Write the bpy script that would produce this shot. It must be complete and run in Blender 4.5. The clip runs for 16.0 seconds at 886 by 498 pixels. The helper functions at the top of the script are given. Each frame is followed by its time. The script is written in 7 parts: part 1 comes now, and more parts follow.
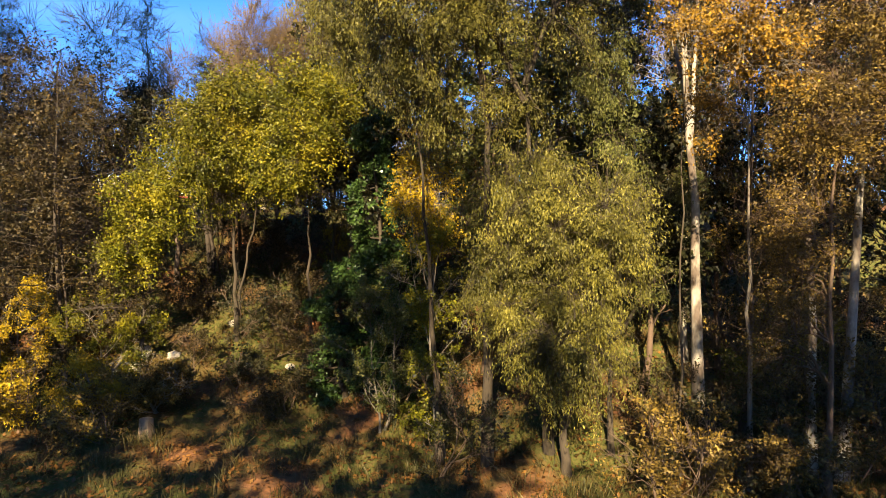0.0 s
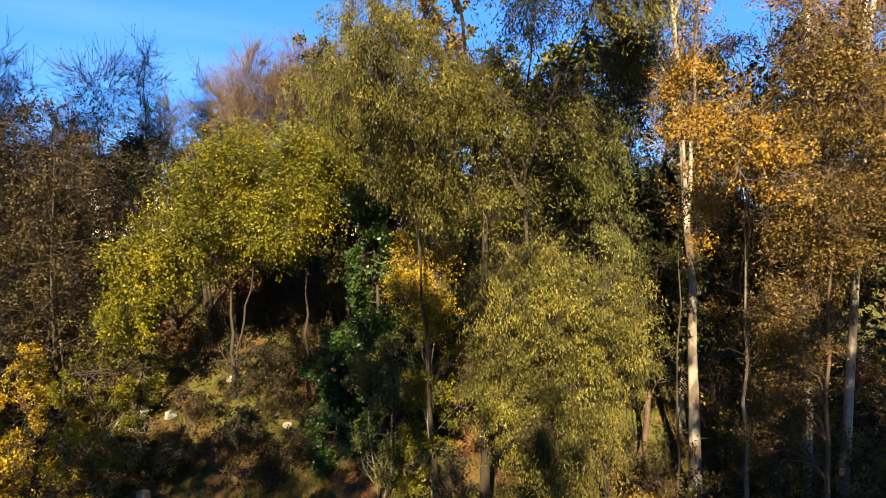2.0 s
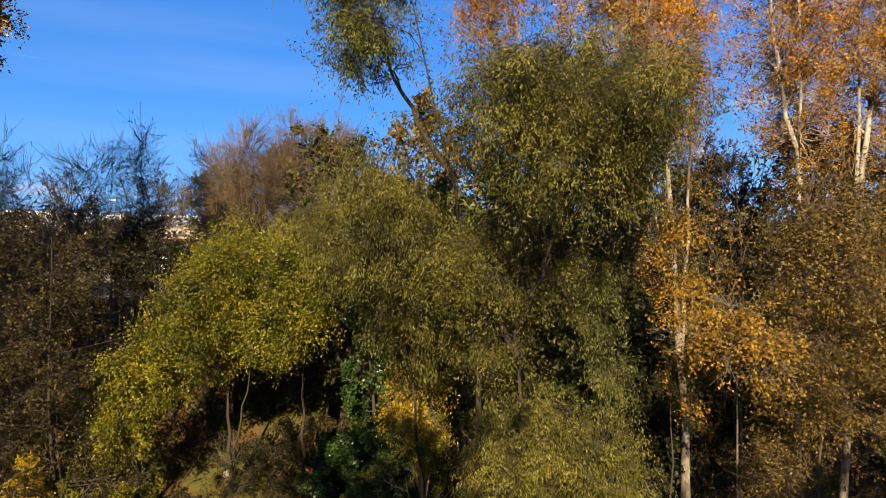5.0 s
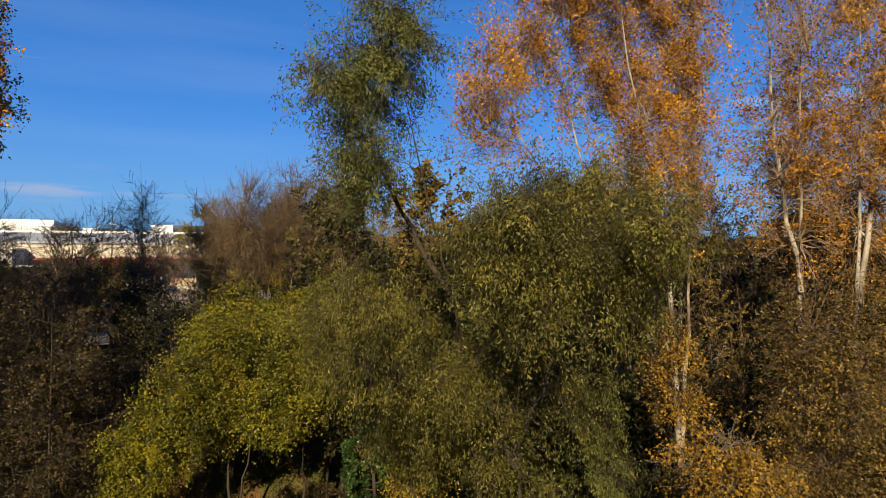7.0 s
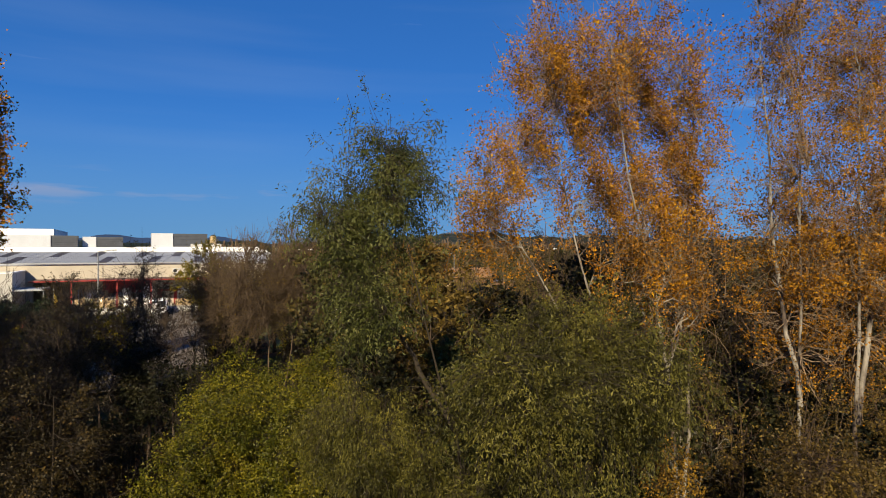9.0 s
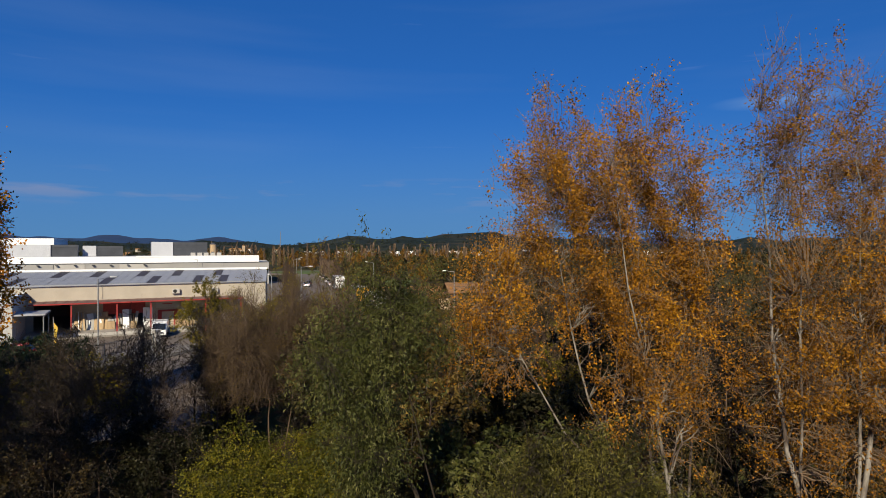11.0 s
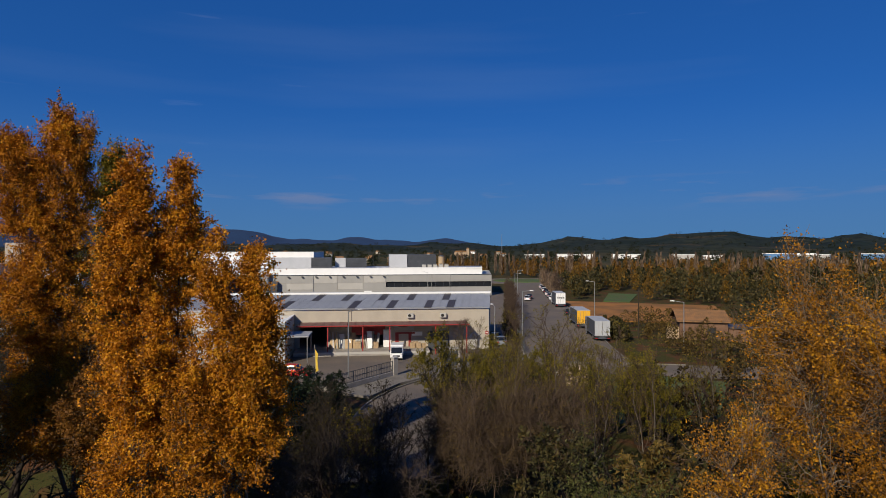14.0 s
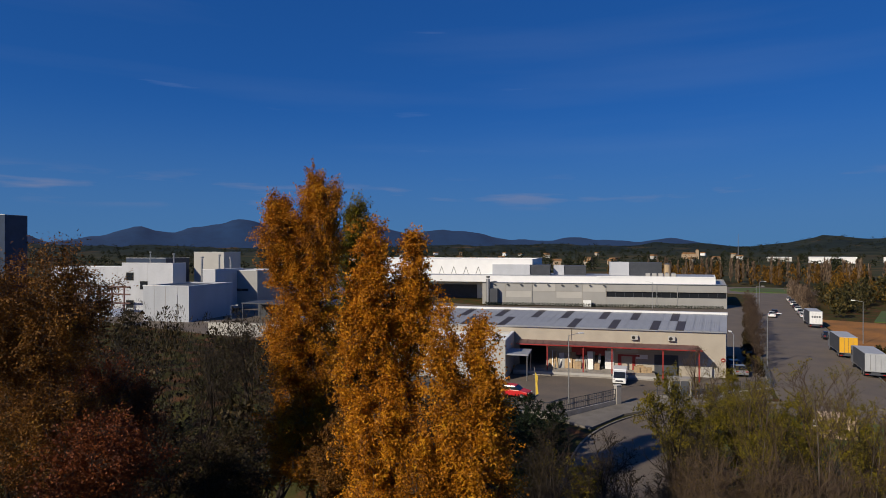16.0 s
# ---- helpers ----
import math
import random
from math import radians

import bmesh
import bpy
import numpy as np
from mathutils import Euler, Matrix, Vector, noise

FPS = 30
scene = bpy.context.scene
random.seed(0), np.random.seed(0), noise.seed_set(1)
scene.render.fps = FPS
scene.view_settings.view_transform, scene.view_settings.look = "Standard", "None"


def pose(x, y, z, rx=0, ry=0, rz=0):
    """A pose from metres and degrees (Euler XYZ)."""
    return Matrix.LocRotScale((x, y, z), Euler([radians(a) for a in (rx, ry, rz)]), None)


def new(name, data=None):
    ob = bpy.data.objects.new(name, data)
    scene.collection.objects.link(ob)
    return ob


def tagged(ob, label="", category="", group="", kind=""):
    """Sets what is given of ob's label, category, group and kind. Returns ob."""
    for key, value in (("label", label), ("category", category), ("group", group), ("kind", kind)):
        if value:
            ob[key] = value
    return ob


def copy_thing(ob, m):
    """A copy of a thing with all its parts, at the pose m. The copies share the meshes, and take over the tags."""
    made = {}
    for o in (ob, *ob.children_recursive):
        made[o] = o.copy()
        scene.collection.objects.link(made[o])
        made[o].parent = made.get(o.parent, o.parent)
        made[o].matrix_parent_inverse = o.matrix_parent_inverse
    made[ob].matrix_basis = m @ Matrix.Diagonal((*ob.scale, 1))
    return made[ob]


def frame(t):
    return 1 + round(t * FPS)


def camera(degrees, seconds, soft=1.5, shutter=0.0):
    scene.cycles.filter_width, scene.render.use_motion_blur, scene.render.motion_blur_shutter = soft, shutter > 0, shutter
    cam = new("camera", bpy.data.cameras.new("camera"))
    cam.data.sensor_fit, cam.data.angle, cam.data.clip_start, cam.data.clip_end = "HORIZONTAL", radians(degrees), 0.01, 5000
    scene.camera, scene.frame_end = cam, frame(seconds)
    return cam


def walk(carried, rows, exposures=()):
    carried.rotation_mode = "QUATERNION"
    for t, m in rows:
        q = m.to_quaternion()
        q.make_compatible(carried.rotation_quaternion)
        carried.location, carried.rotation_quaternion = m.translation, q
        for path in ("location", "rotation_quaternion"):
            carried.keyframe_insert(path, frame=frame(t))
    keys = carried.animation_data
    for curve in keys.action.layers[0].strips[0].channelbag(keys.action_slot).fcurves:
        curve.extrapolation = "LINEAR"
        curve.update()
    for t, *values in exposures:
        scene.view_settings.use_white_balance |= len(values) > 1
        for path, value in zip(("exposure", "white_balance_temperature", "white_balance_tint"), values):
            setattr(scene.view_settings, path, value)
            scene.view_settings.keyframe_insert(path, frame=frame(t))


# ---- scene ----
cam = camera(72.9, 16.0, 0.4)
PATH = [
    (0.0, -0.08, 0.16, -2.67, 90, 0, 0.21),
    (0.5, -0.09, 0.16, -2.16, 90, 0, 0.18),
    (1.0, -0.1, 0.17, -1.66, 90, 0, 0.07),
    (1.5, -0.09, 0.17, -1.12, 90, 0, 0.04),
    (2.0, -0.08, 0.15, -0.59, 90, 0, -0.02),
    (2.5, -0.06, 0.13, -0.07, 90, 0, -0.07),
    (3.0, -0.02, 0.1, 0.54, 90, 0, -0.11),
    (3.5, 0.01, 0.08, 1.11, 90, 0, -0.14),
    (4.0, 0.04, 0.06, 1.75, 90, 0, -0.11),
    (6.5, 0.06, 0.07, 4.85, 90, 0, 0.00),
    (7.0, 0.06, 0.07, 5.53, 90, 0, 0.00),
    (7.5, 0.06, 0.06, 6.15, 90, 0, 0.00),
    (8.0, 0.05, 0.04, 6.87, 90, 0, 0.00),
    (8.5, 0.04, 0.02, 7.53, 90, 0, 0.00),
    (9.0, 0.04, 0.02, 8.26, 90, 0, 0.00),
    (9.5, 0.04, 0.03, 8.93, 90, 0, 0.00),
    (10.0, 0.04, 0.04, 9.68, 90, 0, 0.00),
    (11.9, -0.02, 0.04, 12.3, 90, 0, 0.00),
    (12.3, -0.083, -0.015, 12.86, 90, 0, 0.89),
    (12.5, -0.118, -0.117, 13.14, 90, 0, 2.14),
    (13.0, -0.19, -0.34, 13.93, 90, 0, 7.45),
    (13.5, -0.17, -0.38, 14.63, 90, 0, 13.55),
    (14.0, -0.09, -0.22, 15.36, 90, 0, 20.75),
    (14.5, -0.25, 0.08, 16.02, 90, 0, 26.85),
    (15.0, -0.49, 0.30, 16.70, 90, 0, 33.39),
    (15.5, -0.66, 0.39, 17.29, 90, 0, 37.92),
    (16.0, -0.79, 0.43, 17.93, 90, 0, 41.32),
]
EXPOSURES = [(0, 2.6, 8300, 8), (4, 1.93, 8200, 7), (7, 1.15, 7900, 6), (10, 0.48, 6750, 7), (12.5, 0.08, 6300, 10), (16, -0.1, 6250, 11)]
walk(cam, [(r[0], pose(*r[1:])) for r in PATH], EXPOSURES)

# ---- world, sun ----
SUN_TRAVEL = Vector((0.12, 0.99, 0)).normalized()
SUN_EL = radians(31)
world = bpy.data.worlds.new("sky")
scene.world = world
world.use_nodes = True
wn = world.node_tree
sky = wn.nodes.new("ShaderNodeTexSky")
sky.sky_type = 'NISHITA'
sky.sun_disc = False
sky.sun_elevation = SUN_EL
sky.sun_rotation = math.atan2(-SUN_TRAVEL.x, -SUN_TRAVEL.y)
sky.altitude = 1500
sky.air_density, sky.dust_density, sky.ozone_density = 0.75, 0.0, 2.0
wn.nodes["Background"].inputs[1].default_value = 0.105
deep = wn.nodes.new("ShaderNodeHueSaturation")
deep.inputs["Saturation"].default_value = 1.8
even = wn.nodes.new("ShaderNodeGamma")
even.inputs[1].default_value = 0.45
wn.links.new(sky.outputs[0], even.inputs[0])
wn.links.new(even.outputs[0], deep.inputs["Color"])
tint = wn.nodes.new("ShaderNodeMix")
tint.data_type, tint.blend_type = 'RGBA', 'MULTIPLY'
tint.inputs[0].default_value = 1.0
tint.inputs[7].default_value = (0.34, 0.91, 1.78, 1)
wn.links.new(deep.outputs[0], tint.inputs[6])
# thin high cloud, drawn out along the horizon
dirn = wn.nodes.new("ShaderNodeTexCoord")
flat = wn.nodes.new("ShaderNodeMapping")
flat.inputs["Scale"].default_value = (2.2, 2.2, 28)
flat.inputs["Location"].default_value = (0.3, 1.7, 0.4)
wn.links.new(dirn.outputs["Generated"], flat.inputs[0])
wisp = wn.nodes.new("ShaderNodeTexNoise")
wisp.inputs["Scale"].default_value, wisp.inputs["Detail"].default_value = 1.3, 6
wn.links.new(flat.outputs[0], wisp.inputs[0])
cut = wn.nodes.new("ShaderNodeMapRange")
cut.inputs[1].default_value, cut.inputs[2].default_value, cut.inputs[4].default_value = 0.68, 1.0, 0.3
wn.links.new(wisp.outputs[0], cut.inputs[0])
cloud = wn.nodes.new("ShaderNodeMix")
cloud.data_type = 'RGBA'
cloud.inputs[7].default_value = (5.0, 5.6, 7.2, 1)
wn.links.new(cut.outputs[0], cloud.inputs[0])
wn.links.new(tint.outputs[2], cloud.inputs[6])
veil_map = wn.nodes.new("ShaderNodeMapping")
veil_map.inputs["Scale"].default_value = (1.1, 1.1, 13)
wn.links.new(dirn.outputs["Generated"], veil_map.inputs[0])
veil = wn.nodes.new("ShaderNodeTexNoise")
veil.inputs["Scale"].default_value, veil.inputs["Detail"].default_value = 1.0, 4
wn.links.new(veil_map.outputs[0], veil.inputs[0])
veil_cut = wn.nodes.new("ShaderNodeMapRange")
veil_cut.inputs[1].default_value, veil_cut.inputs[2].default_value, veil_cut.inputs[4].default_value = 0.52, 0.85, 0.08
wn.links.new(veil.outputs[0], veil_cut.inputs[0])
haze = wn.nodes.new("ShaderNodeMix")
haze.data_type = 'RGBA'
haze.inputs[7].default_value = (3.0, 3.8, 4.8, 1)
wn.links.new(veil_cut.outputs[0], haze.inputs[0])
wn.links.new(cloud.outputs[2], haze.inputs[6])
# the air thickens towards the horizon
axes = wn.nodes.new("ShaderNodeSeparateXYZ")
wn.links.new(dirn.outputs["Generated"], axes.inputs[0])
low = wn.nodes.new("ShaderNodeMapRange")
low.interpolation_type = 'SMOOTHSTEP'
low.inputs[1].default_value, low.inputs[2].default_value, low.inputs[3].default_value, low.inputs[4].default_value = 0.0, 0.24, 0.75, 0.0
wn.links.new(axes.outputs[2], low.inputs[0])
murk = wn.nodes.new("ShaderNodeMix")
murk.data_type = 'RGBA'
murk.inputs[7].default_value = (0.66, 1.62, 3.4, 1)
wn.links.new(low.outputs[0], murk.inputs[0])
wn.links.new(haze.outputs[2], murk.inputs[6])
# a row of small dim clouds low over the hills, and one brighter streak higher up
puff_map = wn.nodes.new("ShaderNodeMapping")
puff_map.inputs["Scale"].default_value, puff_map.inputs["Location"].default_value = (7, 7, 55), (1.3, 0.4, 0)
wn.links.new(dirn.outputs["Generated"], puff_map.inputs[0])
puff = wn.nodes.new("ShaderNodeTexNoise")
puff.inputs["Scale"].default_value, puff.inputs["Detail"].default_value = 1.0, 4
wn.links.new(puff_map.outputs[0], puff.inputs[0])
puff_cut = wn.nodes.new("ShaderNodeMapRange")
puff_cut.inputs[1].default_value, puff_cut.inputs[2].default_value, puff_cut.inputs[4].default_value = 0.56, 0.72, 0.55
wn.links.new(puff.outputs[0], puff_cut.inputs[0])
band = wn.nodes.new("ShaderNodeValToRGB")
band.color_ramp.elements[0].position, band.color_ramp.elements[1].position = 0.06, 0.125
for e, value in zip((band.color_ramp.elements[0], band.color_ramp.elements.new(0.085), band.color_ramp.elements.new(0.1), band.color_ramp.elements[-1]), (0.0, 1.0, 0.8, 0.0)):
    e.color = (value, value, value, 1)
wn.links.new(axes.outputs[2], band.inputs[0])
few = wn.nodes.new("ShaderNodeMath")
few.operation = 'MULTIPLY'
wn.links.new(puff_cut.outputs[0], few.inputs[0])
wn.links.new(band.outputs[0], few.inputs[1])
puffs = wn.nodes.new("ShaderNodeMix")
puffs.data_type = 'RGBA'
puffs.inputs[7].default_value = (1.9, 2.2, 3.4, 1)
wn.links.new(few.outputs[0], puffs.inputs[0])
wn.links.new(murk.outputs[2], puffs.inputs[6])
streak_map = wn.nodes.new("ShaderNodeMapping")
streak_map.vector_type = 'TEXTURE'
streak_map.inputs["Location"].default_value, streak_map.inputs["Scale"].default_value = (0.49, 0.848, 0.212), (0.11, 0.11, 0.013)
wn.links.new(dirn.outputs["Generated"], streak_map.inputs[0])
ball = wn.nodes.new("ShaderNodeTexGradient")
ball.gradient_type = 'SPHERICAL'
wn.links.new(streak_map.outputs[0], ball.inputs[0])
torn = wn.nodes.new("ShaderNodeMath")
torn.operation = 'MULTIPLY'
wn.links.new(ball.outputs[1], torn.inputs[0])
wn.links.new(puff.outputs[0], torn.inputs[1])
streak = wn.nodes.new("ShaderNodeMix")
streak.data_type = 'RGBA'
streak.inputs[7].default_value = (1.7, 2.9, 5.0, 1)
wn.links.new(torn.outputs[0], streak.inputs[0])
wn.links.new(puffs.outputs[2], streak.inputs[6])
wn.links.new(streak.outputs[2], wn.nodes["Background"].inputs[0])
sun = new("sun", bpy.data.lights.new("sun", 'SUN'))
sun.data.energy = 5.0
sun.data.angle = radians(0.55)
sun.data.color = (1.0, 0.885, 0.70)
sd = Vector((SUN_TRAVEL.x * math.cos(SUN_EL), SUN_TRAVEL.y * math.cos(SUN_EL), -math.sin(SUN_EL)))
sun.matrix_world = Matrix.Translation((0, -60, 60)) @ sd.to_track_quat("-Z", "Y").to_matrix().to_4x4()


# ---- materials ----
def mat(name, base, rough=0.7, metal=0.0, var=0.25, scale=3.0, fine=40.0, bump=0.15, second=None, spec=0.4, stretch=(1, 1, 1)):
    """A surface of one paint or stuff, with blotches, grain and fine relief."""
    m = bpy.data.materials.new(name)
    m.use_nodes = True
    n, l = m.node_tree.nodes, m.node_tree.links
    p = n["Principled BSDF"]
    tc = n.new("ShaderNodeTexCoord")
    mp = n.new("ShaderNodeMapping")
    mp.inputs["Scale"].default_value = stretch
    l.new(tc.outputs["Object"], mp.inputs[0])
    a, b = n.new("ShaderNodeTexNoise"), n.new("ShaderNodeTexNoise")
    a.inputs["Scale"].default_value, b.inputs["Scale"].default_value = scale, fine
    a.inputs["Detail"].default_value = 5
    b.inputs["Detail"].default_value = 3
    l.new(mp.outputs[0], a.inputs[0])
    l.new(mp.outputs[0], b.inputs[0])
    mix = n.new("ShaderNodeMix")
    mix.data_type = 'RGBA'
    second = second or tuple(c * (1 - var) for c in base)
    mix.inputs[6].default_value = (*base, 1)
    mix.inputs[7].default_value = (*second, 1)
    r = n.new("ShaderNodeMapRange")
    r.inputs[1].default_value, r.inputs[2].default_value = 0.35, 0.68
    l.new(a.outputs[0], r.inputs[0])
    l.new(r.outputs[0], mix.inputs[0])
    m2 = n.new("ShaderNodeMix")
    m2.data_type, m2.blend_type = 'RGBA', 'MULTIPLY'
    m2.inputs[0].default_value = min(1.0, var * 1.6)
    r2 = n.new("ShaderNodeMapRange")
    r2.inputs[1].default_value, r2.inputs[2].default_value = 0.3, 0.7
    r2.inputs[3].default_value, r2.inputs[4].default_value = 0.55, 1.25
    l.new(b.outputs[0], r2.inputs[0])
    l.new(mix.outputs[2], m2.inputs[6])
    l.new(r2.outputs[0], m2.inputs[7])
    l.new(m2.outputs[2], p.inputs["Base Color"])
    p.inputs["Roughness"].default_value = rough
    p.inputs["Metallic"].default_value = metal
    p.inputs["Specular IOR Level"].default_value = spec
    if bump:
        bp = n.new("ShaderNodeBump")
        bp.inputs["Strength"].default_value = bump
        bp.inputs["Distance"].default_value = 0.02
        l.new(b.outputs[0], bp.inputs["Height"])
        l.new(bp.outputs[0], p.inputs["Normal"])
    return m


def leaf_mat(name, cols, through_light=0.12, rough=0.6, patch=0.5, gain=1.0):
    """Foliage: every leaf takes its own colour, and whole sprays differ too."""
    m = bpy.data.materials.new(name)
    m.use_nodes = True
    n, l = m.node_tree.nodes, m.node_tree.links
    p = n["Principled BSDF"]
    geo = n.new("ShaderNodeNewGeometry")
    tc = n.new("ShaderNodeTexCoord")
    oi = n.new("ShaderNodeObjectInfo")
    ns = n.new("ShaderNodeTexNoise")
    ns.inputs["Scale"].default_value = 0.9
    ns.inputs["Detail"].default_value = 3
    l.new(tc.outputs["Object"], ns.inputs[0])
    mr = n.new("ShaderNodeMapRange")
    mr.inputs[1].default_value, mr.inputs[2].default_value = 0.3, 0.7
    l.new(ns.outputs[0], mr.inputs[0])
    mx = n.new("ShaderNodeMix")
    mx.inputs[0].default_value = patch
    l.new(geo.outputs["Random Per Island"], mx.inputs[2])
    l.new(mr.outputs[0], mx.inputs[3])
    cr = n.new("ShaderNodeValToRGB")
    e = cr.color_ramp.elements
    while len(e) < len(cols):
        e.new(0.5)
    for i, c in enumerate(cols):
        e[i].position = 0.12 + 0.76 * i / max(1, len(cols) - 1)
        depth = 0.47 * gain * (0.46 + 0.54 * i / max(1, len(cols) - 1))
        e[i].color = (*(depth * v for v in c), 1)
    l.new(mx.outputs[0], cr.inputs[0])
    hs = n.new("ShaderNodeHueSaturation")
    mv = n.new("ShaderNodeMapRange")
    mv.inputs[3].default_value, mv.inputs[4].default_value = 0.85, 1.15
    l.new(oi.outputs["Random"], mv.inputs[0])
    l.new(mv.outputs[0], hs.inputs["Value"])
    l.new(cr.outputs[0], hs.inputs["Color"])
    l.new(hs.outputs[0], p.inputs["Base Color"])
    p.inputs["Roughness"].default_value = rough
    p.inputs["Specular IOR Level"].default_value = 0.2
    tr = n.new("ShaderNodeBsdfTranslucent")
    l.new(hs.outputs[0], tr.inputs[0])
    ms = n.new("ShaderNodeMixShader")
    ms.inputs[0].default_value = through_light
    l.new(p.outputs[0], ms.inputs[1])
    l.new(tr.outputs[0], ms.inputs[2])
    l.new(ms.outputs[0], n["Material Output"].inputs[0])
    return m


def pale_bark(name, pale, dark, cut=0.55):
    m = mat(name, pale, 0.85, scale=2.2, fine=18, bump=0.4, second=dark, stretch=(1, 1, 0.45), var=0.35)
    for node in m.node_tree.nodes:
        if node.type == 'MAP_RANGE' and abs(node.inputs[1].default_value - 0.35) < 1e-4:
            node.inputs[1].default_value, node.inputs[2].default_value = cut - 0.05, cut + 0.08
    return m


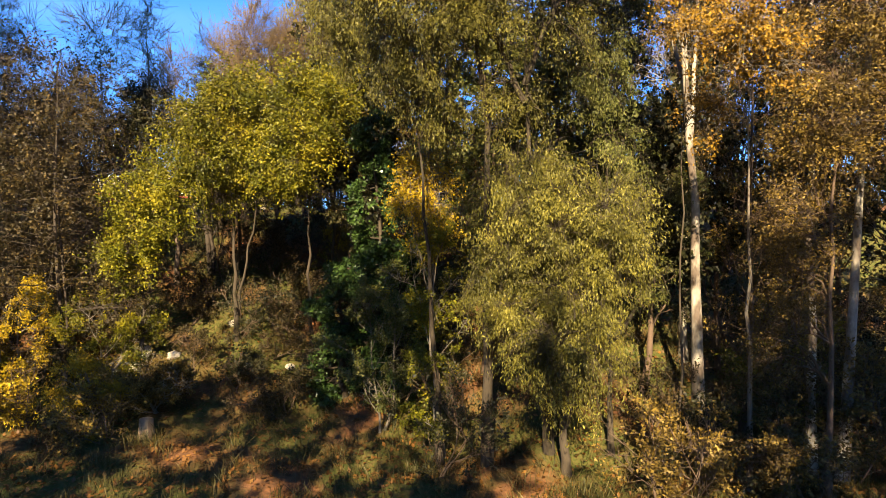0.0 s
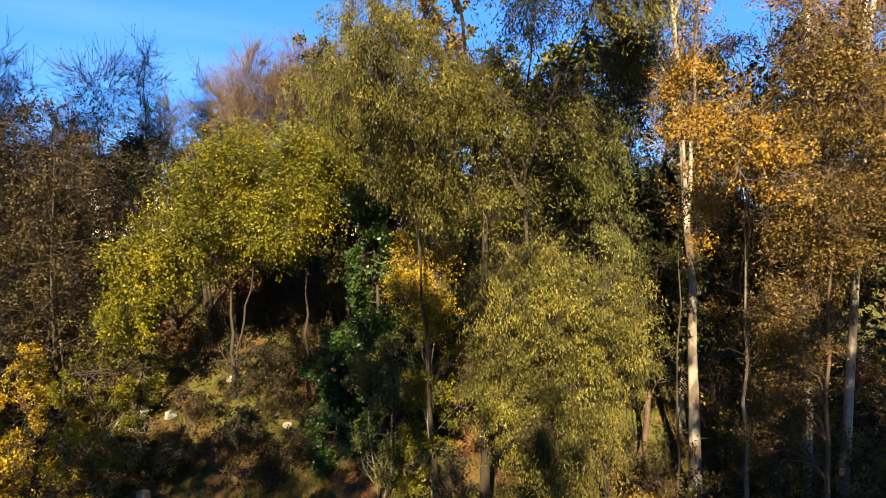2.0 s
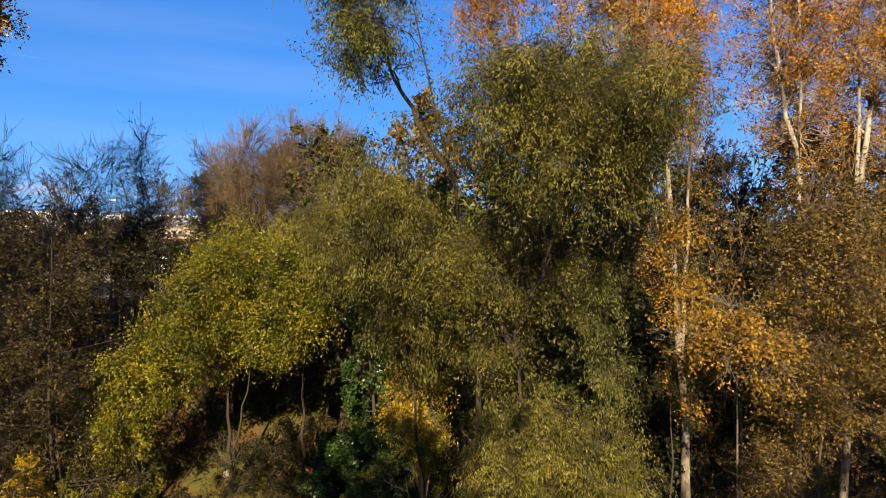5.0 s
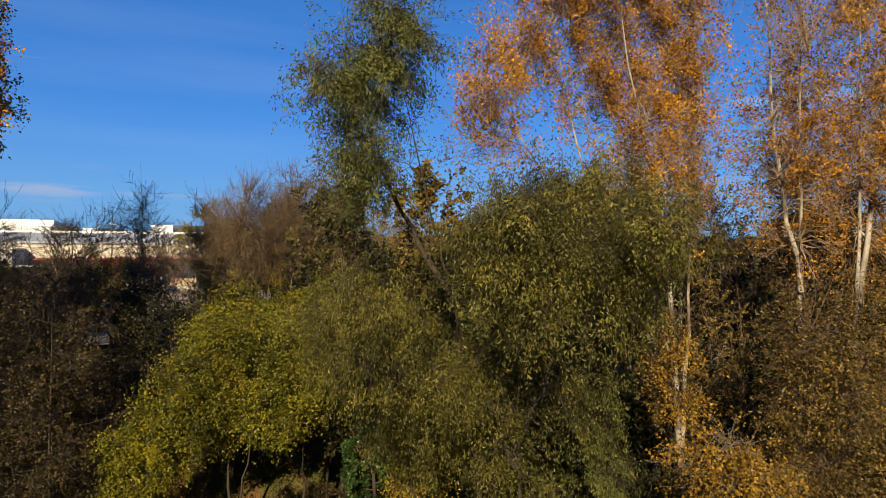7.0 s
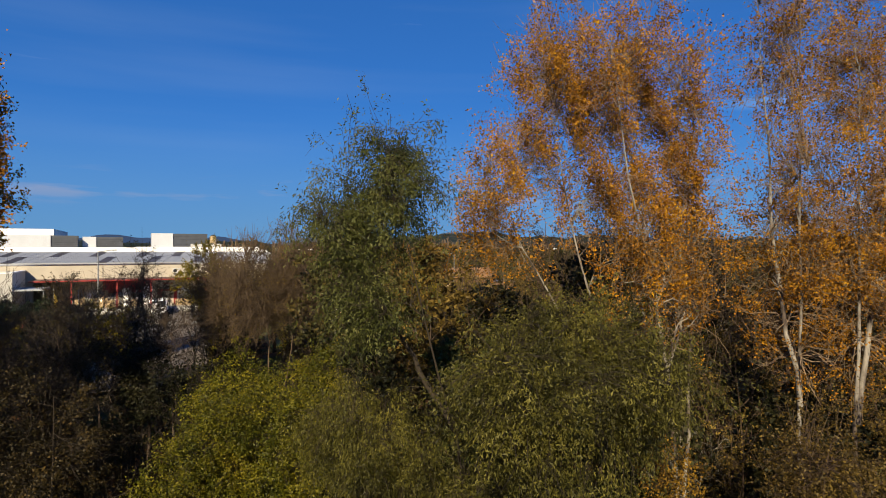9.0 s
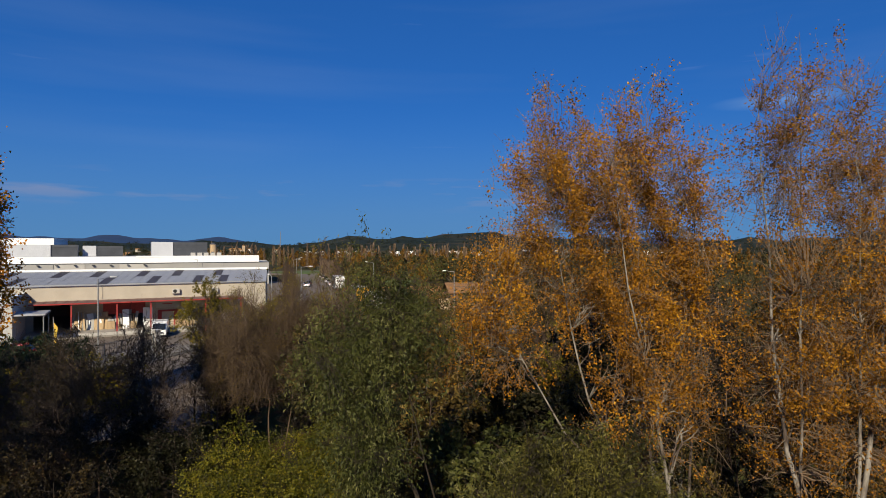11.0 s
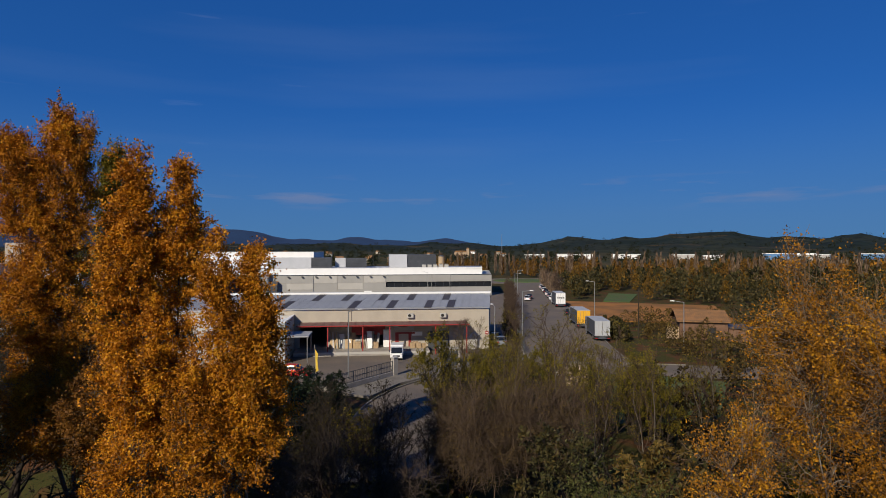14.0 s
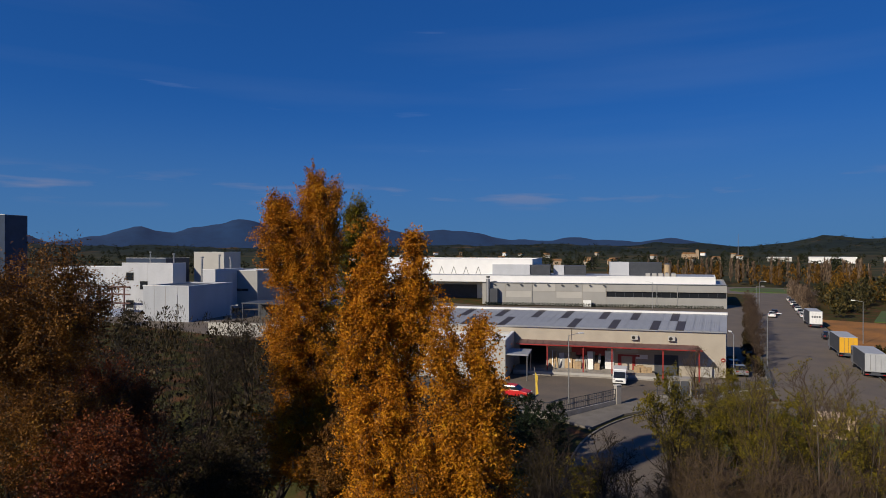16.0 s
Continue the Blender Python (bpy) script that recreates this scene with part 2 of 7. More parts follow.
M = {
    "bark": mat("brown_bark", (0.034, 0.024, 0.014), 0.9, scale=5, fine=30, bump=0.6, stretch=(1, 1, 0.3)),
    "grey_bark": mat("grey_bark", (0.12, 0.10, 0.078), 0.9, scale=5, fine=30, bump=0.5, stretch=(1, 1, 0.3)),
    "white_bark": pale_bark("white_poplar_bark", (0.235, 0.205, 0.165), (0.07, 0.05, 0.037), 0.5),
    "pale_twig": mat("pale_twigs", (0.20, 0.135, 0.082), 0.85, scale=4, fine=20, bump=0),
    "red_twig": mat("reddish_twigs", (0.075, 0.046, 0.028), 0.85, scale=4, fine=20, bump=0),
    "grey_twig": mat("grey_brown_twigs", (0.085, 0.058, 0.040), 0.85, scale=4, fine=20, bump=0),
    "tan_twig": mat("tan_twigs", (0.095, 0.062, 0.038), 0.85, scale=4, fine=20, bump=0),
    # dark twigs taken nearly to black, so the colour also holds shade
    "dark_twig": mat("dark_twigs", (0.026, 0.017, 0.010), 0.85, scale=4, fine=20, bump=0),
    "willow": leaf_mat("willow_leaves", [(0.058, 0.055, 0.010), (0.125, 0.114, 0.020), (0.20, 0.18, 0.030), (0.31, 0.265, 0.05)], patch=0.6, gain=1.12),
    "green": leaf_mat("dark_willow_leaves", [(0.055, 0.068, 0.013), (0.105, 0.118, 0.022), (0.17, 0.175, 0.04), (0.27, 0.25, 0.085)], patch=0.6, gain=1.2),
    "yellow": leaf_mat("yellow_green_leaves", [(0.074, 0.088, 0.005), (0.150, 0.156, 0.007), (0.24, 0.212, 0.012), (0.365, 0.29, 0.02)], patch=0.65, gain=1.1),
    "gold": leaf_mat("golden_leaves", [(0.34, 0.22, 0.015), (0.50, 0.33, 0.02), (0.60, 0.40, 0.025)], gain=1.35),
    "orange": leaf_mat("orange_poplar_leaves", [(0.22, 0.10, 0.010), (0.40, 0.17, 0.010), (0.60, 0.245, 0.010), (0.70, 0.35, 0.015)], gain=1.3),
    "poplar": leaf_mat("amber_poplar_leaves", [(0.45, 0.16, 0.006), (0.70, 0.25, 0.006), (0.85, 0.32, 0.008), (0.88, 0.43, 0.015)], gain=1.4),
    "tan": leaf_mat("tan_golden_leaves", [(0.20, 0.105, 0.012), (0.36, 0.19, 0.018), (0.52, 0.29, 0.03)], gain=1.1),
    "olive_gold": leaf_mat("olive_gold_leaves", [(0.13, 0.125, 0.01), (0.26, 0.21, 0.012), (0.42, 0.31, 0.018)], gain=1.25),
    "ivy": leaf_mat("ivy_leaves", [(0.022, 0.05, 0.014), (0.045, 0.09, 0.022), (0.085, 0.145, 0.035)], 0.15, 0.35, gain=1.5),
    "brown": leaf_mat("withered_brown_leaves", [(0.11, 0.07, 0.015), (0.19, 0.12, 0.024), (0.28, 0.18, 0.036), (0.40, 0.26, 0.055)], gain=1.02),
    # near-black leaf colour stands in for deep shade behind the trees
    "shade": leaf_mat("shade_darkened_leaves", [(0.022, 0.026, 0.010), (0.038, 0.042, 0.014), (0.06, 0.058, 0.02), (0.10, 0.085, 0.03)], 0.15),
    # dull brown leaves lowered further, with the thicket's shade in the colour
    "tangle": leaf_mat("dull_thicket_leaves", [(0.04, 0.032, 0.009), (0.075, 0.055, 0.014), (0.12, 0.080, 0.020), (0.19, 0.118, 0.030)], 0.1, gain=0.75),
    "rust": leaf_mat("rusty_leaves", [(0.17, 0.072, 0.012), (0.30, 0.125, 0.016), (0.44, 0.18, 0.02), (0.50, 0.25, 0.03)], gain=1.15),
    "red": leaf_mat("russet_leaves", [(0.17, 0.04, 0.012), (0.32, 0.075, 0.015), (0.46, 0.13, 0.02)], gain=1.2),
    "conifer": leaf_mat("dark_needles", [(0.012, 0.028, 0.01), (0.022, 0.042, 0.014), (0.035, 0.06, 0.02)], 0.1),
    "shrub": leaf_mat("dull_shrub_leaves", [(0.06, 0.065, 0.02), (0.10, 0.095, 0.03), (0.16, 0.13, 0.04), (0.22, 0.15, 0.04)]),
    "far_amber": leaf_mat("far_amber_leaves", [(0.20, 0.105, 0.02), (0.36, 0.18, 0.025), (0.54, 0.26, 0.03)], 0.2, gain=1.0),
    "far_green": leaf_mat("far_green_leaves", [(0.03, 0.04, 0.013), (0.05, 0.06, 0.018), (0.08, 0.08, 0.025)], 0.2),
    "far_bare": leaf_mat("far_bare_twigs", [(0.19, 0.125, 0.08), (0.27, 0.18, 0.115), (0.34, 0.24, 0.15)], 0.2, gain=1.5),
    "grass": leaf_mat("rough_grass", [(0.07, 0.085, 0.02), (0.13, 0.12, 0.035), (0.20, 0.155, 0.045), (0.27, 0.20, 0.07)], 0.2, gain=0.75),
    "litter": leaf_mat("fallen_leaves", [(0.16, 0.075, 0.025), (0.28, 0.12, 0.03), (0.38, 0.17, 0.04)], 0.15),
    "rock": mat("pale_rock", (0.40, 0.35, 0.28), 0.9, scale=6, fine=30, bump=0.6),
    "asphalt": mat("worn_asphalt", (0.155, 0.122, 0.09), 0.85, scale=0.25, fine=8, bump=0.1, second=(0.115, 0.095, 0.077)),
    "concrete": mat("grey_concrete", (0.36, 0.33, 0.29), 0.85, scale=0.8, fine=12, bump=0.15),
    "paving": mat("worn_paving", (0.19, 0.168, 0.14), 0.9, scale=0.7, fine=10, bump=0.15),
    "beige": mat("cream_render", (0.44, 0.385, 0.305), 0.8, scale=0.5, fine=14, bump=0.08, var=0.12),
    "panel": mat("grey_wall_panel", (0.335, 0.325, 0.30), 0.75, scale=0.3, fine=10, bump=0.05, var=0.08),
    "panel_light": mat("light_wall_panel", (0.44, 0.42, 0.38), 0.75, scale=0.3, fine=10, bump=0.05, var=0.08),
    "white": mat("white_cladding", (0.80, 0.79, 0.76), 0.6, scale=0.4, fine=10, bump=0.03, var=0.06),
    "dark_panel": mat("dark_cladding", (0.07, 0.075, 0.085), 0.5, scale=0.4, fine=10, bump=0.03),
    "roof_metal": mat("weathered_roof_sheet", (0.38, 0.39, 0.405), 0.55, 0.2, scale=0.6, fine=14, bump=0.1, var=0.2, stretch=(1, 0.2, 1)),
    "skylight": mat("dirty_skylight_sheet", (0.075, 0.065, 0.06), 0.5, scale=1, fine=12, bump=0.1),
    "red_paint": mat("dark_red_paint", (0.33, 0.035, 0.03), 0.5, scale=2, fine=20, bump=0.05),
    "fascia": mat("red_brown_fascia", (0.17, 0.085, 0.07), 0.6, scale=1.5, fine=20, bump=0.1),
    "dark": mat("dark_interior", (0.03, 0.028, 0.026), 0.9),
    "wood": mat("sawn_wood", (0.46, 0.33, 0.19), 0.8, scale=2, fine=20, bump=0.2, stretch=(1, 1, 0.15)),
    "glass_dark": mat("dark_glass", (0.015, 0.018, 0.022), 0.12, scale=1, var=0.05, bump=0, spec=0.6),
    "rubber": mat("rubber", (0.02, 0.02, 0.02), 0.9, bump=0),
    "steel": mat("galvanised_steel", (0.42, 0.42, 0.41), 0.45, 0.7, scale=3, fine=25, bump=0.02),
    "car_white": mat("white_car_paint", (0.78, 0.78, 0.76), 0.25, scale=1, var=0.03, bump=0, spec=0.6),
    "car_red": mat("red_car_paint", (0.52, 0.02, 0.02), 0.25, scale=1, var=0.03, bump=0, spec=0.6),
    "car_grey": mat("grey_car_paint", (0.20, 0.21, 0.22), 0.3, scale=1, var=0.03, bump=0, spec=0.6),
    "car_black": mat("black_car_paint", (0.02, 0.02, 0.023), 0.25, scale=1, var=0.03, bump=0, spec=0.6),
    "tarp_grey": mat("grey_tarpaulin", (0.40, 0.41, 0.42), 0.6, scale=0.8, fine=8, bump=0.1, var=0.12),
    "tarp_side": mat("dark_grey_tarpaulin", (0.075, 0.08, 0.09), 0.6, scale=0.8, fine=8, bump=0.1),
    "tarp_yellow": mat("yellow_tarpaulin", (0.72, 0.38, 0.02), 0.55, scale=0.8, fine=8, bump=0.1, var=0.1),
    "field": mat("ploughed_field", (0.34, 0.14, 0.026), 0.95, scale=0.12, fine=2.5, bump=0.4, second=(0.17, 0.08, 0.02)),
    "lawn": mat("green_lawn", (0.055, 0.105, 0.018), 0.9, scale=0.3, fine=9, bump=0.4, second=(0.085, 0.085, 0.028)),
    "brick": mat("weathered_brick", (0.19, 0.105, 0.062), 0.9, var=0.4, scale=1.5, fine=14, bump=0.4),
    "tile": mat("old_roof_tiles", (0.31, 0.15, 0.055), 0.9, scale=1.2, fine=14, bump=0.5, second=(0.14, 0.085, 0.045)),
    "stone": mat("tan_masonry", (0.46, 0.34, 0.22), 0.9, scale=2.5, fine=14, bump=0.5),
    "lamp_white": mat("white_plastic", (0.75, 0.74, 0.70), 0.4, bump=0),
    "red_light": mat("red_lamp_glass", (0.45, 0.02, 0.015), 0.3, bump=0),
    "green_paint": mat("green_paint", (0.05, 0.26, 0.12), 0.5, bump=0),
    "blue_paint": mat("blue_cladding", (0.10, 0.24, 0.46), 0.5, bump=0),
    "yellow_flag": mat("yellow_cloth", (0.62, 0.42, 0.05), 0.7, bump=0),
    "navy": mat("navy_cladding", (0.025, 0.045, 0.085), 0.5, scale=0.4, fine=10, bump=0.03),
    "pale_grey": mat("pale_grey_ribbed_sheet", (0.40, 0.415, 0.44), 0.6, scale=0.3, fine=8, bump=0.05, var=0.12, stretch=(1, 1, 0.3)),
    "dull_white": mat("weathered_white_cladding", (0.50, 0.51, 0.53), 0.7, scale=0.25, fine=6, bump=0.04, var=0.14, stretch=(1, 1, 0.4)),
    # the blue of distant haze is painted into the ridge's base colour
    "mountain": mat("haze_painted_mountain", (0.009, 0.034, 0.095), 1.0, scale=0.002, fine=0.02, bump=0, var=0.15),
}


# ---- mesh helpers ----
def quad_mesh(name, verts, quads, material, smooth=False):
    verts, quads = np.asarray(verts, np.float32), np.asarray(quads, np.int32)
    me = bpy.data.meshes.new(name)
    me.vertices.add(len(verts))
    me.vertices.foreach_set("co", verts.ravel())
    me.loops.add(quads.size)
    me.loops.foreach_set("vertex_index", quads.ravel())
    me.polygons.add(len(quads))
    me.polygons.foreach_set("loop_start", np.arange(0, quads.size, quads.shape[1], dtype=np.int32))
    if smooth:
        me.polygons.foreach_set("use_smooth", np.ones(len(quads), bool))
    me.materials.append(material)
    me.update(calc_edges=True)
    return me


def finish(name, bm, material, smooth=False):
    bmesh.ops.recalc_face_normals(bm, faces=bm.faces)
    me = bpy.data.meshes.new(name)
    bm.to_mesh(me)
    bm.free()
    me.materials.append(material)
    if smooth:
        for p in me.polygons:
            p.use_smooth = True
    return me


def part(name, bm, material, parent, label="", smooth=False):
    ob = new(name, finish(name, bm, material, smooth))
    ob.parent = parent
    if label:
        ob["label"] = label
    return ob


def piece(name, me, parent, m=None):
    ob = new(name, me)
    ob.parent = parent
    if m is not None:
        ob.matrix_basis = m
    return ob


def thing(name, m, label, category, group="", kind=""):
    ob = new(name)
    ob.empty_display_size = 0.2
    ob.matrix_basis = m
    return tagged(ob, label, category, group, kind)


def box(bm, x0, x1, y0, y1, z0, z1, bevel=0.0):
    got = bmesh.ops.create_cube(bm, size=1)
    for v in got["verts"]:
        v.co = Vector((x0 + (v.co.x + .5) * (x1 - x0), y0 + (v.co.y + .5) * (y1 - y0), z0 + (v.co.z + .5) * (z1 - z0)))
    if bevel:
        es = list({e for v in got["verts"] for e in v.link_edges})
        bmesh.ops.bevel(bm, geom=es, offset=bevel, segments=2, affect='EDGES', profile=0.5)
    return bm


def boxed(*a, bevel=0.0):
    return box(bmesh.new(), *a, bevel=bevel)


def cyl(bm, p, q, r0, r1=None, seg=10):
    p, q = Vector(p), Vector(q)
    r1 = r0 if r1 is None else r1
    d = q - p
    m = Matrix.Translation((p + q) / 2) @ d.to_track_quat("Z", "Y").to_matrix().to_4x4()
    bmesh.ops.create_cone(bm, cap_ends=True, segments=seg, radius1=r0, radius2=r1, depth=d.length, matrix=m)
    return bm


def prism(bm, profile, y0, y1, bevel=0.0):
    """A profile in x and z, drawn out along y."""
    a = [bm.verts.new((x, y0, z)) for x, z in profile]
    b = [bm.verts.new((x, y1, z)) for x, z in profile]
    k = len(a)
    fs = [bm.faces.new(a), bm.faces.new(b[::-1])]
    for i in range(k):
        fs.append(bm.faces.new((a[i], b[i], b[(i + 1) % k], a[(i + 1) % k])))
    if bevel:
        es = list({e for f in fs for e in f.edges})
        bmesh.ops.bevel(bm, geom=es, offset=bevel, segments=2, affect='EDGES', profile=0.5)
    return bm


def slab(bm, poly, z0, z1):
    """A flat plate of any outline."""
    a = [bm.verts.new((x, y, z1)) for x, y in poly]
    b = [bm.verts.new((x, y, z0)) for x, y in poly]
    k = len(a)
    bm.faces.new(a)
    bm.faces.new(b[::-1])
    for i in range(k):
        bm.faces.new((a[i], b[i], b[(i + 1) % k], a[(i + 1) % k]))
    return bm


def ribbon(centre, width):
    """The outline of a road of even width along a centre line."""
    c = np.array(centre, float)
    # rounded by corner cutting
    for _ in range(3):
        q = [c[0]]
        for a, b in zip(c[:-1], c[1:]):
            q += [0.75 * a + 0.25 * b, 0.25 * a + 0.75 * b]
        c = np.array(q + [c[-1]])
    t = np.gradient(c, axis=0)
    t /= np.linalg.norm(t, axis=1, keepdims=True)
    nrm = np.stack([-t[:, 1], t[:, 0]], 1)
    return c + nrm * width / 2, c - nrm * width / 2


# ---- the lie of the land ----
def smooth01(a, b, v):
    s = np.clip((v - a) / (b - a), 0, 1)
    return s * s * (3 - 2 * s)


BANK_Y = [-60, 12, 15, 17.2, 19, 20.6, 22, 23.6, 26, 29, 33, 38]
BANK_Z = [-8.6, -8.35, -8.25, -8.1, -7.5, -6.7, -5.7, -4.7, -2.9, -1.3, -0.45, -0.12]


def ground_z(x, y):
    x, y = np.asarray(x, float), np.asarray(y, float)
    wob = 0.8 * np.sin(x * 0.31 + 0.6) + 0.5 * np.sin(x * 0.83 + 2.0) + 3.0 * smooth01(-18, -60, x)
    right = 2.4 * smooth01(0.5, 3.0, x) * (1 - smooth01(6.0, 9.0, x))
    yy = y + wob * smooth01(16, 19, y) + right * smooth01(13, 16, y)
    z = np.interp(yy, BANK_Y, BANK_Z)
    z = z + (0.13 * np.sin(x * 1.9 + y * 0.7) + 0.10 * np.sin(y * 2.3 - x * 1.1)) * smooth01(60, 30, y)
    r = np.hypot(x, y)
    az = np.degrees(np.arctan2(x, y))
    hill = 50 + 20 * np.sin(az * 0.16 + 1.1) + 11 * np.sin(az * 0.55) + 6 * np.sin(az * 1.4 + 1) + 3 * np.sin(az * 4.1)
    hill = hill * (0.34 + 0.66 * smooth01(-38, -6, az))
    far = smooth01(1150, 3000, r)
    z = z + hill * far + 7 * smooth01(700, 1500, r) + (5 * np.sin(x * 0.011) * np.sin(y * 0.013)) * smooth01(900, 1600, r)
    return z


def gz(x, y):
    return float(ground_z(x, y))


# ---- ground ----
def make_ground():
    rr = [0.02, 0.3, 0.7]
    while rr[-1] < 4600:
        rr.append(rr[-1] * 1.04 + 0.03)
    rr = np.array(rr)
    na = 280
    an = np.linspace(0, 2 * np.pi, na, endpoint=False)
    R, A = np.meshgrid(rr, an, indexing="ij")
    X, Y = R * np.sin(A), R * np.cos(A)
    Z = ground_z(X, Y)
    rng = np.random.default_rng(4)
    Z += rng.normal(0, 0.035, Z.shape) * smooth01(6, 14, R) * (R < 60)
    Z += np.abs(rng.normal(0, 3.2, Z.shape)) * smooth01(1500, 2600, R)
    v = np.stack([X, Y, Z], -1).reshape(-1, 3)
    i, j = np.meshgrid(np.arange(len(rr) - 1), np.arange(na), indexing="ij")
    j2 = (j + 1) % na
    q = np.stack([i * na + j, i * na + j2, (i + 1) * na + j2, (i + 1) * na + j], -1).reshape(-1, 4)
    m = bpy.data.materials.new("earth_grass_and_litter")
    m.use_nodes = True
    n, l = m.node_tree.nodes, m.node_tree.links
    p = n["Principled BSDF"]
    geo = n.new("ShaderNodeNewGeometry")

    def noise_node(scale, detail=5):
        t = n.new("ShaderNodeTexNoise")
        t.inputs["Scale"].default_value, t.inputs["Detail"].default_value = scale, detail
        l.new(geo.outputs["Position"], t.inputs[0])
        return t.outputs[0]

    def rng_node(src, a, b):
        t = n.new("ShaderNodeMapRange")
        t.inputs[1].default_value, t.inputs[2].default_value = a, b
        l.new(src, t.inputs[0])
        return t.outputs[0]

    def mixc(f, a, b):
        t = n.new("ShaderNodeMix")
        t.data_type = 'RGBA'
        l.new(f, t.inputs[0])
        for k, c in ((6, a), (7, b)):
            if isinstance(c, tuple):
                t.inputs[k].default_value = (*c, 1)
            else:
                l.new(c, t.inputs[k])
        return t.outputs[2]
    earth = mixc(rng_node(noise_node(6), 0.4, 0.65), (0.115, 0.05, 0.022), (0.06, 0.03, 0.015))
    # grass tones lowered to stand in for tree shade on the ground
    grass = mixc(rng_node(noise_node(9), 0.4, 0.65), (0.036, 0.043, 0.010), (0.068, 0.050, 0.017))
    near = mixc(rng_node(noise_node(0.35), 0.38, 0.52), earth, grass)
    far = mixc(rng_node(noise_node(0.02), 0.45, 0.6), (0.028, 0.034, 0.014), (0.075, 0.055, 0.022))
    d = n.new("ShaderNodeVectorMath")
    d.operation = 'LENGTH'
    l.new(geo.outputs["Position"], d.inputs[0])
    near2 = mixc(rng_node(d.outputs["Value"], 220, 420), near, far)
    woods = mixc(rng_node(noise_node(0.004), 0.4, 0.6), (0.014, 0.022, 0.016), (0.03, 0.034, 0.022))
    woods = mixc(rng_node(noise_node(0.035, 8), 0.45, 0.62), woods, (0.008, 0.013, 0.010))
    woods = mixc(rng_node(noise_node(0.0035, 2), 0.62, 0.66), woods, (0.085, 0.055, 0.025))
    l.new(mixc(rng_node(d.outputs["Value"], 900, 1700), near2, woods), p.inputs["Base Color"])
    p.inputs["Roughness"].default_value = 0.95
    p.inputs["Specular IOR Level"].default_value = 0.1
    bp = n.new("ShaderNodeBump")
    bp.inputs["Strength"].default_value = 0.5
    bp.inputs["Distance"].default_value = 0.06
    l.new(noise_node(14), bp.inputs["Height"])
    l.new(bp.outputs[0], p.inputs["Normal"])
    tagged(new("ground", quad_mesh("ground", v, q, m, True)), "earth bank with rough grass, fallen leaves and distant fields", "ground", kind="structure")


make_ground()


def make_mountains():
    az = np.radians(np.linspace(-115, 62, 340))
    d = np.degrees(az)
    crest = 102 + 30 * np.sin(d * 0.11 + 0.4) + 16 * np.sin(d * 0.31 + 2.1) + 15 * np.sin(d * 0.63 + 1.2) + 6 * np.sin(d * 1.45) + 2 * np.sin(d * 3.3)
    crest = crest * (0.66 + 0.42 * smooth01(-12, -26, d) + 0.7 * smooth01(-40, -60, d))
    rows = []
    for k, r in enumerate(np.linspace(3900, 4650, 9)):
        h = crest * smooth01(0, 7, k) * (1 + 0.05 * np.sin(d * 0.9 + k)) - 6
        rows.append(np.stack([r * np.sin(az), r * np.cos(az), h], -1))
    v = np.concatenate(rows)
    na = len(az)
    i, j = np.meshgrid(np.arange(8), np.arange(na - 1), indexing="ij")
    q = np.stack([i * na + j, i * na + j + 1, (i + 1) * na + j + 1, (i + 1) * na + j], -1).reshape(-1, 4)
    # no air lies in between: the ridge carries its haze as colour
    tagged(new("backdrop", quad_mesh("backdrop", v, q, M["mountain"], True)), "long wooded mountain ridge on the horizon, painted in haze blue", "mountains", kind="structure")


make_mountains()


# ---- trees ----
def unit(a):
    return a / np.maximum(np.linalg.norm(a, axis=-1, keepdims=True), 1e-9)


def tube_arrays(P, R, k):
    """Round tapered stems along many paths at once: P (m, n, 3), R (m, n)."""
    m, n, _ = P.shape
    t = unit(np.gradient(P, axis=1))
    ref = np.where(np.abs(t[:, :1, 2:3]) > 0.8, np.array([[[1.0, 0, 0]]]), np.array([[[0, 0, 1.0]]]))
    a = unit(np.cross(t, np.broadcast_to(ref, t.shape)))
    b = np.cross(t, a)
    an = np.arange(k) * 2 * np.pi / k
    ring = a[:, :, None] * np.cos(an)[:, None] + b[:, :, None] * np.sin(an)[:, None]
    v = (P[:, :, None] + ring * R[:, :, None, None]).reshape(-1, 3)
    mi, ni, ki = np.meshgrid(np.arange(m), np.arange(n - 1), np.arange(k), indexing="ij")
    k2 = (ki + 1) % k
    base = mi * n * k + ni * k
    q = np.stack([base + ki, base + k2, base + k + k2, base + k + ki], -1).reshape(-1, 4)
    return v, q


def joined(chunks):
    vs, qs, off = [], [], 0
    for v, q in chunks:
        vs.append(v)
        qs.append(q + off)
        off += len(v)
    return np.concatenate(vs), np.concatenate(qs)


def along(P, t):
    """Points and tangents at fractions t (m, c) of paths P (m, n, 3)."""
    n = P.shape[1]
    f = np.clip(t, 0, 0.9999) * (n - 1)
    i = f.astype(int)
    w = (f - i)[..., None]
    mi = np.arange(len(P))[:, None]
    a, b = P[mi, i], P[mi, i + 1]
    return a * (1 - w) + b * w, unit(b - a)


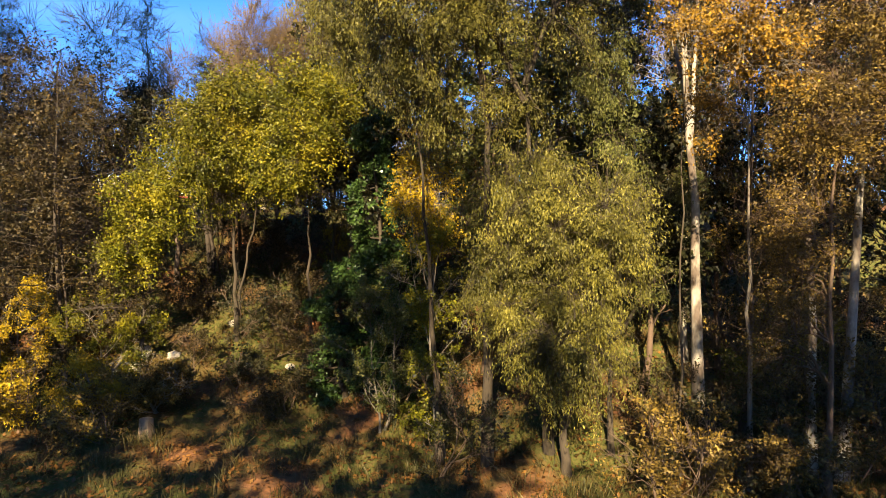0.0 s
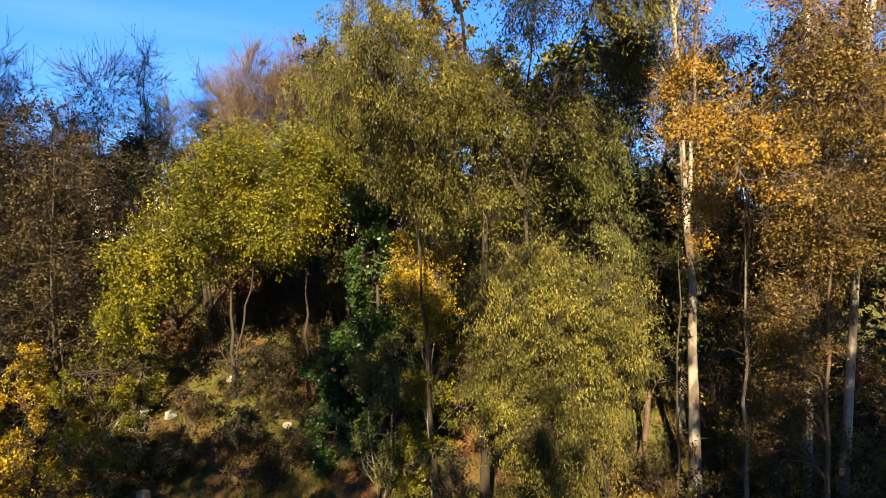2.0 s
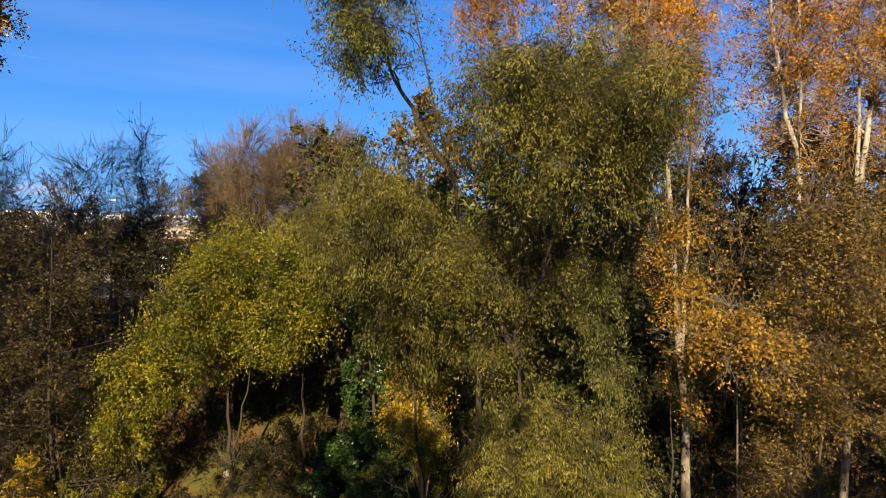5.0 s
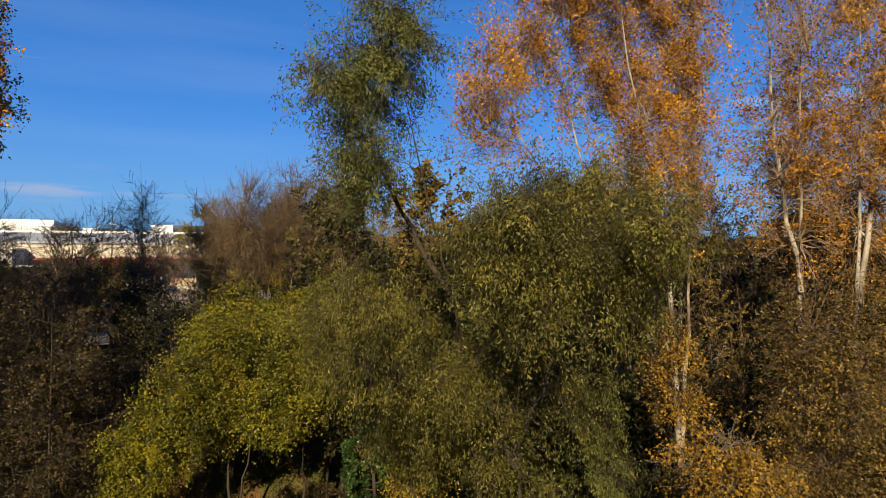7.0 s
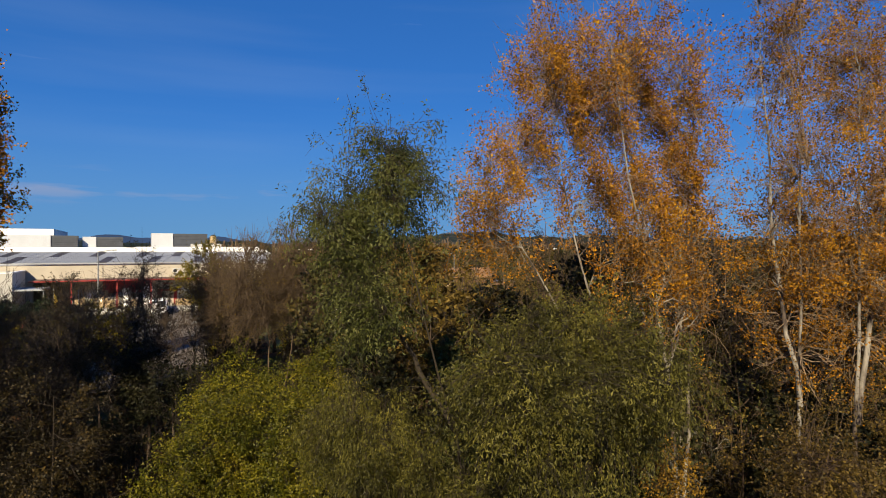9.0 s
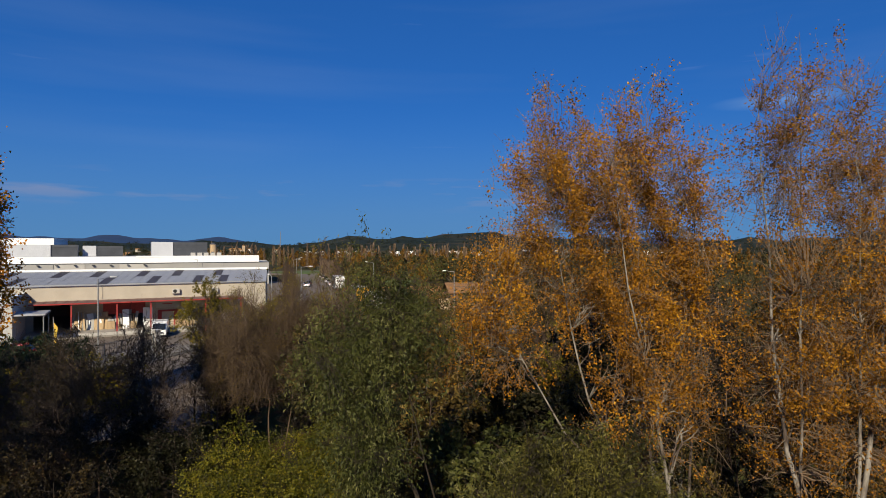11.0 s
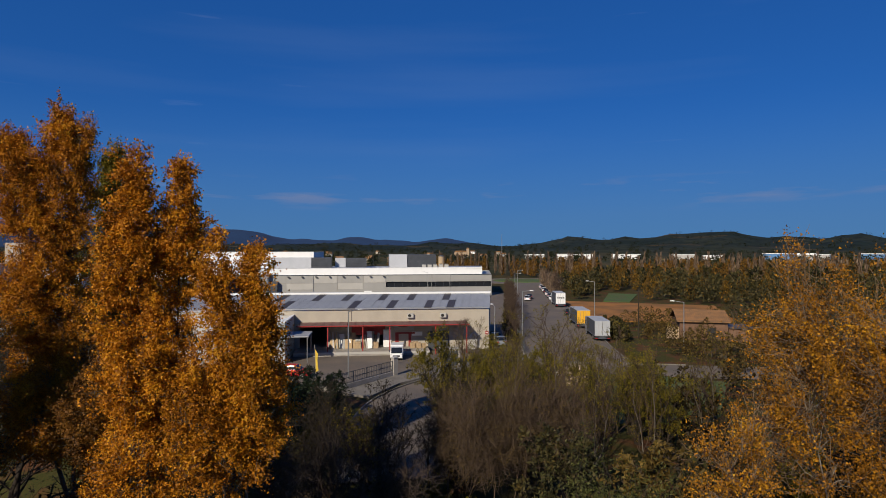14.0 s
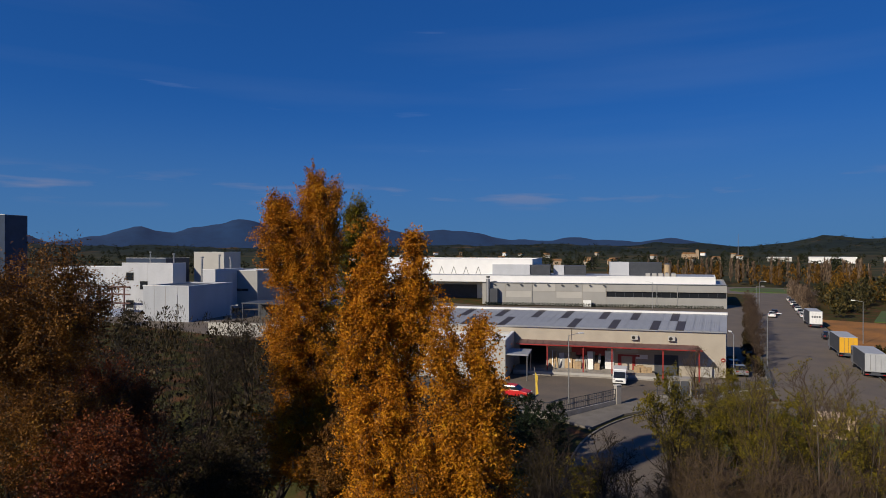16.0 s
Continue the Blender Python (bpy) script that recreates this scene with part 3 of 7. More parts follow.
def grow(rng, P, R, c, t0, t1, angle, length, npts, trop, wild, ratio, tip):
    """c side shoots on each stem. length: metres, or a function of the fraction along the stem."""
    m = len(P)
    t = t0 + (t1 - t0) * (np.arange(c)[None] + rng.random((m, c))) / c
    p, d = along(P, t)
    ref = np.where(np.abs(d[..., 2:3]) > 0.9, np.array([1.0, 0, 0]), np.array([0, 0, 1.0]))
    a = unit(np.cross(d, ref))
    b = np.cross(d, a)
    az = rng.random((m, 1)) * 6.28 + np.arange(c)[None] * 2.4 + rng.normal(0, 0.4, (m, c))
    th = radians(angle) * (1 + rng.normal(0, 0.22, (m, c)))
    side = a * np.cos(az)[..., None] + b * np.sin(az)[..., None]
    d = unit(d * np.cos(th)[..., None] + side * np.sin(th)[..., None]).reshape(-1, 3)
    L = (length(t) if callable(length) else length * (1.15 - 0.6 * t)) * (0.7 + 0.6 * rng.random((m, c)))
    L = L.reshape(-1, 1)
    f = np.clip(t, 0, 0.999) * (P.shape[1] - 1)
    i = f.astype(int)
    r0 = (R[np.arange(m)[:, None], i] * ratio).reshape(-1, 1)
    r0 = np.maximum(r0, tip * 1.3)
    pts = [p.reshape(-1, 3)]
    for s in range(npts - 1):
        d = unit(d + np.array([0, 0, trop]) / (npts - 1) + rng.normal(0, wild, d.shape))
        pts.append(pts[-1] + d * L / (npts - 1))
    P2 = np.stack(pts, 1)
    w = np.linspace(0, 1, npts)[None]
    return P2, r0 * (1 - w) + np.minimum(tip, r0) * w


def leaf_arrays(rng, P, per, size, slim, droop, spread, t0=0.15, clump=1.3, gaps=0.0):
    """Leaves on twigs: small folded lozenges that hang and turn each its own way."""
    m = len(P)
    n_whole = int(np.ceil(per))
    t = t0 + (1 - t0) * rng.random((m, n_whole))
    p, d = along(P, t)
    keep = rng.random((m, n_whole)) < per / n_whole
    p, d = p[keep], d[keep]
    # leaves stand in clumps with open gaps between them
    swell = 0
    for wave, amp in ((clump, 1.0), (clump, 1.0), (clump * 0.8, 0.9), (clump * 0.55, 0.6), (clump * 0.5, 0.6)):
        swell = swell + amp * np.cos(p @ (unit(rng.normal(0, 1, 3)) * 6.283 / wave) + rng.random() * 6.283)
    some = swell > gaps + rng.normal(0, 0.35, len(p))
    p, d = p[some], d[some]
    k = len(p)
    p = p + rng.normal(0, spread, (k, 3))
    dirn = unit(d * 0.6 + rng.normal(0, 0.6, (k, 3)) + np.array([0, 0, -droop]))
    side = unit(np.cross(dirn, rng.normal(0, 1, (k, 3))))
    nrm = np.cross(dirn, side)
    L = size * (0.65 + 0.7 * rng.random((k, 1)))
    w = L * slim * 0.62
    at = p + dirn * L * (0.35 + 0.3 * rng.random((k, 1)))
    v = np.stack([p - side * w * 0.3, at + side * w + nrm * w * 0.4, p + dirn * L - side * w * 0.35], 1).reshape(-1, 3)
    return v, np.arange(k * 3).reshape(-1, 3)


def crown_len(shape, reach):
    """How far the limbs reach at each fraction of the crown's height."""
    def f(t):
        if shape == "spire":
            return reach * (0.10 + 0.90 * np.clip(t * 4, 0, 1) * np.clip(1.02 - t, 0, 1) ** 0.95)
        if shape == "fan":
            return reach * (1.1 - 0.75 * t)
        if shape == "vase":
            return reach * (1.08 - 0.25 * t)
        if shape == "cone":
            return reach * (1.05 - t)
        return reach * (0.45 + 0.75 * np.sin(np.pi * np.clip(t * 0.95 + 0.05, 0, 1)))
    return f


def tree(name, seed, base, top, r0, leaf, bark, label, category="tree", group="", limbs=16, start=0.3, shape="round", reach=2.5,
         angle=60, trop=0.5, n2=7, n3=6, len2=1.1, len3=0.5, angle2=48, trop2=0.3, trop3=0.0, per=6, size=0.1, slim=0.5, droop=0.2, spread=0.05,
         twig=0.004, stems=1, bend=0.5, wild=0.12, limb_pts=6, ratio=0.45, bark2=None, z_off=0.15, crown_label="", splay=0.5, limb_r=None, thin=1.0, n2_pts=4, clump=1.3, gaps=0.0):
    """A tree or shrub with its foot at base (x, y), its tip near top (x, y, z)."""
    rng = np.random.default_rng(seed)
    bx, by = base[:2]
    bz = base[2] if len(base) > 2 else gz(bx, by)
    ob = thing(name, pose(bx, by, bz - z_off), label, category, group)
    tipv = np.array([top[0] - bx, top[1] - by, top[2] - bz + z_off])
    H = np.linalg.norm(tipv)
    trunks, radii = [], []
    for s in range(stems):
        w = np.linspace(0, 1, 12)[:, None]
        foot = np.zeros(3) if s == 0 else np.append(rng.normal(0, 0.25 * splay, 2), 0)
        tv = tipv if s == 0 else tipv * (0.72 + 0.25 * rng.random()) + np.append(rng.normal(0, splay * 1.6, 2), 0)
        off = rng.normal(0, bend, 3) * np.array([1, 1, 0])
        off2 = rng.normal(0, bend * 0.4, 3) * np.array([1, 1, 0])
        path = foot + tv * w + off * np.sin(np.pi * w) * 0.5 + off2 * np.sin(3 * np.pi * w) * 0.35
        trunks.append(path)
        rs = r0 if s == 0 else r0 * (0.55 + 0.35 * rng.random())
        flare = 1 + 0.45 * np.exp(-w[:, 0] * H / 0.5)
        radii.append((rs * (1 - 0.93 * w[:, 0]) + 0.004) * flare)
    P0, R0 = np.stack(trunks), np.stack(radii)
    P1, R1 = grow(rng, P0, R0, limbs, start, 0.98, angle, crown_len(shape, reach), limb_pts, trop, wild, ratio, twig * 2)
    if limb_r:
        R1 = np.minimum(R1, limb_r)
    P2, R2 = grow(rng, P1, R1, n2, 0.2, 0.98, angle2, len2, n2_pts, trop2, wild * 1.3, 0.55, twig * 1.3)
    wood, fine = [tube_arrays(P0, R0, 9)], [tube_arrays(P2, R2, 3)]
    (fine if bark2 else wood).append(tube_arrays(P1, R1, 4 if bark2 else 5))
    last = P2
    if n3:
        P3, R3 = grow(rng, P2, R2, n3, 0.15, 1.0, 45, len3, 3, trop3, wild * 1.5, 0.6, twig)
        sel = rng.random(len(P3)) < thin
        fine.append(tube_arrays(P3[sel][:, ::2], R3[sel][:, ::2], 3))
        last = P3
    tr = new("trunk", quad_mesh("trunk", *joined(wood), bark, True))
    tr.parent = ob
    tw = new("branchwork", quad_mesh("branchwork", *joined(fine), bark2 or bark))
    tw.parent = ob
    tw["kind"] = "stuff"
    if per > 0 and leaf is not None:
        cr = new("crown", quad_mesh("crown", *leaf_arrays(rng, last, per * 1.75, size, slim, droop, spread, 0.15, clump, gaps), leaf))
        cr.parent = ob
        if crown_label:
            cr["label"] = crown_label
    return ob


def stem_path(points, n=14):
    """A smooth stem through a few heights."""
    p = np.array(points, float)
    t = np.r_[0, np.cumsum(np.linalg.norm(np.diff(p, axis=0), axis=1))]
    w = np.linspace(0, t[-1], n)
    q = np.stack([np.interp(w, t, p[:, i]) for i in range(3)], 1)
    for _ in range(2):
        q[1:-1] = 0.25 * q[:-2] + 0.5 * q[1:-1] + 0.25 * q[2:]
    return q


def crown_tree(name, seed, stems, r0, masses, leaf, bark, label, category="tree", group="", bark2=None, dens=6.0, twigs=5, per=8, tlen=0.5, out=0.5, trop=0.0, size=0.085,
               slim=0.5, droop=0.3, spread=0.05, thin=0.25, twig=0.004, nodes=9, shell=0.38, lumps=0.32, limb=0.05, gaps=-0.6, clump=1.1, crown_label="", stem_r=None, branch=0.016):
    """A tree by its stems and the leafy masses that they carry. A mass: centre, half sizes, and its share of leaves."""
    rng = np.random.default_rng(seed)
    stems = [list(p) for p in stems]
    bx, by = stems[0][0][:2]
    bz = gz(bx, by) - 0.15
    org = np.array([bx, by, bz])
    ob = thing(name, pose(bx, by, bz), label, category, group)
    wood, fine, ends, leafy = [], [], [], []
    trunk_pts, trunk_r = [], []
    for k, p in enumerate(stems):
        p = [(*q, bz) if len(q) == 2 else q for q in p]
        q = stem_path(p) - org
        q[1:-1] += rng.normal(0, 0.035, (len(q) - 2, 3)) * np.array([1, 1, 0])
        w = np.linspace(0, 1, len(q))
        rs = (stem_r[k] if stem_r else r0 * (1.0 if k == 0 else 0.62)) * (1 - w) ** 1.25
        if k == 0:
            rs = rs * (1 + 0.4 * np.exp(-w * 12))
        wood.append(tube_arrays(q[None], rs[None] + 0.004, 9))
        trunk_pts.append(q)
        trunk_r.append(rs)
    TP, TR = np.concatenate(trunk_pts), np.concatenate(trunk_r)
    for mass in masses:
        c, r = np.array(mass[:3]) - org, np.array(mass[3:6])
        share = mass[6] if len(mass) > 6 else 1.0
        area = 4.19 * (r[0] * r[1] + r[1] * r[2] + r[0] * r[2])
        k = max(12, int(dens * area))
        d = unit(rng.normal(0, 1, (k, 3)))
        bump = sum(np.cos(d @ (unit(rng.normal(0, 1, 3)) * f) + rng.random() * 6.28) for f in (4.0, 4.5, 6.0, 7.5, 9.0)) / 2.6
        rad = rng.random((k, 1)) ** shell * (1.0 - lumps * 0.45 + lumps * bump[:, None] + rng.normal(0, 0.07, (k, 1)))
        tips = c + d * r * rad
        # limbs run from the stems to a few knots, and from each knot to the tips round it
        dn = unit(rng.normal(0, 1, (nodes, 3)))
        knots = c + dn * r * (0.25 + 0.4 * rng.random((nodes, 1)))
        gap = knots[:, None] - TP[None]
        cost = np.linalg.norm(gap, axis=2) + 1.3 * np.maximum(0, 0.55 * np.linalg.norm(gap[..., :2], axis=2) - gap[..., 2])
        at = cost.argmin(1)
        a0, rr = TP[at], np.minimum(np.maximum(TR[at] * 0.7, 0.012), limb)
        w = np.linspace(0, 1, 7)[None, :, None]
        L = np.linalg.norm(knots - a0, axis=1)[:, None, None]
        P1 = a0[:, None] * (1 - w) + knots[:, None] * w + np.array([0, 0, 0.16]) * L * np.sin(np.pi * w) * (1 if trop >= 0 else 1.6)
        P1[:, 1:-1] += rng.normal(0, 0.05, (nodes, 5, 3)) * np.minimum(L, 2.5) * 0.6
        R1 = rr[:, None] * (1 - 0.72 * w[..., 0])
        wood.append(tube_arrays(P1, R1, 5))
        # a tip hangs on the nearest point of any limb
        LP, LR = P1[:, 2:].reshape(-1, 3), R1[:, 2:].ravel()
        near = np.linalg.norm(tips[:, None] - LP[None], axis=2).argmin(1)
        b0 = LP[near]
        w = np.linspace(0, 1, 4)[None, :, None]
        L = np.linalg.norm(tips - b0, axis=1)[:, None, None]
        P2 = b0[:, None] * (1 - w) + tips[:, None] * w + np.array([0, 0, 0.14]) * L * np.sin(np.pi * w)
        P2[:, 1:-1] += rng.normal(0, 0.05, (k, 2, 3)) * L
        R2 = np.maximum(np.minimum(LR[near], branch)[:, None] * (1 - 0.75 * w[..., 0]), twig)
        fine.append(tube_arrays(P2, R2, 3))
        # twigs round each tip
        td = unit(P2[:, -1] - P2[:, -2])[:, None] * out + rng.normal(0, 0.62, (k, twigs, 3)) + np.array([0, 0, trop])
        td = unit(td)
        s0 = b0[:, None] + (tips - b0)[:, None] * (0.55 + 0.45 * rng.random((k, twigs, 1)))
        Lt = tlen * (0.55 + 0.8 * rng.random((k, twigs, 1)))
        mid = s0 + td * Lt * 0.5
        end = mid + unit(td + np.array([0, 0, 0.7 * trop])) * Lt * 0.5
        P3 = np.stack([s0, mid, end], 2).reshape(-1, 3, 3)
        sel = rng.random(len(P3)) < thin
        if sel.any():
            fine.append(tube_arrays(P3[sel], np.tile([twig, twig * 0.8, twig * 0.45], (sel.sum(), 1)), 3))
        if share > 0:
            keep = rng.random(len(P3)) < share
            leafy.append(P3[keep])
    tr = new("trunk", quad_mesh("trunk", *joined(wood), bark, True))
    tr.parent = ob
    tw = new("branchwork", quad_mesh("branchwork", *joined(fine), bark2 or bark))
    tw.parent = ob
    tw["kind"] = "stuff"
    if leaf is not None and per > 0 and leafy:
        cr = new("crown", quad_mesh("crown", *leaf_arrays(rng, np.concatenate(leafy), per, size, slim, droop, spread, 0.05, clump, gaps), leaf))
        cr.parent = ob
        if crown_label:
            cr["label"] = crown_label
    return ob


def willow(seed, base, top, reach, leaf, label, dens=1.0, start=0.2, limbs=22, **kw):
    a = dict(limbs=max(9, int(limbs * 0.42)), stems=3, splay=0.34 * reach, start=start, shape="round", reach=reach, angle=56, trop=0.25, n2=10, n3=8, len2=reach * 0.34, len3=0.5,
             trop2=-0.35, trop3=-0.9, per=22 * dens, size=0.088, gaps=-0.3, slim=0.32, droop=0.45, spread=0.05, bend=1.0, wild=0.14, thin=0.15, n2_pts=3)
    a.update(kw)
    return tree("willow_tree", seed, base, top, a.pop("r0", 0.11), leaf, M["bark"], label, "willow", **a)


def poplar(seed, base, top, reach, leaf, label, dens=1.0, group="", **kw):
    a = dict(limbs=34, start=0.22, shape="spire", reach=reach, angle=46, trop=0.75, n2=9, n3=7, len2=reach * 0.38, len3=0.45, trop2=0.5, trop3=0.1,
             per=12 * dens, size=0.075, slim=0.95, droop=0.3, spread=0.06, bend=0.3, wild=0.09, group=group)
    a.update(kw)
    return tree("poplar_tree", seed, base, top, a.pop("r0", 0.17), leaf, a.pop("bark", M["white_bark"]), label, "poplar", **a)


def bare(seed, base, top, reach, label, twig_mat, dens=0.0, leaf=None, name="bare_tree", category="tree", **kw):
    a = dict(limbs=20, start=0.18, shape="round", reach=reach, angle=46, trop=0.7, n2=8, n3=6, len2=reach * 0.45, len3=0.6, n2_pts=3, trop2=0.5, trop3=0.3,
             per=dens, size=0.08, slim=0.6, droop=0.3, spread=0.04, bend=0.6, wild=0.12, twig=0.006)
    a.update(kw)
    return tree(name, seed, base, top, a.pop("r0", 0.12), leaf, twig_mat, label, category, **a)


# ---- near side of the bank: the large trees ----
WILLOW = dict(dens=12.0, twigs=6, per=20, tlen=0.8, out=0.3, trop=-1.0, size=0.075, slim=0.36, droop=0.9, spread=0.05, thin=0.08, clump=0.8, gaps=-0.35)
crown_tree("willow_tree", 1, [[(2.9, 14.9), (2.7, 14.6, -4.5), (2.3, 14.2, -1.5)], [(2.9, 14.9, -7.0), (3.5, 14.3, -4.0), (3.6, 13.9, -2.0)]], 0.11,
           [(2.0, 13.9, -1.5, 1.7, 1.6, 1.9), (2.7, 13.9, -4.3, 1.8, 1.6, 2.1), (1.2, 14.2, -3.2, 1.0, 1.3, 1.7), (3.6, 13.8, -2.3, 1.2, 1.5, 2.2)],
           M["willow"], M["bark"], "broad olive-green willow with drooping leafy sprays", "willow", **WILLOW)
crown_tree("willow_tree", 2, [[(2.6, 15.6), (2.1, 14.7, -3.0), (1.7, 13.6, 1.0), (1.75, 12.9, 3.2), (1.8, 12.0, 5.6)], [(1.7, 13.6, 1.0), (2.5, 13.0, 3.2), (3.5, 12.2, 5.6)], [(1.7, 13.6, 0.6), (0.8, 13.3, 2.6), (0.3, 13.0, 4.0)]], 0.12,
           [(1.55, 11.2, 5.5, 1.8, 2.3, 2.0), (3.6, 11.8, 5.7, 1.65, 2.2, 1.9), (0.5, 12.9, 2.7, 1.6, 1.3, 1.5), (2.6, 12.4, 6.5, 1.9, 1.7, 1.2), (2.4, 13.6, 2.6, 1.3, 1.0, 1.2, 0.35), (1.4, 13.8, 0.7, 1.2, 0.8, 0.8, 0.6)],
           M["willow"], M["bark"], "tall leaning willow with grey-olive foliage and dark trunk", "willow", nodes=11, limb=0.07, **dict(WILLOW, trop=-0.5, tlen=0.6, droop=0.5, lumps=0.48))
crown_tree("willow_tree", 4, [[(1.0, 15.4), (0.9, 14.2, 0.0), (0.35, 12.9, 4.2), (-0.4, 11.6, 7.2), (-1.0, 11.6, 9.6)], [(0.3, 12.8, 4.4), (-0.9, 12.8, 6.4), (-1.9, 12.8, 8.6)]], 0.13,
           [(-1.75, 12.2, 8.9, 1.45, 1.8, 1.9), (-0.85, 12.0, 9.7, 1.0, 1.4, 1.6), (-1.5, 11.8, 7.1, 1.15, 1.3, 1.1)],
           M["green"], M["bark"], "slender dark green willow with an airy rounded crown", "willow", **dict(WILLOW, trop=-0.35, tlen=0.62, droop=0.5, dens=10.0, gaps=0.0, lumps=0.42))
crown_tree("willow_tree", 16, [[(-0.2, 16.0), (-0.6, 15.2, -1.0), (-1.2, 13.6, 3.6)]], 0.09, [(-1.3, 13.2, 3.9, 1.45, 1.5, 2.0), (-0.8, 14.2, 1.9, 1.3, 1.2, 1.3), (-2.6, 15.4, 3.6, 1.3, 1.4, 1.6), (-0.2, 14.8, 0.8, 1.0, 1.0, 0.7, 0.7)],
           M["willow"], M["bark"], "olive willow with a dense rounded crown", "willow", **WILLOW)
crown_tree("willow_tree", 19, [[(4.2, 15.6), (4.0, 15.3, -1.0), (3.8, 15.0, 2.6)]], 0.07, [(3.7, 14.9, 2.0, 1.2, 0.9, 1.5, 0.8), (4.4, 14.6, 4.6, 1.2, 1.0, 1.6), (4.3, 15.0, -0.2, 0.9, 0.8, 0.8, 0.6)],
           M["green"], M["bark"], "green willow standing behind the leaning one", "willow", **WILLOW)
willow(17, (5.4, 19.4), (5.2, 19.2, 1.8), 1.8, M["green"], "dark green willow in the shade of the poplars", 0.8, 0.25, 22)
POPLAR = dict(bark2=M["pale_twig"], twigs=5, tlen=0.65, out=0.7, trop=0.75, size=0.055, slim=0.9, droop=0.35, spread=0.08, thin=0.22, twig=0.006, limb=0.05, lumps=0.4, gaps=-0.15, clump=1.1, branch=0.03)
crown_tree("poplar_tree", 5, [[(6.6, 15.9), (6.45, 16.0, -0.5), (6.0, 15.5, 4.0), (5.25, 14.7, 7.2), (4.5, 14.7, 10.2), (4.2, 14.9, 13.4)], [(6.3, 15.9, 1.0), (5.6, 17.0, 7.0), (5.4, 18.0, 14.6)], [(6.35, 15.9, 0.0), (7.0, 16.6, 7.0), (7.2, 17.2, 14.0)],
                              [(6.1, 15.7, 2.5), (3.8, 15.4, 6.8), (2.6, 16.4, 13.2)], [(6.0, 15.6, 3.5), (2.9, 15.0, 6.6), (0.9, 15.2, 10.8)]], 0.18,
           [(3.5, 16.6, 12.5, 2.2, 2.8, 3.0, 0.55), (2.3, 16.6, 10.6, 1.0, 1.4, 1.5, 0.4), (5.4, 17.0, 12.7, 1.6, 2.5, 3.1, 0.5), (6.7, 16.6, 11.4, 1.0, 1.9, 2.9, 0.6), (1.3, 15.5, 9.2, 1.3, 1.9, 2.4, 0.4), (4.7, 14.9, 7.6, 1.3, 1.3, 1.9, 0.4), (4.5, 15.8, 9.6, 1.5, 1.6, 1.4, 0.6), (6.2, 15.6, 7.2, 1.3, 1.2, 2.2, 0.3), (6.3, 16.2, 9.4, 1.4, 1.4, 1.6, 0.65)],
           M["orange"], M["white_bark"], "white-barked poplar with a fan of stems and thin amber leaves", "poplar", dens=6.8, per=30, nodes=15, stem_r=[0.155, 0.06, 0.055, 0.055, 0.05], **POPLAR)
crown_tree("poplar_tree", 7, [[(9.3, 14.4), (9.8, 14.4, -1.2), (10.2, 14.7, 5.5), (10.8, 15.4, 14.5)], [(10.1, 14.6, 4.0), (11.4, 15.4, 9.0), (11.8, 15.8, 15.0)]], 0.12,
           [(10.6, 15.4, 8.2, 1.4, 1.6, 4.4, 0.65), (10.8, 15.8, 13.2, 1.3, 1.4, 3.2, 0.3), (12.2, 15.6, 9.5, 1.3, 1.5, 4.4, 0.7)],
           M["orange"], M["white_bark"], "tall pale-stemmed poplar, its crest almost leafless", "poplar", dens=7.5, per=24, nodes=16, **dict(POPLAR, thin=0.5))
crown_tree("poplar_tree", 8, [[(8.8, 14.7), (8.6, 14.5, 2.0), (8.55, 14.3, 5.0), (8.75, 14.7, 9.5), (9.1, 15.3, 16.6)], [(8.55, 14.3, 4.5), (8.2, 15.0, 9.0), (8.3, 15.8, 15.4)]], 0.1,
           [(8.7, 15.0, 8.4, 1.2, 1.5, 4.4, 0.65), (8.8, 15.6, 13.6, 1.15, 1.4, 3.2, 0.3)],
           M["orange"], M["white_bark"], "upright poplar with orange leaves and a bare grey crest", "poplar", dens=7.5, per=24, nodes=16, **dict(POPLAR, thin=0.5))
poplar(18, (7.6, 19.5), (7.8, 19.5, 9.0), 3.4, M["brown"], "poplar with dull brown leaves behind the bank", 0.5, limbs=32, start=0.25, r0=0.12)
BROWN = dict(dens=11.0, twigs=5, per=12, tlen=0.5, out=0.5, trop=0.1, size=0.068, slim=0.6, droop=0.3, spread=0.05, thin=0.35, limb=0.035)
crown_tree("brown_tree", 9, [[(8.3, 13.3), (8.2, 13.0, -2.0), (8.1, 12.8, 3.6)]], 0.07, [(8.0, 12.7, 2.9, 1.55, 1.5, 2.1), (8.2, 13.0, 0.2, 1.6, 1.4, 1.9), (7.6, 13.4, -2.2, 1.2, 1.2, 1.6, 0.6), (7.6, 13.6, -4.3, 0.9, 1.0, 1.9, 0.8)],
           M["brown"], M["red_twig"], "thin grey-brown tree with dense twigs and withered leaves", "tree", **BROWN)
crown_tree("brown_tree", 49, [[(10.6, 13.6), (10.5, 13.4, -2.0), (10.4, 13.2, 4.0)]], 0.08, [(10.5, 13.0, 3.2, 1.5, 1.4, 2.4), (11.0, 13.3, 0.3, 1.5, 1.3, 2.0), (9.6, 12.8, 1.2, 1.0, 1.0, 2.2), (11.4, 13.4, -3.4, 1.2, 1.2, 2.2, 0.8)],
           M["brown"], M["red_twig"], "thin brown tree with dense twigs and withered leaves", "tree", **BROWN)
